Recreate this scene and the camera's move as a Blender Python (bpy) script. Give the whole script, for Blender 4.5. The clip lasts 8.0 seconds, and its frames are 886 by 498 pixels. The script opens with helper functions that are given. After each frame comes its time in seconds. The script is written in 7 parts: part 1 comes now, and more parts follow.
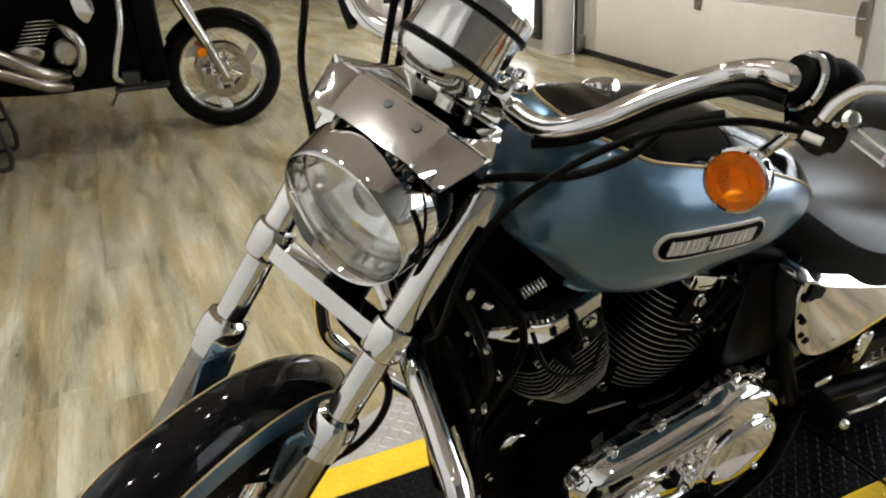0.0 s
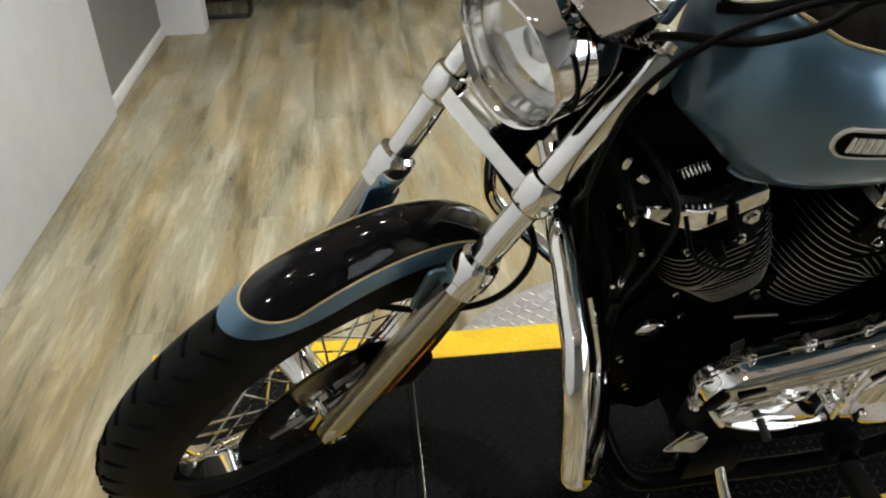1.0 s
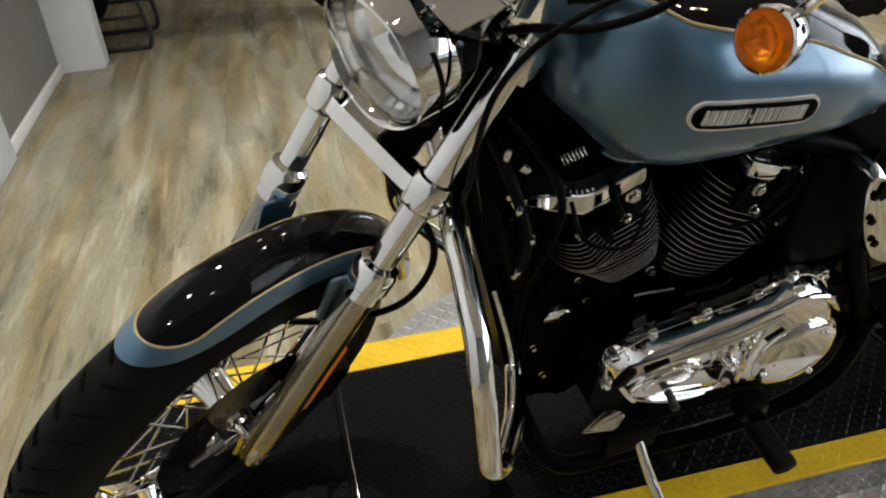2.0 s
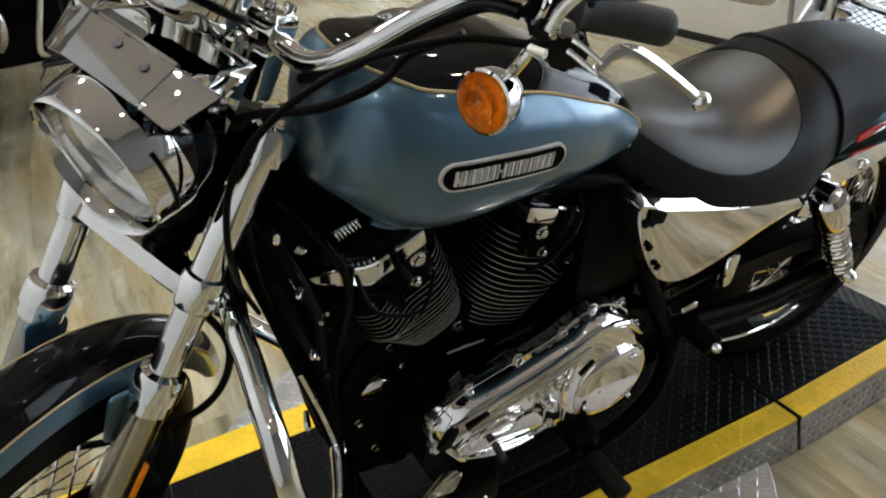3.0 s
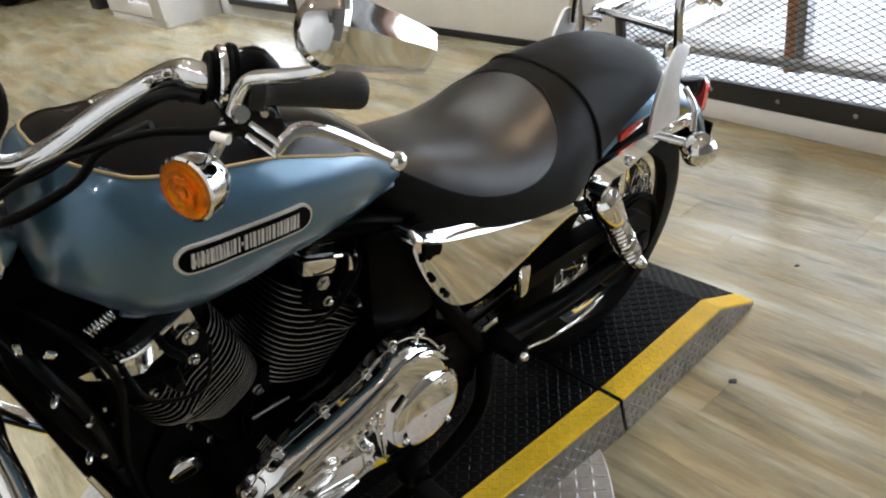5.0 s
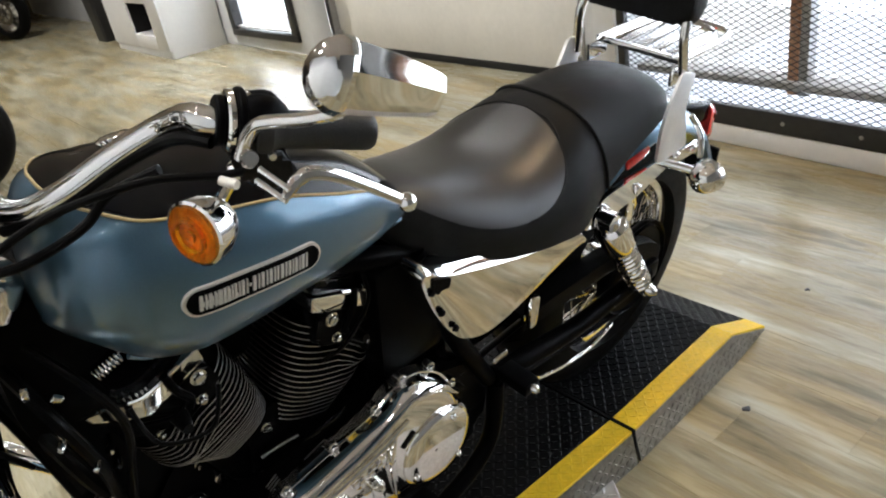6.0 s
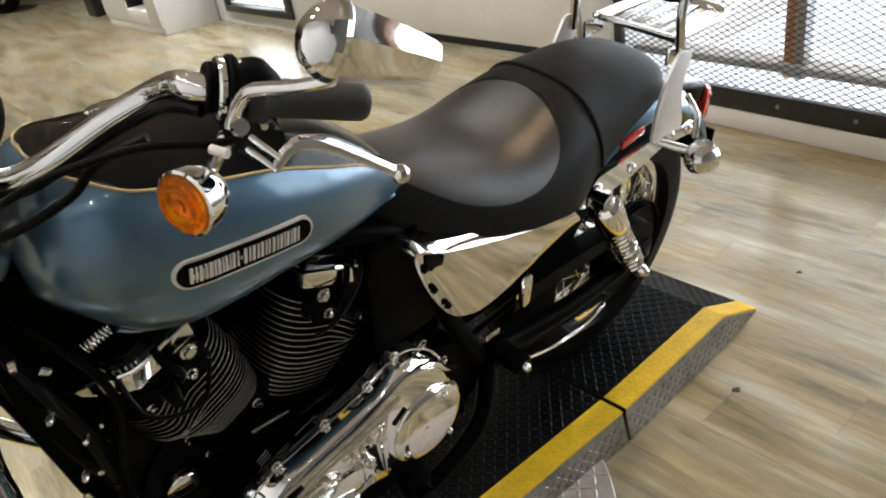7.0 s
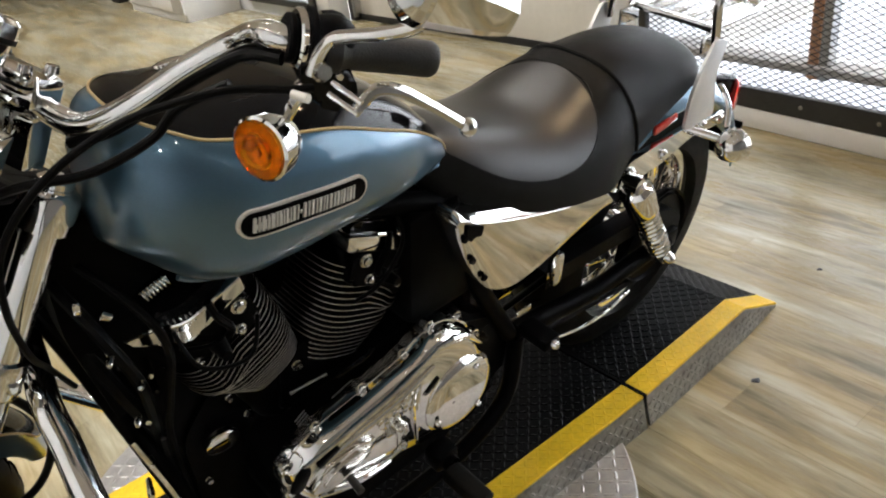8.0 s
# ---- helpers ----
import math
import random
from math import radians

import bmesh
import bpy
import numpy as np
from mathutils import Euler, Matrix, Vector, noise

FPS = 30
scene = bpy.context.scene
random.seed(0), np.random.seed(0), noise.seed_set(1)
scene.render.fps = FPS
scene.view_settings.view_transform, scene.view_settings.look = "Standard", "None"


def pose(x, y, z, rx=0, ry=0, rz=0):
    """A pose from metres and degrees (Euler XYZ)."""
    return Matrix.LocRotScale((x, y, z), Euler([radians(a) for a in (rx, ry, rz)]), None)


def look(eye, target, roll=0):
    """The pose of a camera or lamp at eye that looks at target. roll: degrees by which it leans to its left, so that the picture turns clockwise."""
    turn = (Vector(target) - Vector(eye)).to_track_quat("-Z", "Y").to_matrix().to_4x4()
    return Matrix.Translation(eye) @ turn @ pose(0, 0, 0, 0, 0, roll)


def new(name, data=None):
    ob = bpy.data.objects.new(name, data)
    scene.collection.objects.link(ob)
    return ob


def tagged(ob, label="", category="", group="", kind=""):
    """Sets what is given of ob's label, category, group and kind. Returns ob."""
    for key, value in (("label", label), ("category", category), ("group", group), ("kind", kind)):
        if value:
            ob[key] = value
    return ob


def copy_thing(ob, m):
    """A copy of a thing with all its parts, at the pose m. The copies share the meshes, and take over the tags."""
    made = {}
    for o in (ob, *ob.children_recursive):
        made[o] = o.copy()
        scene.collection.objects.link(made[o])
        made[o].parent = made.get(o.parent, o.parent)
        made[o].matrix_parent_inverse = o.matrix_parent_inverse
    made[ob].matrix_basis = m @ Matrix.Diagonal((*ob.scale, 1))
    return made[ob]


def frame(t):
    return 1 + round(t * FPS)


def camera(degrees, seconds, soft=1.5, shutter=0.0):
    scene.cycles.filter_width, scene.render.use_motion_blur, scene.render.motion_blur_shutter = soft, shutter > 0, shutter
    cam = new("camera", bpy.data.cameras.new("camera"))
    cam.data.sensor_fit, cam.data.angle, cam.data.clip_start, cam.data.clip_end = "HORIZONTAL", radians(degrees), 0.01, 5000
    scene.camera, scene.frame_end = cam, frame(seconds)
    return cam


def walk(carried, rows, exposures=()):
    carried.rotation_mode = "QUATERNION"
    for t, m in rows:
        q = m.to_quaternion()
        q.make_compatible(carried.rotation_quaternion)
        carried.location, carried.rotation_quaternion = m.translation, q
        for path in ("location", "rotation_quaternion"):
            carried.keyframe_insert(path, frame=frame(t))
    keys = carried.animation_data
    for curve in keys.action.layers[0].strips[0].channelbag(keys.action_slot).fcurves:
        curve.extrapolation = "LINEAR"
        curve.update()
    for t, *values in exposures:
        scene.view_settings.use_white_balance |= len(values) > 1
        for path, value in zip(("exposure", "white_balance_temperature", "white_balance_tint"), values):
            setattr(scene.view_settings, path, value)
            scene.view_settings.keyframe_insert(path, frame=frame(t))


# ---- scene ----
cam = camera(60.9, 8.0, soft=2.1)
PATH = [
    (0.0, (-1.320, -0.804, 1.288), (-0.626, 0.859, 0.420), -2.93),
    (0.5, (-1.291, -0.832, 1.270), (-0.852, 0.850, 0.282), -0.60),
    (1.0, (-1.290, -0.865, 1.250), (-1.119, 0.806, 0.165), -0.83),
    (1.2, (-1.303, -0.884, 1.244), (-1.222, 0.753, 0.098), -1.63),
    (2.3, (-1.204, -0.893, 1.244), (-0.721, 0.747, 0.207), -4.09),
    (2.5, (-1.178, -0.892, 1.245), (-0.617, 0.726, 0.213), -4.24),
    (3.0, (-1.134, -0.890, 1.248), (-0.431, 0.714, 0.282), -6.17),
    (3.5, (-1.095, -0.898, 1.252), (-0.318, 0.647, 0.248), -8.10),
    (4.0, (-1.054, -0.911, 1.266), (-0.215, 0.589, 0.244), -10.01),
    (4.5, (-1.032, -0.928, 1.272), (-0.100, 0.529, 0.267), -9.98),
    (5.0, (-1.012, -0.938, 1.277), (-0.008, 0.486, 0.296), -9.99),
    (5.2, (-1.004, -0.942, 1.278), (0.016, 0.479, 0.307), -10.22),
    (6.3, (-1.007, -0.921, 1.288), (0.007, 0.539, 0.371), -10.74),
    (6.5, (-1.010, -0.921, 1.285), (-0.003, 0.529, 0.345), -10.19),
    (7.0, (-1.005, -0.921, 1.277), (0.009, 0.504, 0.307), -10.11),
    (7.5, (-0.994, -0.923, 1.280), (0.059, 0.492, 0.336), -9.70),
    (8.0, (-1.072, -0.923, 1.260), (-0.074, 0.514, 0.292), -8.48),
]
# exposure and white balance drift a little on the way
BALANCE = [(0.0, -0.08, 6400, 10), (1.0, -0.12, 6300, 9), (2.5, -0.24, 6100, 9), (3.0, -0.18, 5980, 8), (4.0, -0.07, 6000, 9), (5.0, 0.0, 6050, 10), (6.5, 0.02, 6200, 10), (7.0, 0.0, 6380, 10), (8.0, 0.0, 6380, 11)]
walk(cam, [(t, look(eye, target, roll)) for t, eye, target, roll in PATH], BALANCE)

# ---------------------------------------------------------------- light
world = bpy.data.worlds.new("world")
scene.world = world
world.use_nodes = True
world.node_tree.nodes["Background"].inputs[0].default_value = (0.75, 0.87, 1.0, 1)
world.node_tree.nodes["Background"].inputs[1].default_value = 0.9
scene.view_settings.exposure = 0.0
LAMP_POWER, WINDOW_POWER = 62.0, 29.0
WARM, AMBER_WARM, COOL = (1.0, 0.945, 0.875), (1.0, 0.69, 0.38), (0.86, 0.93, 1.0)


def lamp(name, kind, m, power, colour, size=0.1, size_y=0.0):
    data = bpy.data.lights.new(name, kind)
    data.energy, data.color = power, colour
    if kind == "AREA":
        data.shape, data.size, data.size_y = "RECTANGLE", size, size_y or size
    else:
        data.shadow_soft_size = size
    if kind == "SPOT":
        data.spot_size, data.spot_blend = radians(105), 0.8
    ob = new(name, data)
    ob.matrix_world = m
    return ob


# ---------------------------------------------------------------- materials
def shader(name, base, rough=0.5, metal=0.0, vary=0.0, scale=20.0, stretch=(1, 1, 1), bump=0.0, bump_scale=200.0,
           coat=0.0, spec=0.5, rough_vary=0.0, per_piece=0.0, second=None, second_at=0.55, generated=False):
    """A surface: base colour with variation at two scales, roughness variation and fine relief."""
    m = bpy.data.materials.new(name)
    m.use_nodes = True
    nt = m.node_tree
    b = nt.nodes["Principled BSDF"]
    b.inputs["Roughness"].default_value, b.inputs["Metallic"].default_value = rough, metal
    b.inputs["Base Color"].default_value = (*base, 1)
    b.inputs["Specular IOR Level"].default_value = spec
    if coat:
        b.inputs["Coat Weight"].default_value, b.inputs["Coat Roughness"].default_value = coat, 0.03
    co = nt.nodes.new("ShaderNodeTexCoord")
    mp = nt.nodes.new("ShaderNodeMapping")
    mp.inputs["Scale"].default_value = stretch
    nt.links.new(co.outputs["Object"], mp.inputs["Vector"])
    colour = None
    if vary or second or per_piece:
        n1, n2 = nt.nodes.new("ShaderNodeTexNoise"), nt.nodes.new("ShaderNodeTexNoise")
        for n, s, d in ((n1, scale, 5.0), (n2, scale * 6.3, 3.0)):
            n.inputs["Scale"].default_value, n.inputs["Detail"].default_value = s, d
            nt.links.new(mp.outputs[0], n.inputs["Vector"])
        mix = nt.nodes.new("ShaderNodeMath")
        mix.operation = "MULTIPLY_ADD"
        mix.inputs[1].default_value = 0.45
        nt.links.new(n2.outputs[0], mix.inputs[0])
        half = nt.nodes.new("ShaderNodeMath")
        half.operation = "MULTIPLY"
        half.inputs[1].default_value = 0.55
        nt.links.new(n1.outputs[0], half.inputs[0])
        nt.links.new(half.outputs[0], mix.inputs[2])
        value = mix.outputs[0]
        if per_piece:
            info = nt.nodes.new("ShaderNodeObjectInfo")
            add = nt.nodes.new("ShaderNodeMath")
            add.operation = "MULTIPLY_ADD"
            add.inputs[1].default_value = per_piece
            nt.links.new(info.outputs["Random"], add.inputs[0])
            nt.links.new(value, add.inputs[2])
            value = add.outputs[0]
        ramp = nt.nodes.new("ShaderNodeValToRGB")
        dark = tuple(c * (1 - vary) for c in base)
        light = second or tuple(min(1, c * (1 + vary)) for c in base)
        ramp.color_ramp.elements[0].position, ramp.color_ramp.elements[0].color = 0.35, (*dark, 1)
        ramp.color_ramp.elements[1].position, ramp.color_ramp.elements[1].color = 0.65 + per_piece * 0.6, (*light, 1)
        if second:
            e = ramp.color_ramp.elements.new(second_at)
            e.color = (*base, 1)
        nt.links.new(value, ramp.inputs[0])
        nt.links.new(ramp.outputs[0], b.inputs["Base Color"])
        if rough_vary:
            rr = nt.nodes.new("ShaderNodeMapRange")
            rr.inputs["From Min"].default_value, rr.inputs["From Max"].default_value = 0.3, 0.7
            rr.inputs["To Min"].default_value, rr.inputs["To Max"].default_value = max(0, rough - rough_vary), rough + rough_vary
            nt.links.new(value, rr.inputs["Value"])
            nt.links.new(rr.outputs[0], b.inputs["Roughness"])
    if bump:
        nb = nt.nodes.new("ShaderNodeTexNoise")
        nb.inputs["Scale"].default_value, nb.inputs["Detail"].default_value = bump_scale, 4.0
        nt.links.new(mp.outputs[0], nb.inputs["Vector"])
        bp = nt.nodes.new("ShaderNodeBump")
        bp.inputs["Strength"].default_value, bp.inputs["Distance"].default_value = bump, 0.002
        nt.links.new(nb.outputs[0], bp.inputs["Height"])
        nt.links.new(bp.outputs[0], b.inputs["Normal"])
    return m


def glow(name, colour, strength):
    m = bpy.data.materials.new(name)
    m.use_nodes = True
    b = m.node_tree.nodes["Principled BSDF"]
    b.inputs["Base Color"].default_value = (*colour, 1)
    b.inputs["Emission Color"].default_value, b.inputs["Emission Strength"].default_value = (*colour, 1), strength
    return m


def clear(name, colour=(1, 1, 1), rough=0.02, ior=1.45):
    m = bpy.data.materials.new(name)
    m.use_nodes = True
    b = m.node_tree.nodes["Principled BSDF"]
    b.inputs["Base Color"].default_value = (*colour, 1)
    b.inputs["Transmission Weight"].default_value = 1.0
    b.inputs["Roughness"].default_value, b.inputs["IOR"].default_value = rough, ior
    return m


def planks(name):
    """Streaky wood-look vinyl: cream and grey-brown blotches drawn out along the plank, another pattern on each plank."""
    m = bpy.data.materials.new(name)
    m.use_nodes = True
    nt = m.node_tree
    b = nt.nodes["Principled BSDF"]
    L = nt.links.new

    def node(kind, **values):
        n = nt.nodes.new(kind)
        for k, v in values.items():
            n.inputs[k].default_value = v
        return n

    co, info, geo = node("ShaderNodeTexCoord"), node("ShaderNodeObjectInfo"), node("ShaderNodeNewGeometry")
    rnd = node("ShaderNodeMath")
    L(info.outputs["Random"], rnd.inputs[0])
    L(geo.outputs["Random Per Island"], rnd.inputs[1])
    far = node("ShaderNodeVectorMath")
    far.operation = "SCALE"
    far.inputs[0].default_value = (37.0, 91.0, 13.0)
    L(rnd.outputs[0], far.inputs["Scale"])
    add = node("ShaderNodeVectorMath")
    L(co.outputs["Object"], add.inputs[0])
    L(far.outputs[0], add.inputs[1])
    values = []
    for scale, stretch, detail, rough in ((1.0, (9.0, 1.7, 1.0), 3.5, 0.60), (1.0, (30.0, 3.4, 1.0), 5.0, 0.64), (1.0, (120.0, 9.0, 1.0), 3.0, 0.6)):
        mp = node("ShaderNodeMapping", Scale=stretch)
        L(geo.outputs["Position"] if detail == 3.5 else add.outputs[0], mp.inputs["Vector"])
        n = node("ShaderNodeTexNoise", Scale=scale, Detail=detail, Roughness=rough, Distortion=0.25)
        L(mp.outputs[0], n.inputs["Vector"])
        values.append(n.outputs[0])
    a = node("ShaderNodeMath")
    a.operation, a.inputs[1].default_value = "MULTIPLY", 0.48
    L(values[0], a.inputs[0])
    c = node("ShaderNodeMath")
    c.operation, c.inputs[1].default_value = "MULTIPLY_ADD", 0.40
    L(values[1], c.inputs[0])
    L(a.outputs[0], c.inputs[2])
    d = node("ShaderNodeMath")
    d.operation, d.inputs[1].default_value = "MULTIPLY_ADD", 0.12
    L(values[2], d.inputs[0])
    L(c.outputs[0], d.inputs[2])
    e = node("ShaderNodeMath")
    e.operation, e.inputs[1].default_value = "MULTIPLY_ADD", 0.05
    L(rnd.outputs[0], e.inputs[0])
    L(d.outputs[0], e.inputs[2])
    ramp = node("ShaderNodeValToRGB")
    els = ramp.color_ramp.elements
    els[0].position, els[0].color = 0.38, (0.098, 0.087, 0.056, 1)
    els[1].position, els[1].color = 0.68, (0.445, 0.42, 0.325, 1)
    for at, col in ((0.47, (0.163, 0.150, 0.100, 1)), (0.53, (0.247, 0.228, 0.158, 1)), (0.60, (0.338, 0.315, 0.228, 1))):
        els.new(at).color = col
    L(e.outputs[0], ramp.inputs[0])
    warm = node("ShaderNodeMapping", Scale=(4.5, 0.7, 1.0))
    L(geo.outputs["Position"], warm.inputs["Vector"])
    wn = node("ShaderNodeTexNoise", Scale=1.6, Detail=4.0, Roughness=0.55, Distortion=0.3)
    L(warm.outputs[0], wn.inputs["Vector"])
    wr = node("ShaderNodeMapRange")
    wr.inputs["From Min"].default_value, wr.inputs["From Max"].default_value = 0.42, 0.60
    wr.inputs["To Min"].default_value, wr.inputs["To Max"].default_value = 0.0, 0.95
    L(wn.outputs[0], wr.inputs["Value"])
    tint = node("ShaderNodeMix")
    tint.data_type, tint.blend_type = "RGBA", "MULTIPLY"
    L(wr.outputs[0], tint.inputs[0])
    L(ramp.outputs[0], tint.inputs[6])
    tint.inputs[7].default_value = (0.91, 0.80, 0.61, 1)
    L(tint.outputs[2], b.inputs["Base Color"])
    rr = node("ShaderNodeMapRange")
    rr.inputs["From Min"].default_value, rr.inputs["From Max"].default_value = 0.4, 0.65
    rr.inputs["To Min"].default_value, rr.inputs["To Max"].default_value = 0.32, 0.20
    L(d.outputs[0], rr.inputs["Value"])
    L(rr.outputs[0], b.inputs["Roughness"])
    b.inputs["Specular IOR Level"].default_value = 0.24
    bp = node("ShaderNodeBump", Strength=0.08, Distance=0.001)
    L(d.outputs[0], bp.inputs["Height"])
    L(bp.outputs[0], b.inputs["Normal"])
    return m


CHROME = shader("chrome", (0.83, 0.82, 0.80), 0.045, 1.0, vary=0.04, scale=15, rough_vary=0.02)
CHROME_DULL = shader("satin_chrome", (0.72, 0.71, 0.69), 0.16, 1.0, vary=0.08, scale=25, rough_vary=0.06)
ALU = shader("polished_aluminium", (0.44, 0.42, 0.385), 0.20, 1.0, vary=0.1, scale=40, rough_vary=0.08)
BLUE = shader("blue_metallic_paint", (0.072, 0.144, 0.210), 0.31, 0.7, vary=0.12, scale=900, coat=1.0)
BLACK_PAINT = shader("gloss_black_paint", (0.004, 0.004, 0.0045), 0.05, 0.0, vary=0.2, scale=600, spec=0.20)
GOLD = shader("gold_pinstripe", (0.52, 0.40, 0.20), 0.35, 0.2, vary=0.1, scale=80)
BLACK_ENGINE = shader("black_crinkle_engine", (0.0022, 0.0022, 0.0025), 0.42, 0.0, vary=0.3, scale=80, bump=0.2, bump_scale=700, spec=0.035)
FRAME_BLACK = shader("black_powder_coat", (0.0018, 0.0018, 0.0020), 0.30, 0.0, vary=0.2, scale=60, spec=0.025)
RUBBER = shader("tyre_rubber", (0.0048, 0.0048, 0.0048), 0.55, 0.0, vary=0.3, scale=40, bump=0.3, bump_scale=300, rough_vary=0.1, spec=0.07)
GRIP = shader("grip_rubber", (0.011, 0.011, 0.0105), 0.55, 0.0, vary=0.3, scale=60, bump=0.3, bump_scale=500)
LEATHER = shader("black_vinyl_seat", (0.0085, 0.0085, 0.0085), 0.46, 0.0, vary=0.25, scale=35, bump=0.3, bump_scale=900, rough_vary=0.06, spec=0.10)
VINYL_SMOOTH = shader("worn_vinyl_seat", (0.010, 0.0096, 0.0094), 0.35, 0.0, vary=0.2, scale=9, bump=0.12, bump_scale=900, rough_vary=0.02, spec=0.72)
CABLE = shader("black_cable", (0.0035, 0.0035, 0.0035), 0.42, 0.0, vary=0.2, scale=90, spec=0.06)
AMBER = shader("amber_lens", (1.0, 0.24, 0.002), 0.16, 0.0, vary=0.25, scale=90, bump=0.5, bump_scale=260, coat=0.5)
AMBER_LENS = shader("amber_signal_lens", (1.0, 0.38, 0.008), 0.05, 0.0, vary=0.1, scale=60, bump=0.35, bump_scale=110, spec=0.25)
AMBER_LENS.node_tree.nodes["Principled BSDF"].inputs["IOR"].default_value = 1.3
AMBER_LENS.node_tree.nodes["Principled BSDF"].inputs["Transmission Weight"].default_value = 0.93
RED = shader("red_lens", (0.74, 0.05, 0.04), 0.12, 0.0, vary=0.2, scale=90, coat=1.0)
DISC_STEEL = shader("brake_disc_steel", (0.34, 0.32, 0.30), 0.12, 1.0, vary=0.12, scale=30, rough_vary=0.04)
GLASS = clear("headlight_glass")
REFLECTOR = shader("headlight_reflector", (0.86, 0.86, 0.84), 0.12, 1.0, vary=0.05, scale=40)
# pale base carries the bright reflection on the rack's chrome side plate
ALU_SATIN = shader("satin_aluminium_plate", (0.86, 0.86, 0.85), 0.42, 0.75, vary=0.04, scale=30)
MACHINED = shader("machined_fin_edge", (0.34, 0.33, 0.315), 0.42, 0.85, vary=0.15, scale=60)
SILVER_PAINT = shader("pale_silver_paint", (0.66, 0.63, 0.57), 0.38, 0.25, vary=0.08, scale=60)
MIRROR = shader("mirror_glass", (0.9, 0.9, 0.9), 0.01, 1.0)
TREAD_WORN = shader("worn_black_tread", (0.0060, 0.0062, 0.0068), 0.40, 0.0, spec=0.09, vary=0.5, scale=7, rough_vary=0.1)
PLATE_BLACK = shader("black_tread_plate", (0.0030, 0.0032, 0.0036), 0.5, 0.0, spec=0.06, vary=0.4, scale=9, rough_vary=0.12, bump=0.15, bump_scale=400)
YELLOW = shader("yellow_painted_plate", (0.74, 0.49, 0.022), 0.4, 0.0, spec=0.25, vary=0.14, scale=14, rough_vary=0.1, bump=0.12, bump_scale=300)
PLATE_ALU = shader("aluminium_tread_plate", (0.40, 0.40, 0.40), 0.48, 1.0, vary=0.18, scale=12, rough_vary=0.1)
# darker, browner copy of the plate: the floor's reflection put into its colour
SKIRT_ALU = shader("floor_toned_aluminium_tread_plate", (0.31, 0.30, 0.28), 0.48, 1.0, vary=0.35, scale=14, rough_vary=0.12)
TAPE = shader("black_tape", (0.0035, 0.0035, 0.0038), 0.6, spec=0.06, vary=0.2, scale=50)
FLOOR = planks("vinyl_oak_planks")
WALL_WHITE = shader("white_wall_paint", (0.76, 0.775, 0.785), 0.55, vary=0.04, scale=3, bump=0.08, bump_scale=260)
WALL_UNSEEN = shader("unseen_wall_tone", (0.20, 0.195, 0.187), 0.7, vary=0.06, scale=3, bump=0.08, bump_scale=260)
WALL_GREY = shader("grey_wall_paint", (0.19, 0.183, 0.172), 0.6, vary=0.06, scale=3, bump=0.08, bump_scale=260)
DOOR_BEIGE = shader("beige_steel_door", (0.80, 0.78, 0.72), 0.45, vary=0.04, scale=4, bump=0.05, bump_scale=400)
TRIM_WHITE = shader("white_trim_paint", (0.78, 0.78, 0.77), 0.4, vary=0.03, scale=6)
CEILING = shader("ceiling_paint", (0.52, 0.455, 0.395), 0.8, vary=0.06, scale=2)
STEEL_BLACK = shader("black_painted_steel", (0.018, 0.018, 0.019), 0.42, 0.0, vary=0.3, scale=30, bump=0.1, bump_scale=300)
WOOD_POST = shader("brown_timber", (0.50, 0.26, 0.15), 0.6, vary=0.25, scale=8, stretch=(6, 6, 0.6), bump=0.2, bump_scale=120)
# greyer than snow so the daylit ledge stays below clipping
SNOW = shader("toned_snow", (0.56, 0.58, 0.62), 0.8, vary=0.08, scale=4, bump=0.2, bump_scale=20)
CONCRETE = shader("outdoor_concrete", (0.42, 0.41, 0.39), 0.85, vary=0.2, scale=4)
DARK_PLASTIC = shader("dark_plastic", (0.014, 0.014, 0.015), 0.4, vary=0.2, scale=40)
GALV = shader("galvanised_hinge", (0.42, 0.42, 0.42), 0.4, 1.0, vary=0.15, scale=60)
DAYLIGHT = glow("daylight_outside", (0.93, 0.97, 1.0), 4.5)
LAMP_GLOW = glow("lamp_glow", (1.0, 0.90, 0.76), 60.0)


# ---------------------------------------------------------------- mesh tools
def thing(name, label, category, m=Matrix.Identity(4), group="", kind=""):
    ob = new(name)
    ob.matrix_world = m
    return tagged(ob, label, category, group, kind)


def part(name, bm, material, parent=None, label="", smooth=True, sharp=35):
    """Links a bmesh as one mesh object under a thing or a part."""
    bmesh.ops.recalc_face_normals(bm, faces=bm.faces)
    me = bpy.data.meshes.new(name)
    if smooth:
        for f in bm.faces:
            f.smooth = True
        for e in bm.edges:
            if len(e.link_faces) == 2 and e.calc_face_angle(0) > radians(sharp):
                e.smooth = False
    bm.to_mesh(me)
    bm.free()
    for m in material if isinstance(material, (list, tuple)) else (material,):
        me.materials.append(m)
    ob = new(name, me)
    ob.parent = parent
    if label:
        tagged(ob, label)
    return ob


def share(name, ob, m, parent=None):
    """Another object on the same mesh, at the pose m under its parent."""
    o = new(name, ob.data)
    o.parent = parent
    o.matrix_local = m
    return o


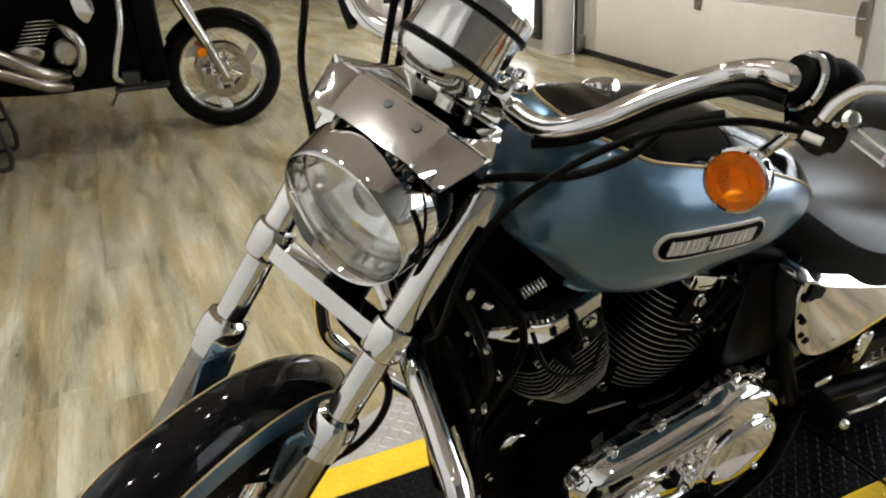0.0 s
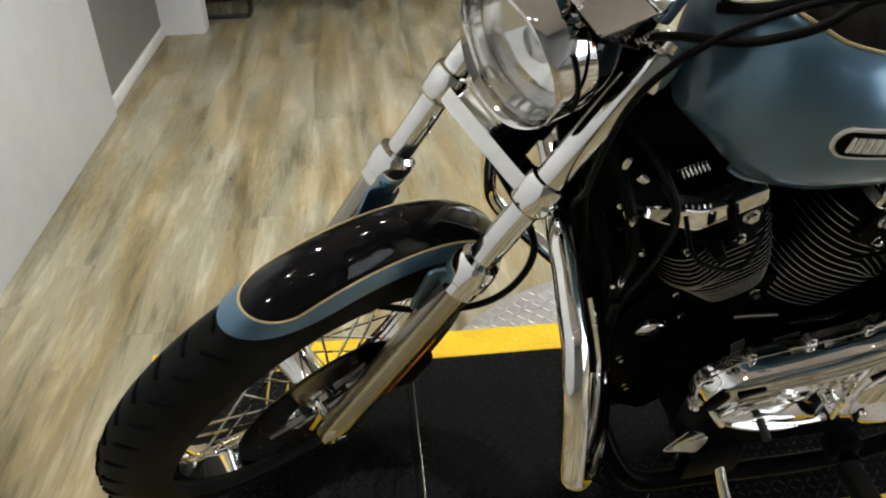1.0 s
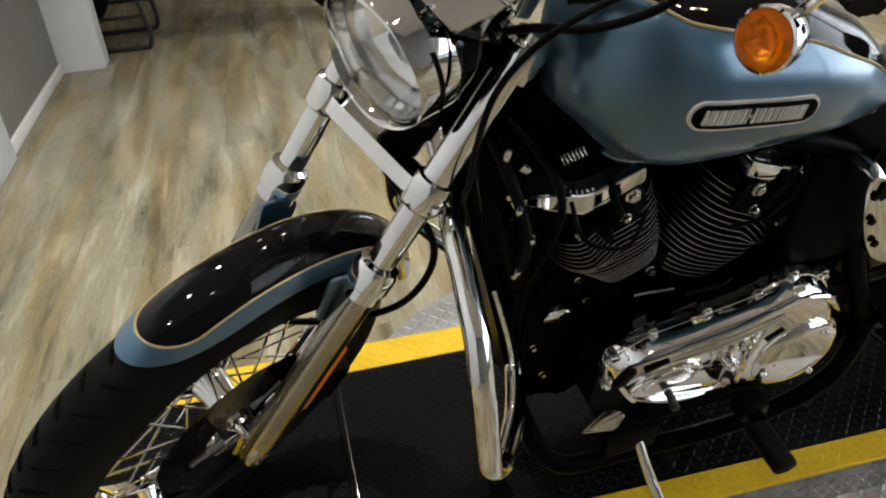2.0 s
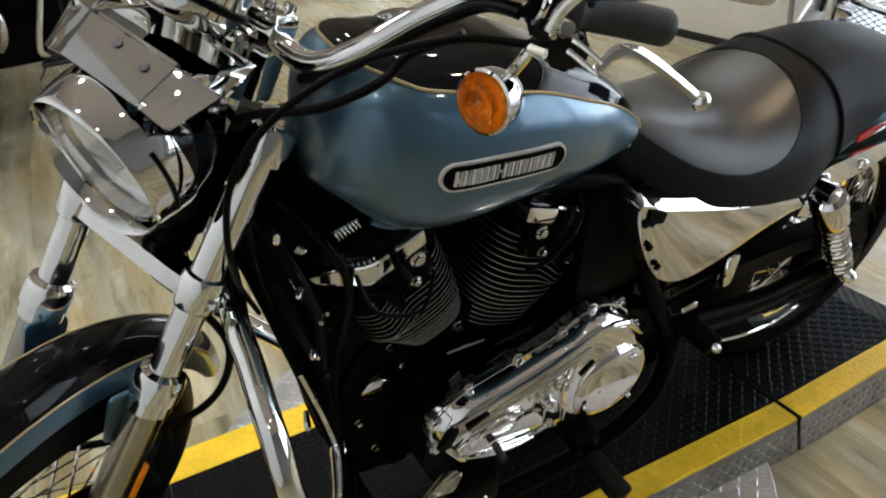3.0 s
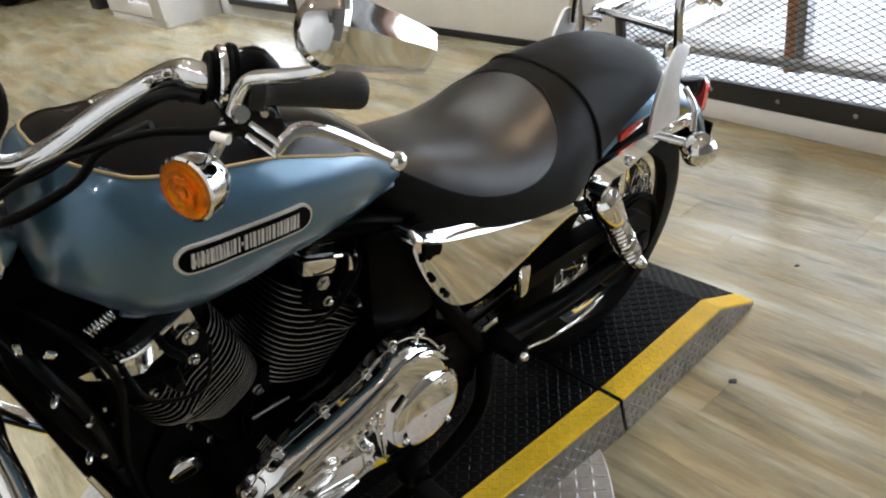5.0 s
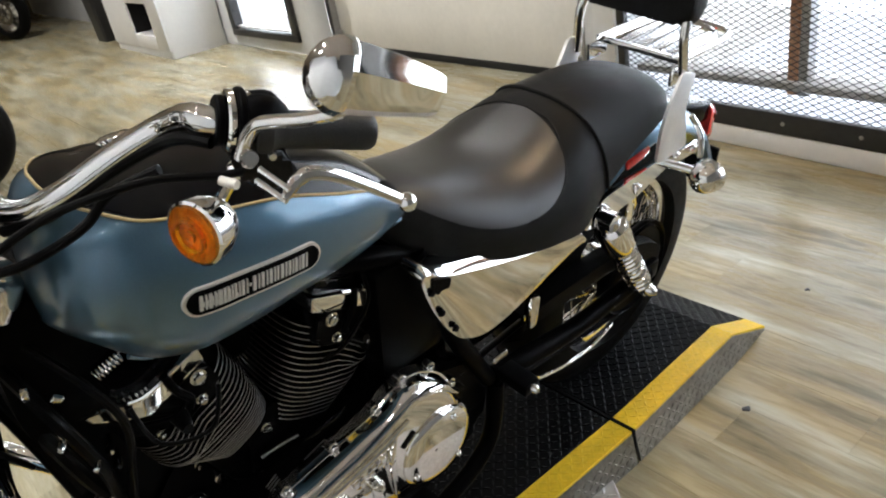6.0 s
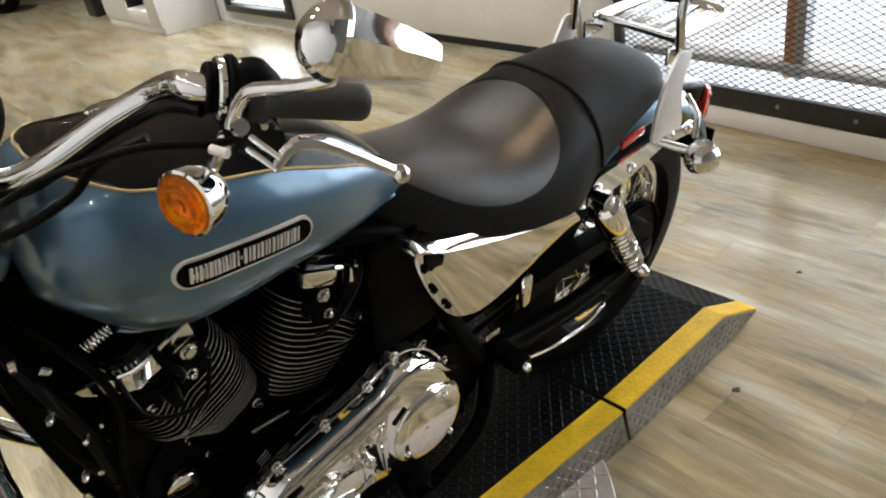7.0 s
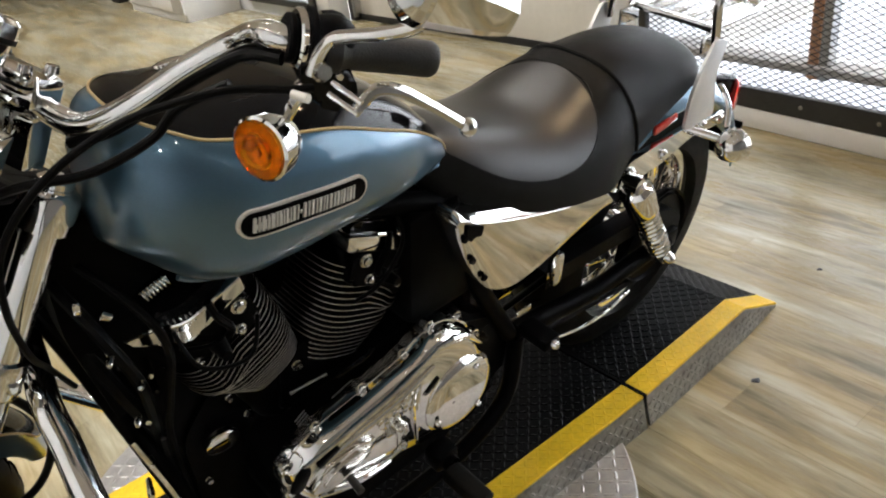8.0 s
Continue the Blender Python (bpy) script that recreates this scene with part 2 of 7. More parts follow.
def box(bm, lo, hi, bevel=0.0, m=None, seg=2):
    r = bmesh.ops.create_cube(bm, size=1.0)
    vs = r["verts"]
    for v in vs:
        v.co = Vector([lo[i] + (v.co[i] + 0.5) * (hi[i] - lo[i]) for i in range(3)])
    if bevel:
        es = list({e for v in vs for e in v.link_edges})
        r = bmesh.ops.bevel(bm, geom=es, offset=bevel, segments=seg, affect="EDGES", profile=0.5)
        vs = list({v for f in r["faces"] for v in f.verts} | {v for v in vs if v.is_valid})
    if m is not None:
        for v in vs:
            v.co = m @ v.co
    return vs


def smooth_path(pts, steps=6, closed=False):
    """Catmull-Rom through the points."""
    p = [Vector(q) for q in pts]
    out, n = [], len(p)
    for i in range(n if closed else n - 1):
        if closed:
            a, b, c, d = p[i - 1], p[i], p[(i + 1) % n], p[(i + 2) % n]
        else:
            a, b, c, d = p[max(i - 1, 0)], p[i], p[i + 1], p[min(i + 2, n - 1)]
        for k in range(steps):
            t = k / steps
            out.append(0.5 * (2 * b + (c - a) * t + (2 * a - 5 * b + 4 * c - d) * t * t + (3 * b - a - 3 * c + d) * t ** 3))
    if not closed:
        out.append(p[-1])
    return out


def sweep(bm, path, radius, seg=10, closed=False, squash=1.0):
    """A tube along a path. radius: a number or one for each point of the path."""
    n = len(path)
    rad = radius if isinstance(radius, (list, tuple)) else [radius] * n
    up, rings = None, []
    for i, p in enumerate(path):
        a = path[i - 1] if i or closed else p
        b = path[(i + 1) % n] if i < n - 1 or closed else p
        d = (b - a).normalized()
        if up is None:
            up = d.orthogonal().normalized()
        up = (up - d * up.dot(d)).normalized()
        side = d.cross(up)
        rings.append([bm.verts.new(p + rad[i] * (math.cos(2 * math.pi * k / seg) * up + squash * math.sin(2 * math.pi * k / seg) * side)) for k in range(seg)])
    for i in range(n if closed else n - 1):
        r, s = rings[i], rings[(i + 1) % n]
        for k in range(seg):
            bm.faces.new((r[k], r[(k + 1) % seg], s[(k + 1) % seg], s[k]))
    if not closed:
        bm.faces.new(rings[0][::-1])
        bm.faces.new(rings[-1])
    return rings


def tube(bm, pts, radius, seg=10, steps=6, closed=False):
    return sweep(bm, smooth_path(pts, steps, closed), radius, seg, closed)


def rod(bm, a, b, radius, seg=12, radius2=None):
    sweep(bm, [Vector(a), Vector(b)], [radius, radius if radius2 is None else radius2], seg)


def lathe(bm, profile, m=None, seg=32, close=False):
    """Turns (radius, height) pairs round the z axis of m. close: the profile is a closed loop."""
    m = m or Matrix.Identity(4)
    rings = []
    for r, h in profile:
        if r < 1e-6:
            rings.append([bm.verts.new(m @ Vector((0, 0, h)))])
        else:
            rings.append([bm.verts.new(m @ Vector((r * math.cos(2 * math.pi * k / seg), r * math.sin(2 * math.pi * k / seg), h))) for k in range(seg)])
    pairs = list(zip(rings, rings[1:])) + ([(rings[-1], rings[0])] if close else [])
    for a, b in pairs:
        for k in range(seg):
            q = [a[k % len(a)], a[(k + 1) % len(a)], b[(k + 1) % len(b)], b[k % len(b)]]
            q = list(dict.fromkeys(q))
            if len(q) > 2:
                bm.faces.new(q)
    return rings


def loft(bm, rings, caps=True, closed=True):
    """Skins rings of equally many points."""
    vr = [[bm.verts.new(p) for p in r] for r in rings]
    n = len(vr[0])
    faces = []
    for a, b in zip(vr, vr[1:]):
        for k in range(n if closed else n - 1):
            faces.append(bm.faces.new((a[k], a[(k + 1) % n], b[(k + 1) % n], b[k])))
    if caps:
        bm.faces.new(vr[0][::-1])
        bm.faces.new(vr[-1])
    return vr, faces


def prism(bm, outline, lo, hi, m=None, bevel=0.0, seg=2):
    """An outline in x, y, thick from lo to hi along z, with rounded rims."""
    m = m or Matrix.Identity(4)
    a = [bm.verts.new((x, y, lo)) for x, y in outline]
    b = [bm.verts.new((x, y, hi)) for x, y in outline]
    n = len(a)
    fs = [bm.faces.new(a[::-1]), bm.faces.new(b)] + [bm.faces.new((a[k], a[(k + 1) % n], b[(k + 1) % n], b[k])) for k in range(n)]
    vs = a + b
    if bevel:
        es = [e for f in fs[:2] for e in f.edges]
        r = bmesh.ops.bevel(bm, geom=es, offset=bevel, segments=seg, affect="EDGES", profile=0.5)
        vs = list({v for f in r["faces"] for v in f.verts} | {v for v in vs if v.is_valid})
    for v in vs:
        v.co = m @ v.co
    return vs


def rounded(pts, r, steps=5):
    """An outline with its corners rounded by r."""
    out, n = [], len(pts)
    for i in range(n):
        p, a, b = Vector(pts[i]), Vector(pts[i - 1]), Vector(pts[(i + 1) % n])
        q = min(r, (a - p).length * 0.45, (b - p).length * 0.45)
        s, e = p + (a - p).normalized() * q, p + (b - p).normalized() * q
        for k in range(steps + 1):
            t = k / steps
            out.append(((1 - t) ** 2 * s + 2 * t * (1 - t) * p + t * t * e)[:])
    return out


def ellipse(rx, ry, n=32, cx=0.0, cy=0.0):
    return [(cx + rx * math.cos(2 * math.pi * k / n), cy + ry * math.sin(2 * math.pi * k / n)) for k in range(n)]


def axes(origin, ex, ez):
    """A pose with its x along ex and its z along ez."""
    ez = Vector(ez).normalized()
    ex = Vector(ex)
    ex = (ex - ez * ex.dot(ez)).normalized()
    ey = ez.cross(ex)
    m = Matrix((ex, ey, ez)).transposed().to_4x4()
    m.translation = origin
    return m


def quick(name, material, parent, label="", **kw):
    """A box part: lo, hi, bevel."""
    bm = bmesh.new()
    box(bm, kw["lo"], kw["hi"], kw.get("bevel", 0.0), kw.get("m"))
    return part(name, bm, material, parent, label)


def solid(name, lo, hi, material, label, category, bevel=0.0, kind="structure"):
    bm = bmesh.new()
    box(bm, lo, hi, bevel)
    return tagged(part(name, bm, material), label, category, "", kind)


# ---------------------------------------------------------------- the room
CEIL = 3.1
solid("wall_west", (-2.55, -3.2, 0), (-2.39, 3.55, CEIL), WALL_GREY, "grey painted interior wall behind the front wheel", "wall")
solid("wall_panel_west", (-2.39, -3.0, 0), (-2.355, 2.28, CEIL), WALL_WHITE, "white panel standing proud on the grey wall", "wall panel", 0.004)
solid("wall_stub", (-2.39, 3.41, 0), (-2.155, 3.55, CEIL), WALL_WHITE, "white end of a short partition wall", "wall", 0.006)
solid("baseboard_west", (-2.39, 2.285, 0), (-2.372, 3.405, 0.055), TRIM_WHITE, "white baseboard on the grey wall", "baseboard", 0.004)
solid("wall_southwest", (-6.0, 3.55, 0), (-2.39, 3.7, CEIL), WALL_GREY, "grey painted wall", "wall")
solid("wall_far_west", (-6.15, 3.55, 0), (-6.0, 14.0, CEIL), WALL_GREY, "grey painted wall", "wall")
solid("wall_north", (-6.15, 14.0, 0), (4.0, 14.15, CEIL), WALL_GREY, "grey painted far wall of the showroom", "wall")
# added unseen wall; its tone is set for reflections in tank and chrome
solid("wall_south", (-2.55, -3.35, 0), (2.0, -3.2, CEIL), WALL_UNSEEN, "unseen dark wall added behind the lift, toned for reflections", "wall")
solid("wall_east_counter", (1.97, 7.9, 0), (2.15, 14.0, CEIL), WALL_WHITE, "white painted wall beside the counter", "wall")
# the wall with the low window, beside the sectional door
solid("wall_east_low", (1.97, 4.78, 0), (2.15, 7.9, 0.10), WALL_WHITE, "white painted wall below the window", "wall")
solid("wall_east_high", (1.97, 4.78, 1.3), (2.15, 7.9, CEIL), WALL_WHITE, "white painted wall above the window", "wall")
solid("wall_east_pier", (1.97, 4.53, 0), (2.15, 4.78, CEIL), WALL_WHITE, "white painted pier between window and sectional door", "wall", 0.004)
solid("wall_east_pier_north", (1.97, 5.95, 0.10), (2.15, 7.9, 1.3), WALL_WHITE, "white painted wall beside the window", "wall")
solid("trim_door_north", (2.15, 4.45, 0), (2.25, 4.53, CEIL), STEEL_BLACK, "black door track post", "trim", 0.004)
solid("wall_door_south", (2.15, 1.45, 0), (2.3, 1.88, CEIL), WALL_WHITE, "white wall beside the sectional door", "wall", 0.004)
solid("wall_door_lintel", (2.15, 1.88, 2.5), (2.3, 4.53, CEIL), WALL_WHITE, "white wall above the sectional door", "wall")
solid("wall_return", (1.74, 1.33, 0), (2.3, 1.45, CEIL), WALL_WHITE, "white wall return beside the mesh window", "wall", 0.004)
MESH_WALL = pose(1.667, 0, 0, 0, 0, -3.4)
solid("wall_mesh_low", (0.0, -3.2, 0), (0.12, 1.33, 0.085), TRIM_WHITE, "white kerb below the mesh screen", "wall", 0.005).matrix_world = MESH_WALL
solid("wall_mesh_high", (0.06, -3.2, 2.4), (0.18, 1.33, CEIL), WALL_WHITE, "white wall above the mesh window", "wall").matrix_world = MESH_WALL
solid("ceiling", (-6.15, -3.35, CEIL), (4.0, 14.15, CEIL + 0.12), CEILING, "dim brown-grey showroom ceiling", "ceiling")
solid("ground", (-9, -6, -0.14), (14, 17, -0.06), CONCRETE, "concrete slab below the floor", "ground")
solid("backdrop", (4.6, -7, -0.05), (4.7, 12, 6), DAYLIGHT, "bright overcast daylight outside", "backdrop")
solid("outside_ledge", (1.87, -3.2, -0.05), (4.6, 1.3, 0.06), SNOW, "snow-white ledge outside the mesh window", "ledge", 0.01)
solid("outside_ground", (2.3, 1.4, -0.06), (4.6, 9, -0.02), CONCRETE, "pale concrete outside", "ground")


def window_low():
    """Low black-framed window in the white wall."""
    w = thing("window_1", "low window in a black metal frame with snow-bright glass", "window", pose(1.97, 4.78, 0.10), kind="structure")
    for n, lo, hi in (("window_frame", (-0.03, -0.06, 0.0), (0.06, 1.17, 0.055)), ("window_frame", (-0.03, -0.06, 0.055), (0.06, 0.03, 1.2)),
                      ("window_frame", (-0.03, 1.08, 0.055), (0.06, 1.17, 1.2)), ("window_frame", (-0.03, -0.06, 1.145), (0.06, 1.17, 1.2))):
        quick(n, STEEL_BLACK, w, lo=lo, hi=hi, bevel=0.006)
    for lo, hi in (((-0.012, 0.05, 0.075), (0.03, 1.06, 0.09)), ((-0.012, 0.035, 0.075), (0.03, 0.05, 1.14))):
        quick("bead", TRIM_WHITE, w, "white glazing bead", lo=lo, hi=hi, bevel=0.002)
    p = quick("pane", clear("window_glass"), w, lo=(0.02, 0.03, 0.055), hi=(0.026, 1.08, 1.145))
    p.visible_shadow = False


def sectional_door():
    """Beige sectional overhead door of four panels with hinges and a rubber seal."""
    d = thing("door_1", "beige sectional overhead garage door, closed", "garage door", pose(2.19, 1.88, 0.0), kind="structure")
    width, h = 2.57, 0.535
    for k in range(5):
        z = 0.05 + k * h
        quick("panel", DOOR_BEIGE, d, lo=(0, 0.0, z), hi=(0.05, width, z + h - 0.006), bevel=0.006)
    quick("seal", shader("rubber_seal", (0.012, 0.012, 0.012), 0.6), d, "black rubber bottom seal", lo=(-0.004, -0.02, 0.004), hi=(0.045, width, 0.052), bevel=0.006)
    for k in range(1, 5):
        for y in (0.06, 1.27, 2.45):
            bm = bmesh.new()
            z = 0.047 + k * h
            prism(bm, rounded([(-0.03, -0.085), (0.03, -0.085), (0.042, 0.0), (0.03, 0.085), (-0.03, 0.085), (-0.042, 0.0)], 0.012), 0.0, 0.006, axes((0.0, y, z), (0, 1, 0), (-1, 0, 0)), 0.002)
            rod(bm, (-0.008, y - 0.04, z), (-0.008, y + 0.04, z), 0.007, 8)
            part("hinge", bm, GALV, d, "galvanised steel hinge")
    for y in (0.0, width):
        bm = bmesh.new()
        box(bm, (-0.05, y - 0.012, 0.03), (-0.006, y + 0.012, 2.5), 0.003)
        part("track", bm, GALV, d, "galvanised vertical track")
    bm = bmesh.new()
    box(bm, (-0.06, width - 0.05, 0.06), (-0.004, width + 0.0, 0.16), 0.006)
    part("roller_bracket", bm, GALV, d)
    bm = bmesh.new()
    box(bm, (-0.06, 0.0, 0.06), (-0.004, 0.05, 0.16), 0.006)
    part("roller_bracket", bm, GALV, d)


def mesh_screen():
    """Expanded-metal screen in a black frame before the big window."""
    s = thing("mesh_screen", "black expanded-metal mesh screen bolted along the white kerb", "mesh screen", MESH_WALL @ pose(0.01, -3.0, 0.085), kind="structure")
    quick("rail", STEEL_BLACK, s, lo=(-0.012, 0, 0.0), hi=(0.02, 4.32, 0.085), bevel=0.004)
    quick("rail", STEEL_BLACK, s, lo=(-0.012, 0, 2.2), hi=(0.02, 4.32, 2.28), bevel=0.004)
    for y in (0.0, 4.28):
        quick("stile", STEEL_BLACK, s, lo=(-0.012, y, 0.085), hi=(0.02, y + 0.04, 2.2), bevel=0.004)
    for k in range(14):
        bm = bmesh.new()
        y = 0.14 + k * 0.305
        lathe(bm, [(0, 0.006), (0.006, 0.005), (0.009, 0.0)], axes((-0.0125, y, 0.045), (0, 1, 0), (-1, 0, 0)), 10)
        part("bolt", bm, GALV, s, "zinc-plated bolt head")
    # strands: zigzag ribbons that meet at their knuckles
    verts, faces = [], []
    cw, ch, th = 0.0235, 0.0122, 0.0039
    rows, cols = 160, 182
    for r in range(rows):
        z0 = 0.085 + r * ch
        for side in (0, 1):
            base = len(verts)
            for c in range(cols + 1):
                flip = (c + r) % 2
                z = z0 + (ch * 0.5 if flip else -ch * 0.5) * 0.92 + (ch * 0.5)
                y = c * cw * 0.5 * 2
                verts += [(0.0, y, z - th / 2), (0.0012, y, z + th / 2), (-0.0012, y, z + th / 2)]
            if side == r % 2:
                for c in range(cols):
                    a, b = base + 3 * c, base + 3 * c + 3
                    faces += [(a, a + 1, b + 1, b), (a + 1, a + 2, b + 2, b + 1), (a + 2, a, b, b + 2)]
    me = bpy.data.meshes.new("mesh_strands")
    me.from_pydata(verts, [], faces)
    me.materials.append(STEEL_BLACK)
    ob = new("mesh_strands", me)
    ob.parent = s
    tagged(ob, "", "", "", "stuff")


window_low()
sectional_door()
mesh_screen()
w2 = thing("window_2", "large bright window with brown posts behind the mesh screen", "window", MESH_WALL @ pose(0.16, -3.0, 0.20), kind="structure")
for y in (0.10, 1.81, 3.475):
    quick("post", WOOD_POST, w2, "brown timber post", lo=(-0.03, y + 0.046, 0.0), hi=(0.05, y + 0.090, 2.2), bevel=0.004)
    quick("post_edge", GALV, w2, "grey steel angle", lo=(-0.03, y + 0.006, 0.0), hi=(0.03, y + 0.044, 2.2), bevel=0.003)
quick("window_sill", CONCRETE, w2, lo=(-0.06, 0.0, 0.025), hi=(0.12, 4.3, 0.060), bevel=0.006)
pn = quick("pane", clear("window_glass"), w2, lo=(0.06, 0.0, 0.061), hi=(0.066, 4.3, 2.2))
pn.visible_shadow = False

# daylight through the openings
lamp("window_daylight", "AREA", look((2.3, 0.0, 1.3), (0.0, 0.4, 0.6)), WINDOW_POWER, COOL, 2.5, 2.1)
lamp("low_window_daylight", "AREA", look((2.25, 5.35, 0.7), (0.0, 5.0, 0.4)), WINDOW_POWER * 0.25, COOL, 1.0, 1.0)

# ceiling spots
SPOTS = [(-1.85, -1.9, 1.0), (-1.85, -0.3, 0.9), (-1.75, 1.1, 3.3), (-0.75, -1.5, 0.05), (-0.55, 0.75, 0.5), (-0.45, 1.9, 1.2), (0.8, -1.7, 0.50), (0.9, -0.2, 0.90), (0.8, 1.1, 0.55), (-1.3, 2.7, 0.15), (1.0, 3.1, 4.6),
         (-3.6, 6.2, 1.2), (1.0, 5.7, 5.0), (-0.3, 7.8, 6.0), (0.4, 9.6, 3.2), (-1.2, 11.5, 2.0)]


def ceiling_spot():
    s = thing("ceiling_spot", "small black track spotlight, switched on", "spotlight", pose(0, 0, CEIL), "ceiling spotlights")
    bm = bmesh.new()
    lathe(bm, [(0, 0.0), (0.045, 0.0), (0.045, -0.012), (0.012, -0.014), (0.012, -0.05), (0.058, -0.052), (0.062, -0.17), (0.055, -0.17), (0.052, -0.09), (0, -0.088)], seg=20)
    part("housing", bm, STEEL_BLACK, s)
    bm = bmesh.new()
    lathe(bm, [(0, -0.135), (0.03, -0.138), (0.051, -0.145)], seg=20)
    part("bulb", bm, LAMP_GLOW, s, "warm glowing bulb")
    return s


first_spot = None
for x, y, power in SPOTS:
    if first_spot is None:
        first_spot = ceiling_spot()
        first_spot.matrix_world = pose(x, y, CEIL)
    else:
        copy_thing(first_spot, pose(x, y, CEIL))
    # amber hue added to two spots to warm the floor by the ramp
    lamp("spot_light", "SPOT", pose(x, y, CEIL - 0.20), LAMP_POWER * power, AMBER_WARM if x > 0.7 and y < 0 else WARM, 0.03)

# ---------------------------------------------------------------- lift platform and turntable
TOP = 0.09
NEAR0, NEAR1, FAR1, FAR0 = -0.085, -0.022, 0.462, 0.555


def treads(bm, x0, x1, y0, y1, top, pitch=0.0175, slope=None, angle=0.0, keep=None, rise=0.0020):
    """Raised lens-shaped bars of tread plate, in two directions by turns."""
    lx, ly, lz = 0.55 * pitch, 0.17 * pitch, rise
    nx, ny = int((x1 - x0) / pitch), int((y1 - y0) / pitch)
    for i in range(nx + 1):
        for j in range(ny + 1):
            x, y = x0 + (i + 0.5) * pitch, y0 + (j + 0.5) * pitch
            if x > x1 - 0.006 or y > y1 - 0.006 or (keep and not keep(x, y)):
                continue
            a = radians(45 if (i + j) % 2 else -45) + angle
            ca, sa = math.cos(a), math.sin(a)
            z = slope(x) if slope else top
            dz = (slope(x + 0.01) - slope(x)) * 100 if slope else 0.0
            base = [(-lx, 0, 0), (-lx * 0.45, -ly, 0), (lx * 0.45, -ly, 0), (lx, 0, 0), (lx * 0.45, ly, 0), (-lx * 0.45, ly, 0), (-lx * 0.6, 0, lz), (lx * 0.6, 0, lz)]
            v = []
            for px, py, pz in base:
                qx, qy = px * ca - py * sa, px * sa + py * ca
                v.append(bm.verts.new((x + qx, y + qy, z + qx * dz + pz - 0.0002)))
            for f in ((0, 1, 6), (1, 2, 7, 6), (2, 3, 7), (3, 4, 7), (4, 5, 6, 7), (5, 0, 6)):
                bm.faces.new([v[n] for n in f])


def deck(name, x0, x1, label, ramp=None):
    """One section of the lift platform: black deck, yellow borders, side skirts. ramp: where its tail slopes to the floor."""
    d = thing(name, label, "lift platform", group="lift platform sections")
    flat = ramp or x1

    def z_at(x):
        return TOP if not ramp or x <= ramp else TOP + (0.012 - TOP) * (x - ramp) / (x1 - ramp)

    def taper(bm):
        for v in bm.verts:
            if ramp:
                v.co.y += 0.058 * (v.co.x - x0) * max(0.0, min(1.0, (0.25 - v.co.y) / 0.3))

    def strip(nm, y0, y1, material, lab, skirt):
        bm = bmesh.new()
        xs = [x0, flat, x1] if ramp else [x0, x1]
        ring = lambda x: [(x, y0, 0.008 if skirt else z_at(x) - 0.008), (x, y1, 0.008 if skirt else z_at(x) - 0.008), (x, y1, z_at(x)), (x, y0, z_at(x))]
        loft(bm, [[Vector(p) for p in ring(x)] for x in xs])
        bmesh.ops.bevel(bm, geom=[e for e in bm.edges if e.calc_length() > 0.1], offset=0.002, segments=1, affect="EDGES")
        taper(bm)
        o = part(nm, bm, material, d, lab, smooth=False)
        bm = bmesh.new()
        treads(bm, x0 + 0.004, x1 - 0.004, y0 + 0.003, y1 - 0.003, TOP, slope=z_at if ramp else None, rise=0.0010 if material is YELLOW else 0.0020)
        taper(bm)
        t = part("tread", bm, TREAD_WORN if material is PLATE_BLACK else material, o, smooth=False)
        tagged(t, "", "", "", "stuff")

    strip("deck_plate", NEAR1 + 0.0, FAR1, PLATE_BLACK, "black tread-plate deck", False)
    strip("yellow_border", NEAR0, NEAR1, YELLOW, "yellow painted tread-plate border", False)
    strip("yellow_border", FAR1, FAR0, YELLOW, "yellow painted tread-plate border", False)
    for y0, y1 in ((NEAR0, NEAR0 + 0.006), (FAR0 - 0.006, FAR0)):
        bm = bmesh.new()
        xs = [x0, flat, x1] if ramp else [x0, x1]
        out = 0.012 if y0 < 0 else 0.0
        loft(bm, [[Vector((x, y0 - out * z_at(x) / TOP, 0.002)), Vector((x, y1 - out * z_at(x) / TOP, 0.002)), Vector((x, y1, z_at(x) - 0.0082)), Vector((x, y0, z_at(x) - 0.0082))] for x in xs])
        if y0 < 0:
            nx = int((x1 - x0) / 0.017)
            for i in range(nx):
                for j in range(5):
                    x, z = x0 + (i + 0.5) * 0.017, 0.011 + j * 0.0165
                    if z > z_at(x) - 0.014:
                        continue
                    s = 1 if (i + j) % 2 else -1
                    a, b = Vector((x - 0.0068, y0, z - 0.0068 * s)), Vector((x + 0.0068, y0, z + 0.0068 * s))
                    n = Vector((0.0024 * s, 0, -0.0024))
                    up = Vector((0, -0.0024, 0))
                    lean = Vector((0, -out * (z_at(x) - z) / TOP, 0))
                    a, b = a + lean, b + lean
                    v = [bm.verts.new(q) for q in (a, (a + b) / 2 + n, b, (a + b) / 2 - n, (a * 0.7 + b * 0.3) + up, (a * 0.3 + b * 0.7) + up)]
                    for f in ((0, 1, 4), (1, 5, 4), (1, 2, 5), (2, 3, 5), (3, 4, 5), (3, 0, 4)):
                        bm.faces.new([v[k] for k in f])
        taper(bm)
        part("skirt", bm, SKIRT_ALU, d, "bare aluminium tread-plate side", smooth=False)
    quick("underframe", STEEL_BLACK, d, lo=(x0 + 0.03, NEAR0 + 0.03, 0.0), hi=(flat - 0.03, FAR0 - 0.03, TOP - 0.012))
    return d


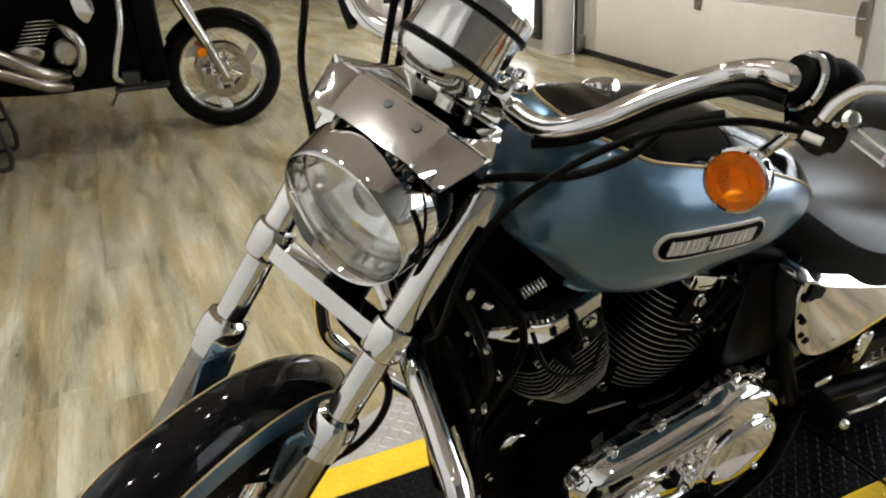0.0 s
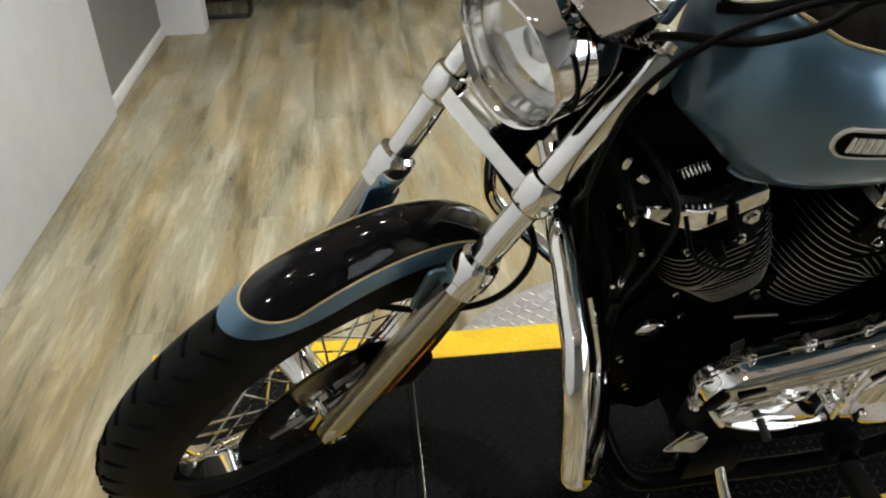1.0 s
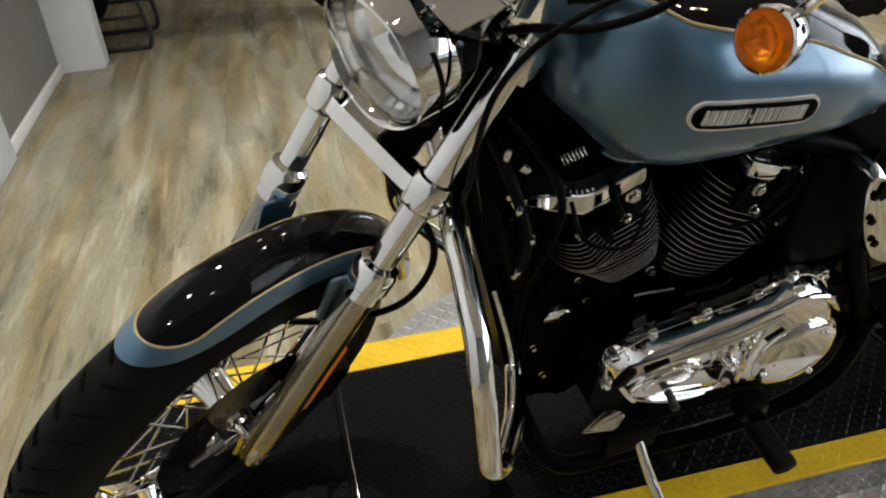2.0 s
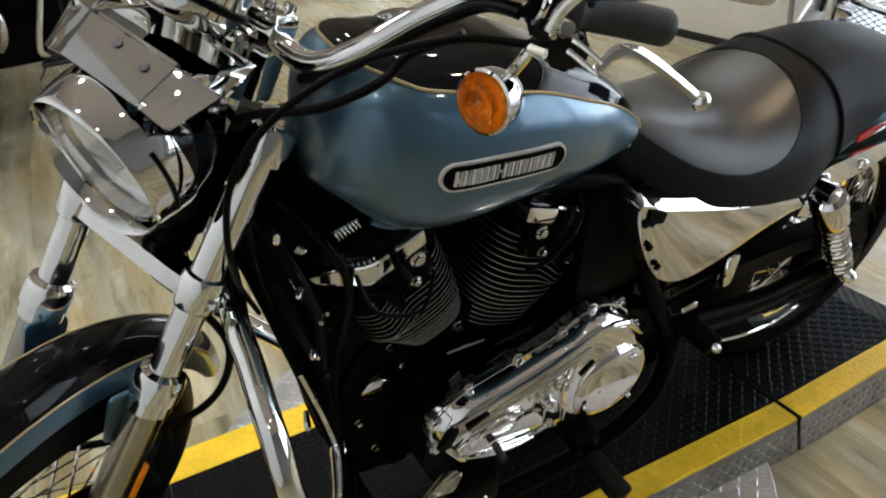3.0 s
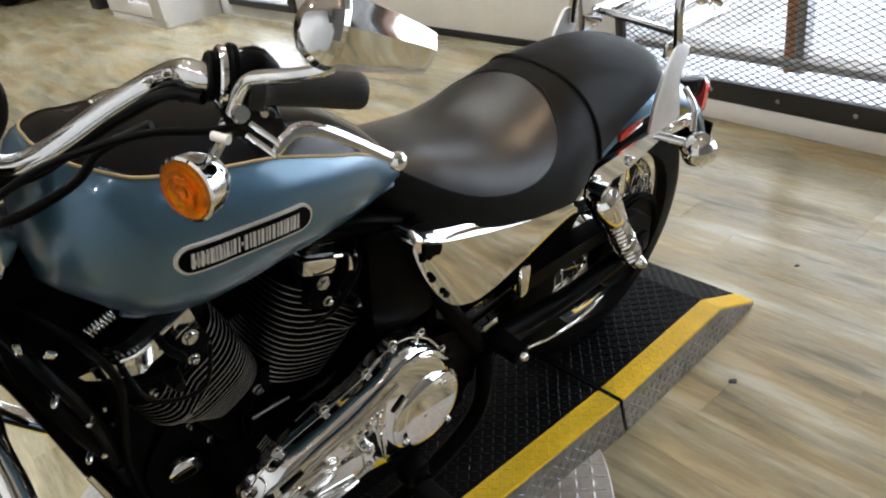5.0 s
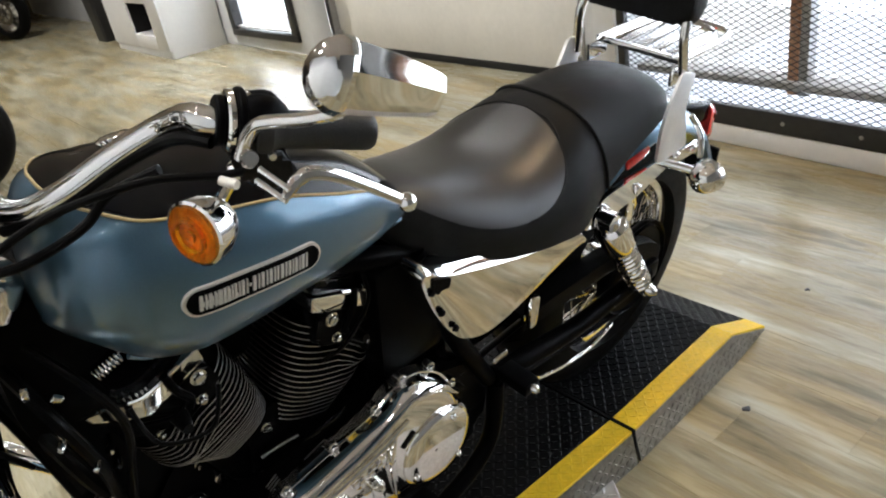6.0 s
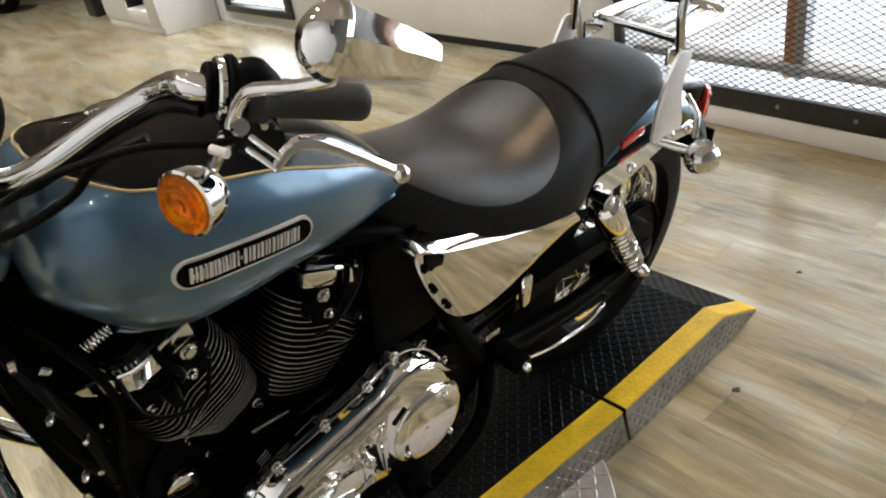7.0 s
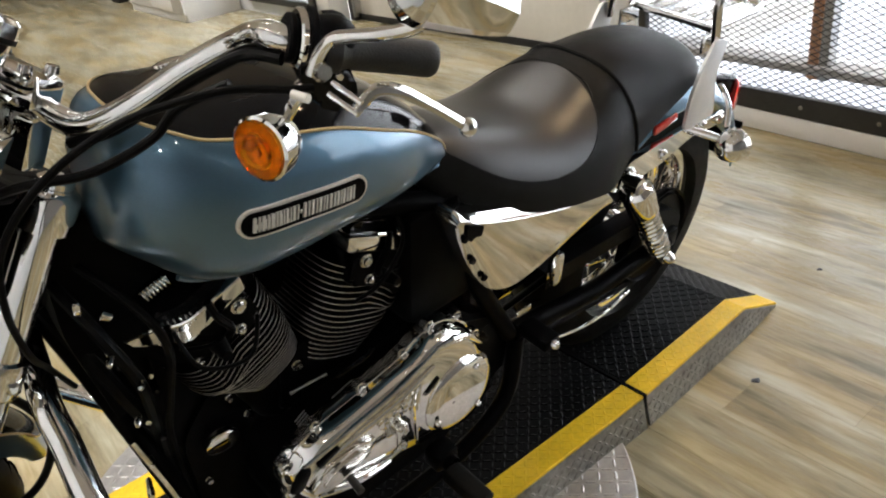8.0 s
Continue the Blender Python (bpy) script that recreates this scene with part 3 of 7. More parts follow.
deck("lift_platform", -1.236, -0.005, "black tread-plate lift deck with yellow borders")
deck("lift_platform", -1.83, -1.246, "front extension of the black tread-plate lift deck")
deck("lift_platform", 0.006, 0.611, "rear ramp of the lift, black tread plate edged yellow", ramp=0.437)
for x in (-0.0047, -1.2457):
    g = thing("gap_seal", "black rubber strip between two lift sections", "rubber strip", pose(x, 0, 0), "gap seals")
    quick("strip", TAPE, g, lo=(0.0, NEAR0 - 0.002, 0.002), hi=(0.0104, FAR0, TOP + 0.0015), bevel=0.001)
    # strip put in for the bright reflecting line along this seam
    if x < -1:
        quick("bright_strip", ALU, g, "thin aluminium strip put in for the bright line at the seam", lo=(0.0106, NEAR1 + 0.003, TOP - 0.004), hi=(0.0136, FAR1 - 0.003, TOP + 0.0022), bevel=0.0006)

tt = thing("turntable", "round bare aluminium tread-plate turntable under the lift", "turntable", pose(-0.62, 0.235, 0))
bm = bmesh.new()
lathe(bm, [(0, 0.0015), (0.622, 0.0015), (0.625, 0.004), (0.625, 0.015), (0.622, 0.018), (0, 0.018)], seg=96)
plate = part("plate", bm, PLATE_ALU, tt)
bm = bmesh.new()
treads(bm, -0.62, 0.62, -0.62, 0.62, 0.018, pitch=0.025, keep=lambda x, y: x * x + y * y < 0.61 ** 2 and (y < -0.24 or y > 0.26))
tagged(part("tread", bm, PLATE_ALU, plate, smooth=False), "", "", "", "stuff")
for k in range(5):
    bm = bmesh.new()
    a = radians(-125 + k * 33)
    lathe(bm, [(0, 0.022), (0.006, 0.021), (0.009, 0.018)], pose(0.585 * math.cos(a), 0.585 * math.sin(a), 0), 10)
    part("screw", bm, STEEL_BLACK, plate, "dark screw head")

ps = thing("poster", "pale paper sheet with a yellow curve, on the partition", "poster", pose(-2.344, 3.408, 0.40))
quick("sheet", shader("poster_paper", (0.62, 0.56, 0.45), 0.6, vary=0.08, scale=9), ps, lo=(0.0, -0.0015, 0.0), hi=(0.125, 0.0, 0.30))
bm = bmesh.new()
tube(bm, [(0.045, -0.002, 0.01), (0.062, -0.002, 0.06), (0.060, -0.002, 0.13), (0.04, -0.002, 0.2)], 0.004, 6, 6)
part("yellow_curve", bm, YELLOW, ps, "yellow printed curve")


# ---------------------------------------------------------------- the motorcycle on the lift
# Its own frame: x to the rear, y to its right, z up from the rear tyre's contact; it leans on its side stand.
BIKE = pose(0.1033, 0.1888, 0.0623, 0, 0, 4.0) @ pose(0, 0, 0, 12.0, 0, 0) @ Matrix.Scale(1.03, 4)
bike = thing("motorcycle", "blue and black chrome-trimmed cruiser leaning on its side stand", "motorcycle", BIKE)
# fork frame: x to the bike's right, y ahead, z up along the fork; steered to the left
_up = Vector((0.5269, 0, 0.8499))
_rt = Vector((-0.4135, 0.8737, 0.2563)).normalized()
FORK = axes((-1.2795, 0.0698, 0.6602), _rt, _up)
# the same for what stands above the upper clamp
UPPER = axes((-1.297, 0.03, 0.70), (-0.3865, 0.8991, 0.2055), (math.sin(radians(28)), 0, math.cos(radians(28))))


def fk(x, y, z):
    return FORK @ Vector((x, y, z))


def fkdir(x, y, z):
    return FORK.to_3x3() @ Vector((x, y, z))


def up(x, y, z):
    return UPPER @ Vector((x, y, z))


def updir(x, y, z):
    return UPPER.to_3x3() @ Vector((x, y, z))


def wheel(name, m, tyre_r, tyre_w, rim_r, spokes, disc_r, disc_side, hub_w):
    """A laced wheel turning round the z axis of m."""
    bm = bmesh.new()
    prof = [(rim_r - 0.012, -tyre_w * 0.30), (rim_r + 0.012, -tyre_w * 0.36), (rim_r + 0.014, -tyre_w * 0.30), (rim_r - 0.004, -tyre_w * 0.20), (rim_r - 0.018, 0.0),
            (rim_r - 0.004, tyre_w * 0.20), (rim_r + 0.014, tyre_w * 0.30), (rim_r + 0.012, tyre_w * 0.36), (rim_r - 0.012, tyre_w * 0.30), (rim_r - 0.026, 0.0)]
    lathe(bm, prof, m, 64, close=True)
    hw = hub_w / 2
    lathe(bm, [(0.0, -hw - 0.01), (0.018, -hw - 0.01), (0.020, -hw), (0.048, -hw), (0.050, -hw + 0.008), (0.030, -hw + 0.018), (0.026, 0.0), (0.030, hw - 0.018), (0.050, hw - 0.008), (0.048, hw), (0.020, hw), (0.018, hw + 0.01), (0.0, hw + 0.01)], m, 24)
    w = part(name, bm, CHROME, bike, "chrome laced rim and hub")
    bm = bmesh.new()
    mid = (tyre_r + rim_r) / 2
    ring = []
    for k in range(17):
        a = math.pi * (k / 16) * 1.36 - math.pi * 0.18
        ring.append((rim_r + 0.008 + (tyre_r - rim_r - 0.008) * max(0, math.sin(a)) ** 0.75 if math.sin(a) > 0 else rim_r + 0.004, -math.cos(a) * tyre_w / 2))
    lathe(bm, ring + [(rim_r, tyre_w * 0.25), (rim_r, -tyre_w * 0.25)], m, 72, close=True)
    part("tyre", bm, RUBBER, w, "black rubber tyre")
    # tread sipes: thin raised ribs, coloured dark for the shade in the grooves
    bm = bmesh.new()
    for k in range(44):
        for s in (-1, 1):
            pts = []
            for i in range(5):
                u = i / 4
                ang = 2 * math.pi * (k + 0.55 * u + (0.5 if s > 0 else 0)) / 44
                h = s * (0.06 + 0.36 * u) * tyre_w
                r = tyre_r - 0.0005 - (tyre_r - rim_r) * 0.42 * u * u + 0.0015
                pts.append(m @ Vector((r * math.cos(ang), r * math.sin(ang), h)))
            sweep(bm, pts, 0.0028, 4)
    part("tread_ribs", bm, shader("groove_shade", (0.003, 0.003, 0.003), 0.8, spec=0.03) if "groove_shade" not in bpy.data.materials else bpy.data.materials["groove_shade"], w)
    for k in range(spokes):
        bm = bmesh.new()
        a0 = 2 * math.pi * k / spokes
        a1 = a0 + (0.42 if k % 2 else -0.42)
        side = 1 if (k // 2) % 2 else -1
        p = m @ Vector((0.046 * math.cos(a1), 0.046 * math.sin(a1), side * (hw - 0.003)))
        q = m @ Vector(((rim_r - 0.022) * math.cos(a0), (rim_r - 0.022) * math.sin(a0), side * 0.006))
        rod(bm, p, q, 0.0019, 5)
        part("spoke", bm, CHROME, w)
    if disc_r:
        bm = bmesh.new()
        z = disc_side * (hw + 0.006)
        lathe(bm, [(disc_r * 0.46, z - 0.0025), (disc_r, z - 0.0025), (disc_r, z + 0.0025), (disc_r * 0.46, z + 0.0025)], m, 48, close=True)
        for k in range(5):
            a = 2 * math.pi * k / 5
            rod(bm, m @ Vector((0.04 * math.cos(a), 0.04 * math.sin(a), z)), m @ Vector((disc_r * 0.66 * math.cos(a + 0.3), disc_r * 0.66 * math.sin(a + 0.3), z)), 0.008, 6)
        for k in range(40):
            a, r = 2 * math.pi * k / 40, disc_r * (0.72 + 0.07 * (k % 4))
            lathe(bm, [(0, z - 0.0029), (0.004, z - 0.0029), (0.004, z + 0.0029), (0, z + 0.0029)], m @ pose(r * math.cos(a), r * math.sin(a), 0), 6)
        part("brake_disc", bm, DISC_STEEL, w, "polished steel brake disc")
    return w


FRONT_AXLE = (0.0, 0.010, -0.379)
# the wheel and its fender, turned a touch against the fork tubes
ROLL = FORK @ Matrix.Rotation(0.056, 4, "Z")
front_axis = ROLL @ axes(FRONT_AXLE, (0, 0, 1), (1, 0, 0))
wheel("front_wheel", front_axis, 0.319, 0.100, 0.238, 40, 0.146, -1, 0.10)
rear_axis = axes((0.036, 0, 0.343), (0, 0, 1), (0, 1, 0))
wheel("rear_wheel", rear_axis, 0.316, 0.148, 0.204, 40, 0.146, 1, 0.13)


# ---- fork
def fork():
    for s in (-1, 1):
        x = 0.098 * s
        bm = bmesh.new()
        m = axes(fk(x, 0, 0), _rt, _up)
        lathe(bm, [(0, -0.415), (0.014, -0.415), (0.020, -0.408), (0.022, -0.375), (0.0235, -0.37), (0.0235, -0.05), (0.0255, -0.046), (0.0255, -0.032), (0, -0.032)], m, 28)
        box(bm, (x - 0.016, -0.02, -0.420), (x + 0.016, 0.02, -0.370), 0.008, FORK)
        sl = part("fork_slider", bm, ALU, bike, "polished aluminium fork slider")
        bm = bmesh.new()
        lathe(bm, [(0.0245, -0.052), (0.0275, -0.050), (0.0275, -0.034), (0.0305, -0.031), (0.0305, -0.006), (0.0285, 0.0), (0.0275, 0.004), (0.0202, 0.008), (0.0196, 0.002)], m, 28)
        part("dust_cover", bm, CHROME, sl, "chrome dust cover")
        bm = bmesh.new()
        rod(bm, fk(x - 0.024 * s, 0.0, -0.395), fk(x + 0.020 * s, 0.0, -0.395), 0.011, 12)
        part("axle_clamp", bm, CHROME, sl)
        bm = bmesh.new()
        lathe(bm, [(0.0195, -0.04), (0.0195, 0.345), (0, 0.345)], m, 28)
        ft = part("fork_tube", bm, CHROME, bike, "chrome fork tube")
        bm = bmesh.new()
        lathe(bm, [(0.0196, 0.100), (0.0245, 0.103), (0.0265, 0.107), (0.0265, 0.140), (0.0245, 0.146), (0.0196, 0.148)], m, 28)
        part("clamp_ring", bm, CHROME, ft)
        bm = bmesh.new()
        lathe(bm, [(0.0196, 0.297), (0.028, 0.300), (0.0285, 0.335), (0.026, 0.340), (0.018, 0.343), (0.018, 0.352), (0.012, 0.356), (0, 0.356)], m, 28)
        part("fork_cap", bm, CHROME, ft)
        # amber side reflector behind the slider
        bm = bmesh.new()
        box(bm, (x - 0.010, -0.050, -0.31), (x + 0.006, -0.022, -0.17), 0.004, FORK)
        part("reflector", bm, AMBER, sl, "amber reflector strip")
    bm = bmesh.new()
    prism(bm, rounded([(-0.112, -0.022), (0.112, -0.022), (0.112, 0.012), (0.07, 0.020), (-0.07, 0.020), (-0.112, 0.012)], 0.012), 0.112, 0.134, FORK, 0.008, 3)
    part("lower_fork_clamp", bm, CHROME, bike, "chrome lower fork clamp cover")
    bm = bmesh.new()
    prism(bm, rounded([(-0.12, -0.03), (-0.05, -0.08), (0.05, -0.08), (0.12, -0.03), (0.118, 0.026), (-0.118, 0.026)], 0.02), 0.300, 0.326, FORK, 0.006)
    part("upper_fork_clamp", bm, BLACK_PAINT, bike, "black upper fork clamp")
    bm = bmesh.new()
    rod(bm, fk(0, -0.055, 0.118), fk(0, -0.055, 0.31), 0.026, 20)
    part("steering_stem", bm, FRAME_BLACK, bike)
    bm = bmesh.new()
    rod(bm, fk(-0.12, 0.0, -0.395), fk(0.12, 0.0, -0.395), 0.0085, 12)
    part("front_axle", bm, CHROME, bike)
    # brake caliper behind the left slider
    bm = bmesh.new()
    box(bm, (-0.100, -0.130, -0.33), (-0.040, -0.050, -0.25), 0.014, FORK)
    box(bm, (-0.094, -0.060, -0.31), (-0.080, -0.010, -0.27), 0.005, FORK)
    part("brake_caliper", bm, BLACK_ENGINE, bike, "black front brake caliper")


def fender_pts(a, s, r, half):
    """A point of the front fender: a round the wheel (0 is straight ahead), s across from -1 to 1."""
    m = ROLL.to_3x3()
    ax, fwd, up, rt = ROLL @ Vector((0, -0.022, -0.357)), m.col[1], m.col[2], m.col[0]
    e = s * radians(80)
    rr = r - 0.050 * (1 - math.cos(e)) / (1 - math.cos(radians(80)))
    return ax + (math.cos(a) * fwd + math.sin(a) * up) * rr + rt * half * math.sin(e) / math.sin(radians(80))


F0, F1 = radians(33), radians(144)


def front_fender():
    r, half = 0.3438, 0.0505
    na, ns = 56, 22

    def edge(a):
        """How far the skirt reaches at each angle: the tips are rounded."""
        t = min((a - F0) / radians(24), (F1 - a) / radians(14), 1.0)
        return max(0.02, math.sqrt(max(0.0, 1 - (1 - t) ** 2)))

    bm = bmesh.new()
    outer, inner = [], []
    for i in range(na + 1):
        a = F0 + (F1 - F0) * (0.5 - 0.5 * math.cos(math.pi * i / na))
        outer.append([bm.verts.new(fender_pts(a, (2 * j / ns - 1) * edge(a), r, half)) for j in range(ns + 1)])
        inner.append([bm.verts.new(fender_pts(a, (2 * j / ns - 1) * edge(a), r - 0.003, half - 0.0025)) for j in range(ns + 1)])
    for i in range(na):
        for j in range(ns):
            bm.faces.new((outer[i][j], outer[i + 1][j], outer[i + 1][j + 1], outer[i][j + 1]))
            bm.faces.new((inner[i][j], inner[i][j + 1], inner[i + 1][j + 1], inner[i + 1][j]))
        for j in (0, ns):
            bm.faces.new((outer[i][j], inner[i][j], inner[i + 1][j], outer[i + 1][j]))
    for i in (0, na):
        for j in range(ns):
            bm.faces.new((outer[i][j], outer[i][j + 1], inner[i][j + 1], inner[i][j]))
    fen = part("front_fender", bm, BLUE, bike, "blue front fender with a black panel edged in gold")

    def span(a, lo, hi, w):
        t = min((a - lo) / radians(10), (hi - a) / radians(10), 1.0)
        return w * math.sqrt(max(0.0, 1 - (1 - t) ** 2))

    lo, hi, w = F0 + radians(5.4), F1 - radians(8), 0.645
    bm = bmesh.new()
    rows = []
    n = 64

    def at(i):
        return lo + (hi - lo) * (0.5 - 0.5 * math.cos(math.pi * i / n))

    for i in range(n + 1):
        a = at(i)
        k = span(a, lo, hi, w)
        rows.append([Vector(fender_pts(a, (2 * j / 14 - 1) * k, r + 0.0006, half + 0.0006)) for j in range(15)])
    loft(bm, rows, caps=False, closed=False)
    part("black_panel", bm, BLACK_PAINT, fen, "gloss black painted panel")
    bm = bmesh.new()
    loop = []
    for s in (-1, 1):
        side = [fender_pts(at(i), s * span(at(i), lo, hi, w), r + 0.0008, half + 0.0008) for i in range(n + 1)]
        loop += side if s < 0 else side[::-1][1:-1]
    sweep(bm, loop, 0.0016, 5, closed=True)
    part("pinstripe", bm, GOLD, fen, "gold pinstripe")
    # side brackets to the sliders
    for s in (-1, 1):
        bm = bmesh.new()
        out = rounded([(-0.026, -0.02), (0.020, -0.035), (0.045, 0.05), (-0.02, 0.05), (-0.04, -0.06), (-0.03, -0.08)], 0.012)
        prism(bm, out, -0.002, 0.003, axes(fk(0.075 * s, 0.0, -0.09), fkdir(0, 1, 0), fkdir(s, 0, 0)) if s > 0 else axes(fk(0.075 * s, 0.0, -0.09), fkdir(0, 1, 0), fkdir(1, 0, 0)), 0.001)
        part("bracket", bm, BLUE, fen)


fork()
front_fender()


# ---- headlight, its chrome eyebrow and the gauge
def headlight():
    c = up(-0.049, 0.099, 0.250)
    aim = updir(-0.07, 0.78, -0.60).normalized()
    m = axes(c, updir(1, 0, 0), aim) @ Matrix.Scale(0.95, 4)
    bm = bmesh.new()
    lathe(bm, [(0.0, -0.120), (0.035, -0.116), (0.062, -0.098), (0.076, -0.070), (0.0795, -0.048), (0.0795, -0.044)], m, 44)
    body = part("headlight", bm, BLACK_PAINT, bike, "round black headlight shell with a deep chrome bezel")
    # deep bezel, reaching further forward above the lens
    bm = bmesh.new()
    rows = []
    for r, h, lift in ((0.0785, -0.046, 0.0), (0.0815, -0.044, 0.0), (0.0820, -0.038, 0.0), (0.0800, -0.020, 0.2), (0.0775, -0.004, 0.7), (0.0765, 0.002, 1.0), (0.0748, 0.004, 1.0), (0.0730, 0.001, 1.0), (0.0715, -0.014, 0.6), (0.0705, -0.030, 0.0)):
        ring = []
        for k in range(56):
            a = 2 * math.pi * k / 56
            visor = 0.014 * max(0.0, math.sin(a)) ** 1.5 * lift
            ring.append(m @ Vector((r * math.cos(a), r * math.sin(a), h + visor)))
        rows.append(ring)
    loft(bm, rows, caps=False)
    part("trim_ring", bm, CHROME, body, "deep chrome bezel")
    bm = bmesh.new()
    lathe(bm, [(0.0715, -0.022), (0.064, -0.040), (0.045, -0.060), (0.018, -0.072), (0.0, -0.073)], m, 11)
    part("reflector", bm, REFLECTOR, body, "faceted silver reflector", sharp=10)
    bm = bmesh.new()
    lathe(bm, [(0, -0.034), (0.020, -0.036), (0.023, -0.046), (0.016, -0.072)], m @ pose(0.0, 0.008, 0), 20)
    part("bulb_shield", bm, CHROME_DULL, body, "grey bulb shield")
    bm = bmesh.new()
    lathe(bm, [(0.0, -0.006), (0.03, -0.0075), (0.055, -0.0115), (0.0715, -0.020), (0.0715, -0.023), (0.055, -0.0145), (0.03, -0.0105), (0.0, -0.009)], m, 36)
    part("lens", bm, GLASS, body, "clear glass lens").visible_shadow = False
    # dark curved line drawn along one side of the bezel
    bm = bmesh.new()
    sweep(bm, [m @ Vector((0.0806 * math.cos(radians(a)), 0.0806 * math.sin(radians(a)), -0.020)) for a in range(160, 216, 6)], 0.0024, 6)
    part("gasket", bm, CABLE, body)


def eyebrow():
    """Folded chrome cover between fork clamp and headlight: a top plate and two side facets."""
    mid = -0.049

    def P(s, x, f, u):
        return up(mid + s * x, f, u)

    bm = bmesh.new()
    # front plate, then the plate on top
    bm.faces.new([bm.verts.new(p) for p in (P(-1, 0.047, 0.121, 0.333), P(1, 0.047, 0.121, 0.333), P(1, 0.049, 0.094, 0.374), P(-1, 0.049, 0.094, 0.374))])
    bm.faces.new([bm.verts.new(p) for p in (P(-1, 0.049, 0.094, 0.374), P(1, 0.049, 0.094, 0.374), P(1, 0.062, 0.016, 0.382), P(-1, 0.062, 0.016, 0.382))])
    n = 8
    for s in (-1, 1):
        # gently dished side facet
        B, C, H, E = P(s, 0.047, 0.121, 0.333), P(s, 0.076, 0.113, 0.327), P(s, 0.095, 0.079, 0.3655), P(s, 0.049, 0.094, 0.374)
        nn = (C - B).cross(E - B).normalized() * 0.0022 * s
        grid = [[bm.verts.new((B * (1 - i / n) + C * (i / n)) * (1 - j / n) + (E * (1 - i / n) + H * (i / n)) * (j / n) + nn * math.sin(math.pi * i / n) * math.sin(math.pi * j / n)) for i in range(n + 1)] for j in range(n + 1)]
        for j in range(n):
            for i in range(n):
                bm.faces.new([grid[j][i], grid[j][i + 1], grid[j + 1][i + 1], grid[j + 1][i]])
        D, G = P(s, 0.078, 0.045, 0.322), P(s, 0.062, 0.016, 0.382)
        bm.faces.new([bm.verts.new(p) for p in (C, D, H)])
        bm.faces.new([bm.verts.new(p) for p in (E, H, G)])
        bm.faces.new([bm.verts.new(p) for p in (H, D, G)])
    bmesh.ops.remove_doubles(bm, verts=bm.verts[:], dist=0.0003)
    bmesh.ops.recalc_face_normals(bm, faces=bm.faces)
    bmesh.ops.solidify(bm, geom=bm.faces[:], thickness=0.002)
    e = part("headlight_eyebrow", bm, CHROME, bike, "folded chrome cover over the headlight", sharp=27)
    B0, B1, E0, E1 = up(mid + 0.047, 0.121, 0.333), up(mid - 0.047, 0.121, 0.333), up(mid + 0.049, 0.094, 0.374), up(mid - 0.049, 0.094, 0.374)
    nrm = (B1 - B0).cross(E0 - B0).normalized()
    nrm = nrm if nrm.dot(updir(0, 1, 0)) > 0 else -nrm
    for a, b in ((0.80, 0.62), (0.42, 0.70)):
        bm = bmesh.new()
        c = (B0 + (B1 - B0) * a) * (1 - b) + (E0 + (E1 - E0) * a) * b
        lathe(bm, [(0, 0.0012), (0.0040, 0.001), (0.0046, 0.0)], axes(c + nrm * 0.0032, B1 - B0, nrm), 14)
        part("plug", bm, DARK_PLASTIC, e, "black screw plug")
    bm = bmesh.new()
    box(bm, (-0.056, -0.045, 0.17), (0.014, 0.016, 0.318), 0.010, UPPER)
    box(bm, (-0.090, -0.030, 0.300), (0.014, 0.060, 0.318), 0.008, UPPER)
    part("inner_block", bm, BLACK_ENGINE, e, "black mounting block under the cover")


def gauge():
    c = up(-0.040, 0.037, 0.446)
    aim = updir(0, -0.20, 0.98).normalized()
    m = axes(c, updir(1, 0, 0), aim) @ Matrix.Scale(0.93, 4)
    bm = bmesh.new()
    lathe(bm, [(0, -0.062), (0.030, -0.061), (0.046, -0.054), (0.0535, -0.042), (0.0545, -0.034), (0.0545, 0.014), (0.0575, 0.017), (0.0575, 0.030), (0.053, 0.034), (0.049, 0.030)], m, 40)
    g = part("speedometer", bm, CHROME, bike, "chrome speedometer housing")
    bm = bmesh.new()
    lathe(bm, [(0.0546, -0.036), (0.0575, -0.034), (0.0575, -0.029), (0.0546, -0.027)], m, 40)
    lathe(bm, [(0.0546, 0.011), (0.0580, 0.012), (0.0580, 0.017), (0.0546, 0.018)], m, 40)
    part("gasket", bm, CABLE, g, "black rubber gasket")
    bm = bmesh.new()
    lathe(bm, [(0, 0.024), (0.050, 0.024), (0.050, 0.020), (0, 0.020)], m, 36)
    part("dial", bm, DARK_PLASTIC, g, "black dial")
    bm = bmesh.new()
    lathe(bm, [(0, 0.031), (0.051, 0.029), (0.051, 0.027), (0, 0.028)], m, 36)
    part("glass", bm, GLASS, g)
    bm = bmesh.new()
    box(bm, (-0.062, -0.030, 0.352), (-0.018, -0.004, 0.394), 0.006, UPPER)
    part("bracket", bm, CHROME, g, "chrome gauge bracket")


headlight()
eyebrow()
gauge()


# ---- handlebar and controls
BAR_L = [(-0.03, -0.045, 0.405), (-0.075, -0.045, 0.395), (-0.125, -0.040, 0.395), (-0.165, -0.043, 0.425), (-0.205, -0.055, 0.478), (-0.240, -0.058, 0.515), (-0.272, -0.042, 0.535), (-0.30, -0.040, 0.541), (-0.385, -0.112, 0.561)]


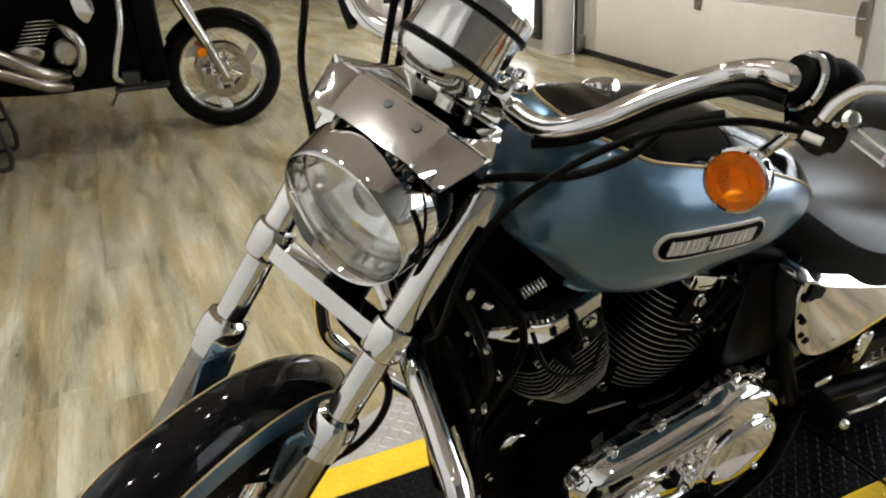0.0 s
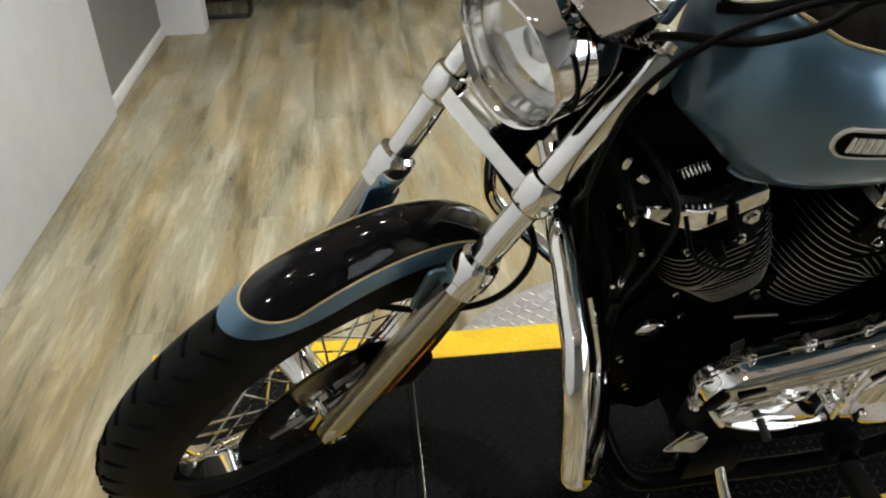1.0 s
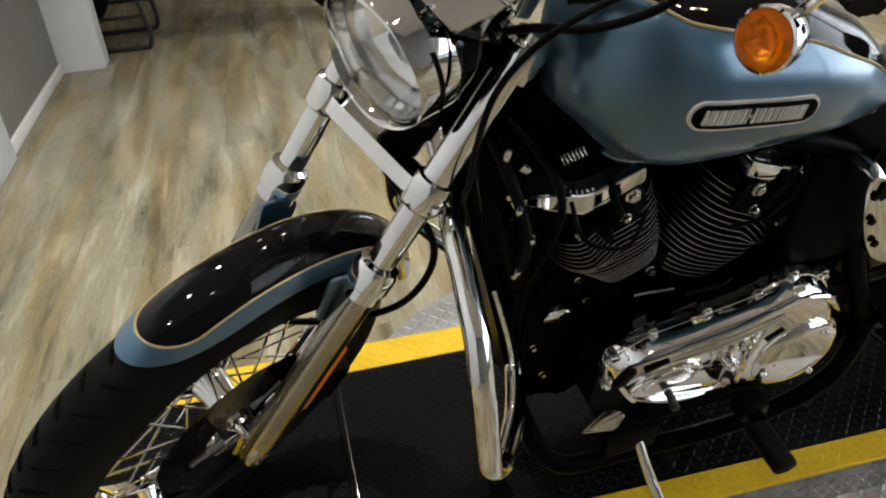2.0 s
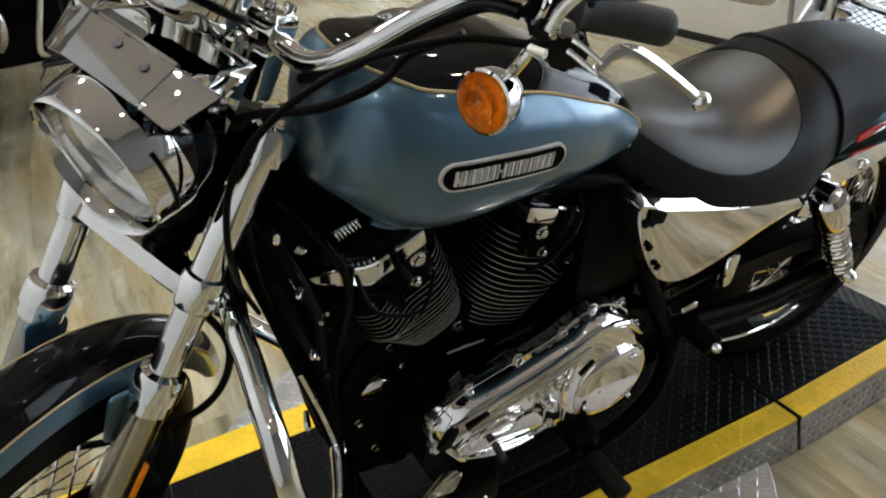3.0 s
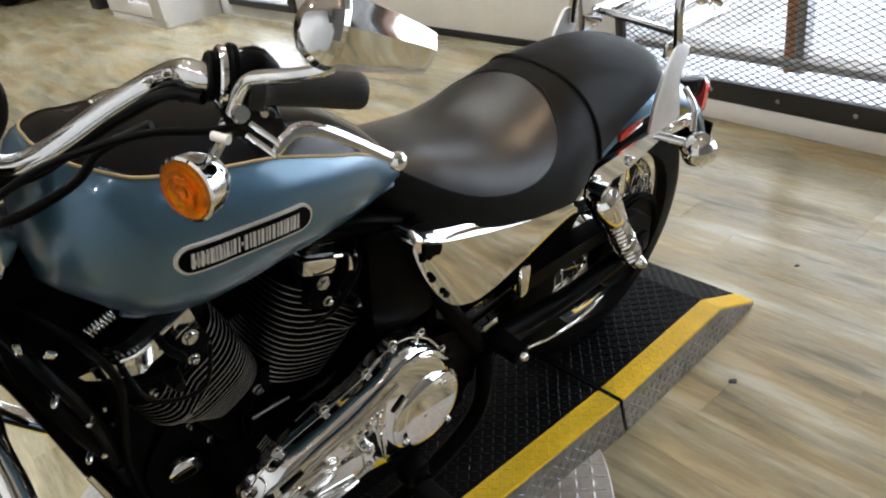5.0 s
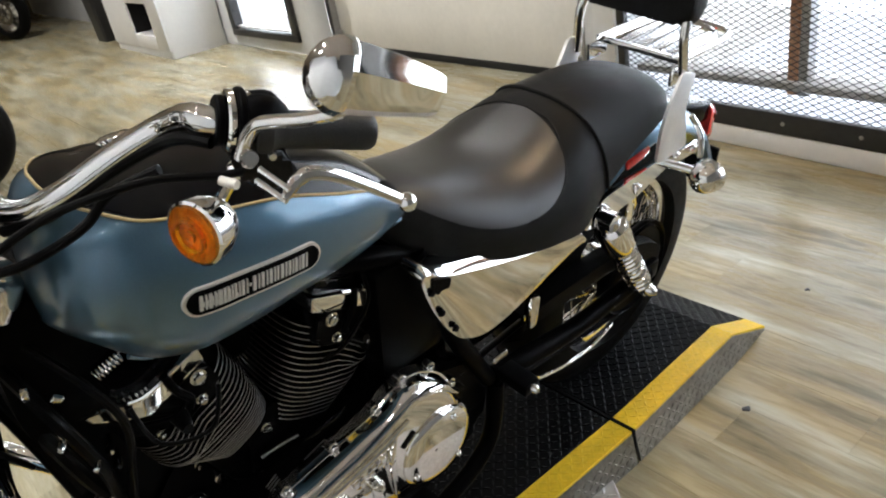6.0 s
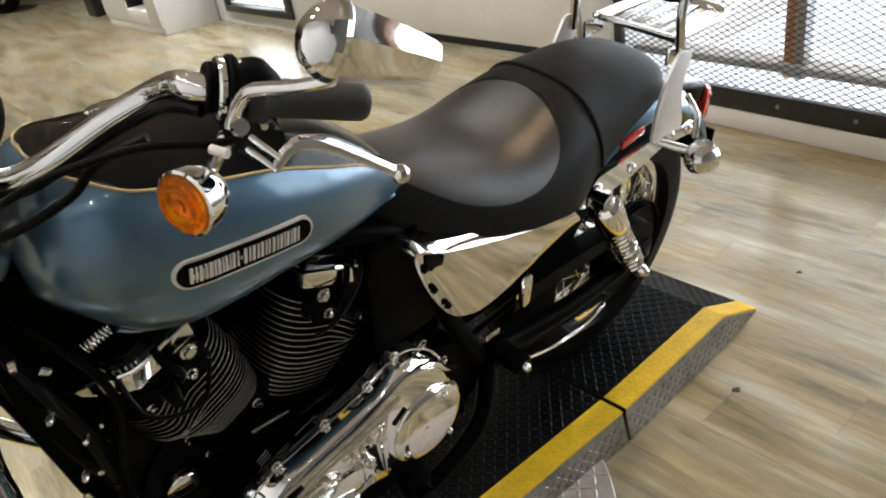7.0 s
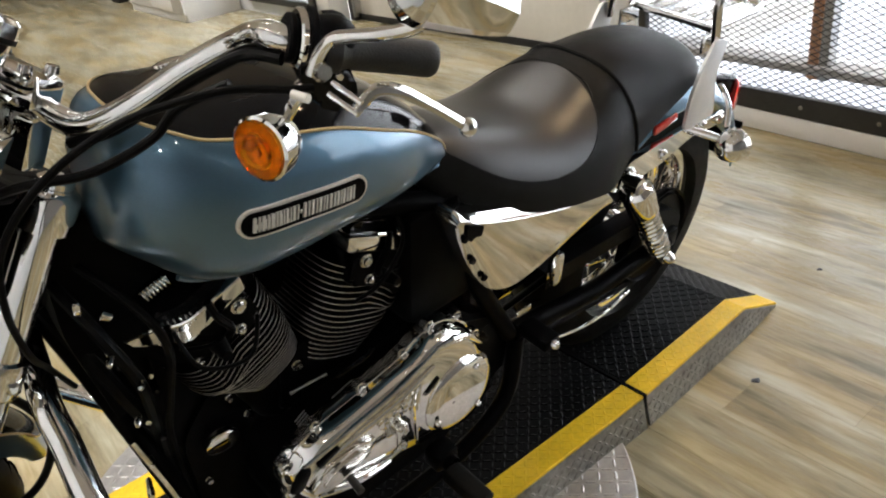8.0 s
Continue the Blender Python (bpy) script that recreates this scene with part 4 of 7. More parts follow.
def handlebar():
    bm = bmesh.new()
    left = [up(*p) for p in BAR_L]
    right = [up(-x, y, z) for x, y, z in BAR_L]
    tube(bm, left[::-1] + right, 0.0122, 16, 6)
    part("handlebar", bm, CHROME, bike, "chrome handlebar")
    for s in (-1, 1):
        bm = bmesh.new()
        tube(bm, [up(s * x, y + 0.006, z - 0.017) for x, y, z in BAR_L[2:8]], 0.0055, 10, 6)
        part("cable", bm, CABLE, bike, "black cable strapped below the handlebar")
    bm = bmesh.new()
    box(bm, (-0.085, -0.060, 0.33), (0.045, -0.030, 0.386), 0.006, UPPER)
    r = part("riser", bm, CHROME, bike, "chrome handlebar riser")
    bm = bmesh.new()
    box(bm, (-0.085, -0.066, 0.388), (0.045, -0.024, 0.424), 0.010, UPPER)
    part("clamp", bm, CHROME, r)
    for x in (-0.068, 0.028):
        for y in (-0.060, -0.028):
            bm = bmesh.new()
            lathe(bm, [(0, 0.008), (0.006, 0.007), (0.007, 0.0)], axes(up(x, y, 0.424), updir(1, 0, 0), updir(0, 0, 1)), 12)
            part("bolt", bm, CHROME, r)
    for s in (-1, 1):
        def P(x, y, z, s=s):
            return up(-s * x, y, z)
        a, b = P(-0.322, -0.052, 0.543), P(-0.396, -0.122, 0.564)
        d = (b - a).normalized()
        m = axes(a, (0, 0, 1), d)
        L = (b - a).length
        bm = bmesh.new()
        lathe(bm, [(0.0158, 0.0), (0.0205, 0.001), (0.0220, 0.004), (0.0220, 0.012), (0.0190, 0.016), (0.0162, 0.022), (0.0158, L * 0.5), (0.0162, L - 0.012), (0.0160, L - 0.005), (0.0135, L - 0.0008), (0, L)], m, 28)
        gp = part("grip", bm, GRIP, bike, "black rubber grip")
        # switch housing and clutch perch
        a2 = P(-0.292, -0.034, 0.540) + d * 0.020
        m2 = axes(a2, (0, 0, 1), d)
        bm = bmesh.new()
        lathe(bm, [(0.012, 0.010), (0.022, 0.011), (0.025, 0.014), (0.0265, 0.022), (0.025, 0.030), (0.020, 0.036), (0.012, 0.036)], m2, 24)
        sw = part("switch_housing", bm, BLACK_ENGINE, bike, "black switch housing")
        for h, r, mat in ((-0.012, 0.0205, BLACK_ENGINE), (-0.004, 0.0255, CHROME), (0.004, 0.0275, BLACK_ENGINE), (0.010, 0.0240, CHROME_DULL)):
            bm = bmesh.new()
            lathe(bm, [(0.012, h - 0.0042), (r - 0.002, h - 0.0038), (r, h - 0.002), (r, h + 0.002), (r - 0.002, h + 0.0038), (0.012, h + 0.0042)], m2, 24)
            part("ring", bm, mat, sw, "clamp ring on the bar")
        bm = bmesh.new()
        lathe(bm, [(0, 0.006), (0.006, 0.005), (0.0075, 0.0)], axes(P(-0.352, 0.0, 0.532), d, updir(-0.5 * -s, 0.6, 0.2)), 14)
        part("button", bm, CHROME_DULL, sw, "small satin switch button")
        # clutch perch: a rounded black casting below the bar, with two oval screws
        vv = Vector((0, 0, 1))
        vv = (vv - d * vv.dot(d)).normalized()
        nn = d.cross(vv) if d.cross(vv).y * s > 0 else vv.cross(d)
        mp = axes(a, d, nn)
        flip = 1 if (mp.to_3x3() @ Vector((0, 1, 0))).z > 0 else -1
        bm = bmesh.new()
        prism(bm, [(x, flip * y) for x, y in rounded([(-0.018, -0.002), (0.026, -0.010), (0.034, -0.034), (0.026, -0.050), (-0.004, -0.046), (-0.020, -0.022)], 0.012, 5)], -0.012, 0.016, mp, 0.007, 3)
        pe = part("lever_perch", bm, BLACK_PAINT, bike, "glossy black lever perch")
        for x, y in ((-0.004, -0.020), (0.014, -0.017)):
            bm = bmesh.new()
            lathe(bm, [(0, 0.0025), (0.003, 0.002), (0.0042, 0.0)], mp @ pose(x, flip * y, 0.0158), 12)
            part("screw", bm, CHROME_DULL, pe, "satin screw head")
        bm = bmesh.new()
        bmesh.ops.create_uvsphere(bm, u_segments=20, v_segments=14, radius=1.0, matrix=axes(a + d * 0.006 + vv * 0.008, d, vv) @ Matrix.Diagonal((0.024, 0.019, 0.021, 1)))
        part("thumb_housing", bm, BLACK_ENGINE, sw, "domed black switch cover")
        for dz in (-0.005, 0.004):
            bm = bmesh.new()
            rod(bm, P(-0.362, 0.000, 0.524 + dz), P(-0.392, 0.006, 0.519 + dz), 0.0022, 8)
            part("jaw", bm, CHROME_DULL, pe)
        bm = bmesh.new()
        rod(bm, P(-0.330, -0.008, 0.506), P(-0.345, -0.006, 0.508), 0.0038, 14)
        part("adjuster", bm, SILVER_PAINT, pe, "dull metal cable adjuster")
        path = smooth_path([P(-0.390, 0.006, 0.516), P(-0.392, 0.000, 0.528), P(-0.398, -0.006, 0.537), P(-0.411, -0.022, 0.539), P(-0.432, -0.050, 0.534), P(-0.455, -0.082, 0.526)], 7)
        tip = path[-1]
        bm = bmesh.new()
        n = len(path)
        sweep(bm, path, [0.0034 + 0.0022 * math.sin(math.pi * min(1.0, 1.3 * k / (n - 1)) * 0.8) for k in range(n)], 12, squash=0.55)
        bmesh.ops.create_uvsphere(bm, u_segments=16, v_segments=12, radius=0.0082, matrix=Matrix.Translation(tip))
        part("lever", bm, CHROME, bike, "chrome hand lever with a ball end")
        # turn signal on a short stalk
        c = P(-0.304, -0.036, 0.446)
        aim = (updir(0.10 * -s, 0.86, -0.30)).normalized()
        ms = axes(c, (0, 0, 1), aim) @ Matrix.Scale(0.72, 4)
        bm = bmesh.new()
        lathe(bm, [(0, -0.056), (0.018, -0.053), (0.032, -0.040), (0.039, -0.020), (0.041, 0.0), (0.0375, 0.002), (0.034, -0.004)], ms, 32)
        rod(bm, c + aim * -0.024 + updir(0, 0, 1) * 0.02, P(-0.318, -0.050, 0.506), 0.0055, 10)
        bmesh.ops.create_uvsphere(bm, u_segments=14, v_segments=10, radius=0.0085, matrix=Matrix.Translation(P(-0.318, -0.050, 0.506)))
        ts = part("turn_signal", bm, CHROME, bike, "chrome bullet turn signal")
        bm = bmesh.new()
        lathe(bm, [(0, 0.0105), (0.0075, 0.0105), (0.0085, 0.0065), (0.0165, 0.0070), (0.0185, 0.0045), (0.0200, 0.0125), (0.0225, 0.0128), (0.0240, 0.0075), (0.030, 0.0085), (0.0355, 0.0055), (0.0372, 0.0005), (0, -0.003)], ms, 18)
        part("amber_lens", bm, AMBER_LENS, ts, "amber plastic lens", sharp=8).visible_shadow = False
        bm = bmesh.new()
        lathe(bm, [(0.0365, -0.002), (0.030, -0.012), (0.018, -0.022), (0.0, -0.025)], ms, 9)
        part("reflector", bm, REFLECTOR, ts, "silver reflector behind the lens", sharp=10)
        if s > 0:
            continue
        # mirror
        def Q(x, y, z, s=s):
            q = UPPER.inverted() @ Vector((x, y, z))
            return up(-s * q.x, q.y, q.z)
        bm = bmesh.new()
        tube(bm, [P(-0.334, -0.022, 0.524), P(-0.337, -0.017, 0.540), P(-0.347, -0.008, 0.556), P(-0.362, -0.003, 0.564), P(-0.384, 0.004, 0.573), P(-0.404, 0.010, 0.583), P(-0.416, 0.014, 0.592), P(-0.418, 0.016, 0.604), P(-0.418, 0.016, 0.616)], 0.0054, 12, 6)
        mi = part("mirror", bm, CHROME, bike, "chrome mirror on a curved stem")
        long, face = Q(0.928, 0.0, -0.373) - Q(0, 0, 0), Q(-0.30, -0.95, -0.02) - Q(0, 0, 0)
        mm = axes(Q(-0.849, -0.366, 1.160), long, face) @ Matrix.Diagonal((0.82, 0.76, 0.76, 1))
        bm = bmesh.new()
        rings = []
        top = 1 if (mm.to_3x3() @ Vector((0, 1, 0))).z > 0 else -1
        back = [(-0.95, -0.8), (-0.5, -1), (0, -1), (0.5, -1), (0.8, -1), (0.95, -0.8), (1, -0.3)]
        round_cut = [(math.cos(math.pi * k / 8), math.sin(math.pi * k / 8)) for k in range(9)] + back
        facet_cut = [(1, 0), (0.78, 0.33), (0.56, 0.67), (0.34, 1), (-0.1, 0.91), (-0.45, 0.84), (-0.70, 0.76), (-0.93, 0.4), (-1, 0)] + back
        # a round hub, then a step down to a long blade of two flat facets
        hub = [(-0.0625, 0.006, 0.005), (-0.0605, 0.015, 0.011), (-0.056, 0.024, 0.018), (-0.050, 0.030, 0.023), (-0.043, 0.0345, 0.026), (-0.036, 0.0360, 0.026), (-0.031, 0.0360, 0.024), (-0.0295, 0.0355, 0.022)]
        blade = [(-0.0285, 0.0340, 0.0160), (-0.012, 0.0325, 0.0150), (0.015, 0.0290, 0.0130), (0.040, 0.0250, 0.0105), (0.055, 0.0215, 0.009), (0.0615, 0.019, 0.009), (0.064, 0.012, 0.005)]
        for cut, rows in ((round_cut, hub), (facet_cut, blade)):
            for u, h, dp in rows:
                rings.append([mm @ Vector((u, top * h * y, (dp if z > 0 else 0.010) * z)) for y, z in cut])
        loft(bm, rings)
        part("mirror_shell", bm, CHROME, mi, "chrome mirror shell with a round hub and a faceted blade", sharp=16)
        bm = bmesh.new()
        prism(bm, rounded([(-0.054, -0.022), (0.050, -0.019), (0.050, 0.019), (-0.054, 0.022)], 0.017, 6), -0.0125, -0.0105, mm, 0.0005, 1)
        part("mirror_glass", bm, MIRROR, mi, "mirror glass")
    # cables
    for pts, r in (([(-0.905, -0.262, 1.074), (-0.925, -0.255, 1.076), (-0.963, -0.235, 1.081), (-1.001, -0.215, 1.075), (-1.041, -0.195, 1.062), (-1.086, -0.175, 1.034), (-1.121, -0.155, 0.995), (-1.145, -0.14, 0.948), (-1.153, -0.12, 0.880), (-1.146, -0.085, 0.80), (-1.128, -0.02, 0.72), (-1.105, 0.02, 0.64)], 0.0035),
                   ([(-0.945, -0.20, 1.068), (-0.965, -0.18, 1.055), (-0.983, -0.17, 1.045), (-1.001, -0.165, 1.027), (-1.029, -0.16, 1.015), (-1.062, -0.145, 1.003), (-1.100, -0.11, 0.992), (-1.13, -0.07, 0.97)], 0.0045),
                   ([up(0.28, -0.08, 0.52), up(0.22, 0.0, 0.47), up(0.150, 0.03, 0.395), up(0.118, 0.03, 0.328), up(0.070, 0.03, 0.275), up(0.03, 0.0, 0.20)], 0.0042),
                   ([up(0.28, -0.08, 0.53), up(0.16, 0.02, 0.56), up(0.07, 0.04, 0.50), up(0.05, 0.0, 0.38), up(0.02, -0.05, 0.20)], 0.0042),
                   ([up(0.28, -0.09, 0.53), up(0.14, 0.03, 0.585), up(0.055, 0.05, 0.52), up(0.035, 0.0, 0.39), up(0.01, -0.05, 0.22)], 0.0042),
                   ([up(-0.02, -0.05, 0.08), (-1.15, 0.03, 0.60), (-1.19, 0.06, 0.47), (-1.30, 0.09, 0.43), up(0.08, -0.03, -0.28)], 0.0055)):
        bm = bmesh.new()
        tube(bm, pts, r, 10, 8)
        part("cable", bm, CABLE, bike, "black control cable")


handlebar()


# ---- tank
TANK = [(-1.041, 0.900, 0.868, 0.020), (-1.033, 0.950, 0.860, 0.051), (-1.015, 0.992, 0.843, 0.083), (-0.982, 1.011, 0.810, 0.112), (-0.934, 1.006, 0.793, 0.129), (-0.877, 0.997, 0.789, 0.131),
        (-0.802, 0.984, 0.793, 0.128), (-0.735, 0.956, 0.791, 0.117), (-0.678, 0.926, 0.788, 0.098), (-0.631, 0.886, 0.791, 0.078), (-0.598, 0.847, 0.792, 0.058), (-0.579, 0.813, 0.788, 0.038), (-0.570, 0.786, 0.788, 0.013)]
TANK_Y = -0.038


def along(table, x):
    """Smooth values of a table's columns at x."""
    t = np.array(table)
    out = []
    for c in range(1, t.shape[1]):
        m = np.gradient(t[:, c], t[:, 0])
        i = int(np.clip(np.searchsorted(t[:, 0], x) - 1, 0, len(t) - 2))
        h = t[i + 1, 0] - t[i, 0]
        s = (x - t[i, 0]) / h
        out.append(float((2 * s ** 3 - 3 * s ** 2 + 1) * t[i, c] + (s ** 3 - 2 * s ** 2 + s) * h * m[i] + (-2 * s ** 3 + 3 * s ** 2) * t[i + 1, c] + (s ** 3 - s ** 2) * h * m[i + 1]))
    return out


def tank_point(x, a, grow=0.0):
    """A point of the tank: a runs round the section, 0 at the top, positive to the bike's left."""
    top, bot, hw = along(TANK, x)
    mid = bot + (top - bot) * 0.50
    c, s = math.cos(a), math.sin(a)
    e = 0.70
    y = TANK_Y - (hw + grow) * math.copysign(abs(s) ** e, s)
    z = mid + ((top - mid if c > 0 else mid - bot) + grow) * math.copysign(abs(c) ** (0.9 if c > 0 else 0.85), c)
    return Vector((x, y, z))


def tank():
    xs = [-1.041 + 0.471 * (0.5 - 0.5 * math.cos(math.pi * i / 46)) for i in range(47)]
    bm = bmesh.new()
    n = 48
    loft(bm, [[tank_point(x, 2 * math.pi * k / n) for k in range(n)] for x in xs])
    t = part("fuel_tank", bm, BLUE, bike, "blue metallic fuel tank with a black top edged in gold")
    # black top panel, rounded in front
    A = radians(36)
    lo, hi = -0.999, -0.582

    def half(x):
        q = min((x - lo) / 0.055, 1.0)
        return A * math.sqrt(max(0.0, 1 - (1 - q) ** 2)) * (1.0 + 0.88 * (x - lo) / (hi - lo))

    px = [lo + (hi - lo) * (i / 60) ** 1.25 for i in range(61)]
    bm = bmesh.new()
    loft(bm, [[tank_point(x, half(x) * (1 - 2 * k / 20), 0.0007) for k in range(21)] for x in px], caps=False, closed=False)
    part("black_top", bm, BLACK_PAINT, t, "gloss black painted top")
    bm = bmesh.new()
    loop = [tank_point(x, half(x), 0.0009) for x in px[::-1]] + [tank_point(x, -half(x), 0.0009) for x in px[1:]]
    sweep(bm, loop, 0.0017, 5)
    part("pinstripe", bm, GOLD, t, "gold pinstripe")
    # filler cap
    bm = bmesh.new()
    c = tank_point(-0.90, radians(-15), -0.004)
    m = axes(c, (1, 0, 0), tank_point(-0.90, radians(-15), 0.02) - c) @ Matrix.Scale(0.6, 4)
    lathe(bm, [(0.036, -0.004), (0.036, 0.008), (0.033, 0.016), (0.022, 0.021), (0, 0.023)], m, 28)
    part("filler_cap", bm, CHROME, t, "chrome filler cap")
    # seam lip under the tank
    bm = bmesh.new()
    lip = [tank_point(x, radians(176), -0.001) + Vector((0, -0.035, 0)) for x in xs[10:40]]
    sweep(bm, lip, 0.004, 6)
    part("seam", bm, BLUE, t)
    badge(t)


def badge(t):
    """Long rounded badge on the tank's side: black field, silver border, lettering as plain bars."""
    a, b = Vector((-0.938, 0, 0.902)), Vector((-0.794, 0, 0.884))

    def on(u, v, h=0.0):
        """u along the badge in metres from its middle, v up, h out of the tank."""
        d = (b - a).normalized()
        up = Vector((-d.z, 0, d.x))
        p = (a + b) / 2 + d * u + up * v
        top, bot, hw = along(TANK, p.x)
        mid = bot + (top - bot) * 0.5
        cc = max(-1.0, min(1.0, (p.z - mid) / (top - mid if p.z > mid else mid - bot)))
        ang = math.acos(math.copysign(abs(cc) ** (1 / (0.9 if cc > 0 else 0.85)), cc))
        q = tank_point(p.x, ang)
        nrm = (tank_point(p.x, ang, 0.01) - q).normalized()
        nrm = Vector((0, -1, 0)) * 0.8 + nrm * 0.2
        return q + nrm.normalized() * h

    L, H = 0.0815, 0.0165

    def pill(sc_h, n=18):
        h = sc_h
        out = []
        for k in range(n + 1):
            t2 = -math.pi / 2 + math.pi * k / n
            out.append((L - H + h * math.cos(t2), h * math.sin(t2)))
        for k in range(n + 1):
            t2 = math.pi / 2 + math.pi * k / n
            out.append((-(L - H) + h * math.cos(t2), h * math.sin(t2)))
        return out

    def slab(outline, lo, hi, material, nm, parent, lab=""):
        bm = bmesh.new()
        dense = []
        n = len(outline)
        for k in range(n):
            p, q = outline[k], outline[(k + 1) % n]
            steps = max(1, int(math.dist(p, q) / 0.01))
            dense += [(p[0] + (q[0] - p[0]) * i / steps, p[1] + (q[1] - p[1]) * i / steps) for i in range(steps)]
        base = [bm.verts.new(on(u, v, lo)) for u, v in dense]
        top = [bm.verts.new(on(u, v, hi)) for u, v in dense]
        m = len(dense)
        for k in range(m):
            bm.faces.new((base[k], base[(k + 1) % m], top[(k + 1) % m], top[k]))
        bm.faces.new(top)
        bmesh.ops.triangulate(bm, faces=[f for f in bm.faces if len(f.verts) > 4])
        return part(nm, bm, material, parent, lab, smooth=False)

    bd = slab(pill(H), -0.002, 0.0032, SILVER_PAINT, "badge", t, "silver-bordered black badge with silver lettering bars")
    slab(pill(H - 0.0032), 0.0028, 0.0046, BLACK_ENGINE, "badge_field", bd)
    random.seed(5)
    u = -0.066
    widths = [0.0088, 0.0092, 0.0088, 0.0076, 0.0078, 0.0088, 0.0034, 0.0092, 0.0092, 0.0088, 0.004, 0.0092, 0.0078, 0.0086, 0.009]
    for k, w in enumerate(widths):
        h0, h1 = (-0.0082, 0.0082) if k != 6 else (-0.0015, 0.0015)
        slab([(u - 0.0008, h0), (u + w * 0.26, h0), (u + w * 0.26 + 0.0008, h1), (u, h1)], 0.0040, 0.0060, SILVER_PAINT, "bar", bd)
        if w > 0.006:
            slab([(u + w * 0.56, h0), (u + w * 0.74, h0), (u + w * 0.74 + 0.0008, h1), (u + w * 0.56 + 0.0008, h1)], 0.0040, 0.0060, SILVER_PAINT, "bar", bd)
        u += w + 0.0006


tank()

# ---- seat
SEAT = [(-0.628, 0.808, 0.772, 0.030), (-0.60, 0.818, 0.744, 0.070), (-0.55, 0.814, 0.716, 0.106), (-0.48, 0.798, 0.686, 0.136), (-0.40, 0.786, 0.662, 0.154), (-0.32, 0.786, 0.648, 0.162), (-0.26, 0.798, 0.640, 0.160), (-0.215, 0.812, 0.650, 0.148),
        (-0.19, 0.817, 0.660, 0.140), (-0.12, 0.819, 0.686, 0.130), (-0.04, 0.812, 0.708, 0.122), (0.02, 0.800, 0.716, 0.114), (0.06, 0.786, 0.720, 0.104), (0.085, 0.772, 0.724, 0.088), (0.100, 0.757, 0.728, 0.064), (0.108, 0.744, 0.730, 0.028)]


def seat_point(x, a, grow=0.0):
    top, bot, hw = along(SEAT, x)
    c, s = math.cos(a), math.sin(a)
    crown = max(0.0, min(1.0, (x + 0.23) / 0.1))  # the pillion end is rounder
    y = -(hw + grow) * math.copysign(abs(s) ** (0.74 + 0.10 * crown), s)
    dish = 0.014 * math.exp(-((x + 0.38) / 0.11) ** 2) * max(0.0, c) ** 2
    z = bot + (top - bot + grow) * (abs(c) ** (0.80 + 0.10 * crown) if c > 0 else 0) - dish
    if c <= 0:
        z = bot - 0.006 * abs(c)
    return Vector((x, y, z))


def seat():
    xs = [-0.628 + 0.736 * (0.5 - 0.5 * math.cos(math.pi * i / 60)) for i in range(61)]
    bm = bmesh.new()
    n = 44
    loft(bm, [[seat_point(x, 2 * math.pi * k / n) for k in range(n)] for x in xs])
    s = part("seat", bm, LEATHER, bike, "black vinyl two-up seat")
    for x, lean, r in ((-0.196, 0.03, 0.0042),):
        bm = bmesh.new()
        sweep(bm, [seat_point(x + lean * (1 - math.cos(radians(a))), radians(a), 0.001) for a in range(-96, 97, 6)], r, 8)
        part("strap", bm, LEATHER, s, "black strap across the seat")
    bm = bmesh.new()
    rows = []
    for i in range(25):
        q = 0.5 - 0.5 * math.cos(math.pi * i / 24)
        x = -0.600 + 0.365 * q
        half = radians(68) * math.sqrt(max(0.0, 1 - abs(2 * q - 1) ** 2.6)) + radians(0.5)
        rows.append([seat_point(x - 0.012 * abs(2 * k / 20 - 1) ** 2 * q, half * (1 - 2 * k / 20), 0.0008) for k in range(21)])
    loft(bm, rows, caps=False, closed=False)
    part("bucket_panel", bm, VINYL_SMOOTH, s, "worn smooth black vinyl sitting panel")
    bm = bmesh.new()
    seam = []
    for k in range(-14, 15):
        q = 1.0 - 0.42 * (abs(k) / 14) ** 1.6
        half = radians(68) * math.sqrt(max(0.0, 1 - abs(2 * q - 1) ** 2.6)) + radians(0.5)
        seam.append(seat_point(-0.600 + 0.365 * q - 0.012 * q * (1 if abs(k) > 3 else abs(k) / 3) ** 2, math.copysign(half, k) if k else 0.0, 0.001))
    sweep(bm, seam, 0.0014, 5)
    part("seam", bm, LEATHER, s)


seat()


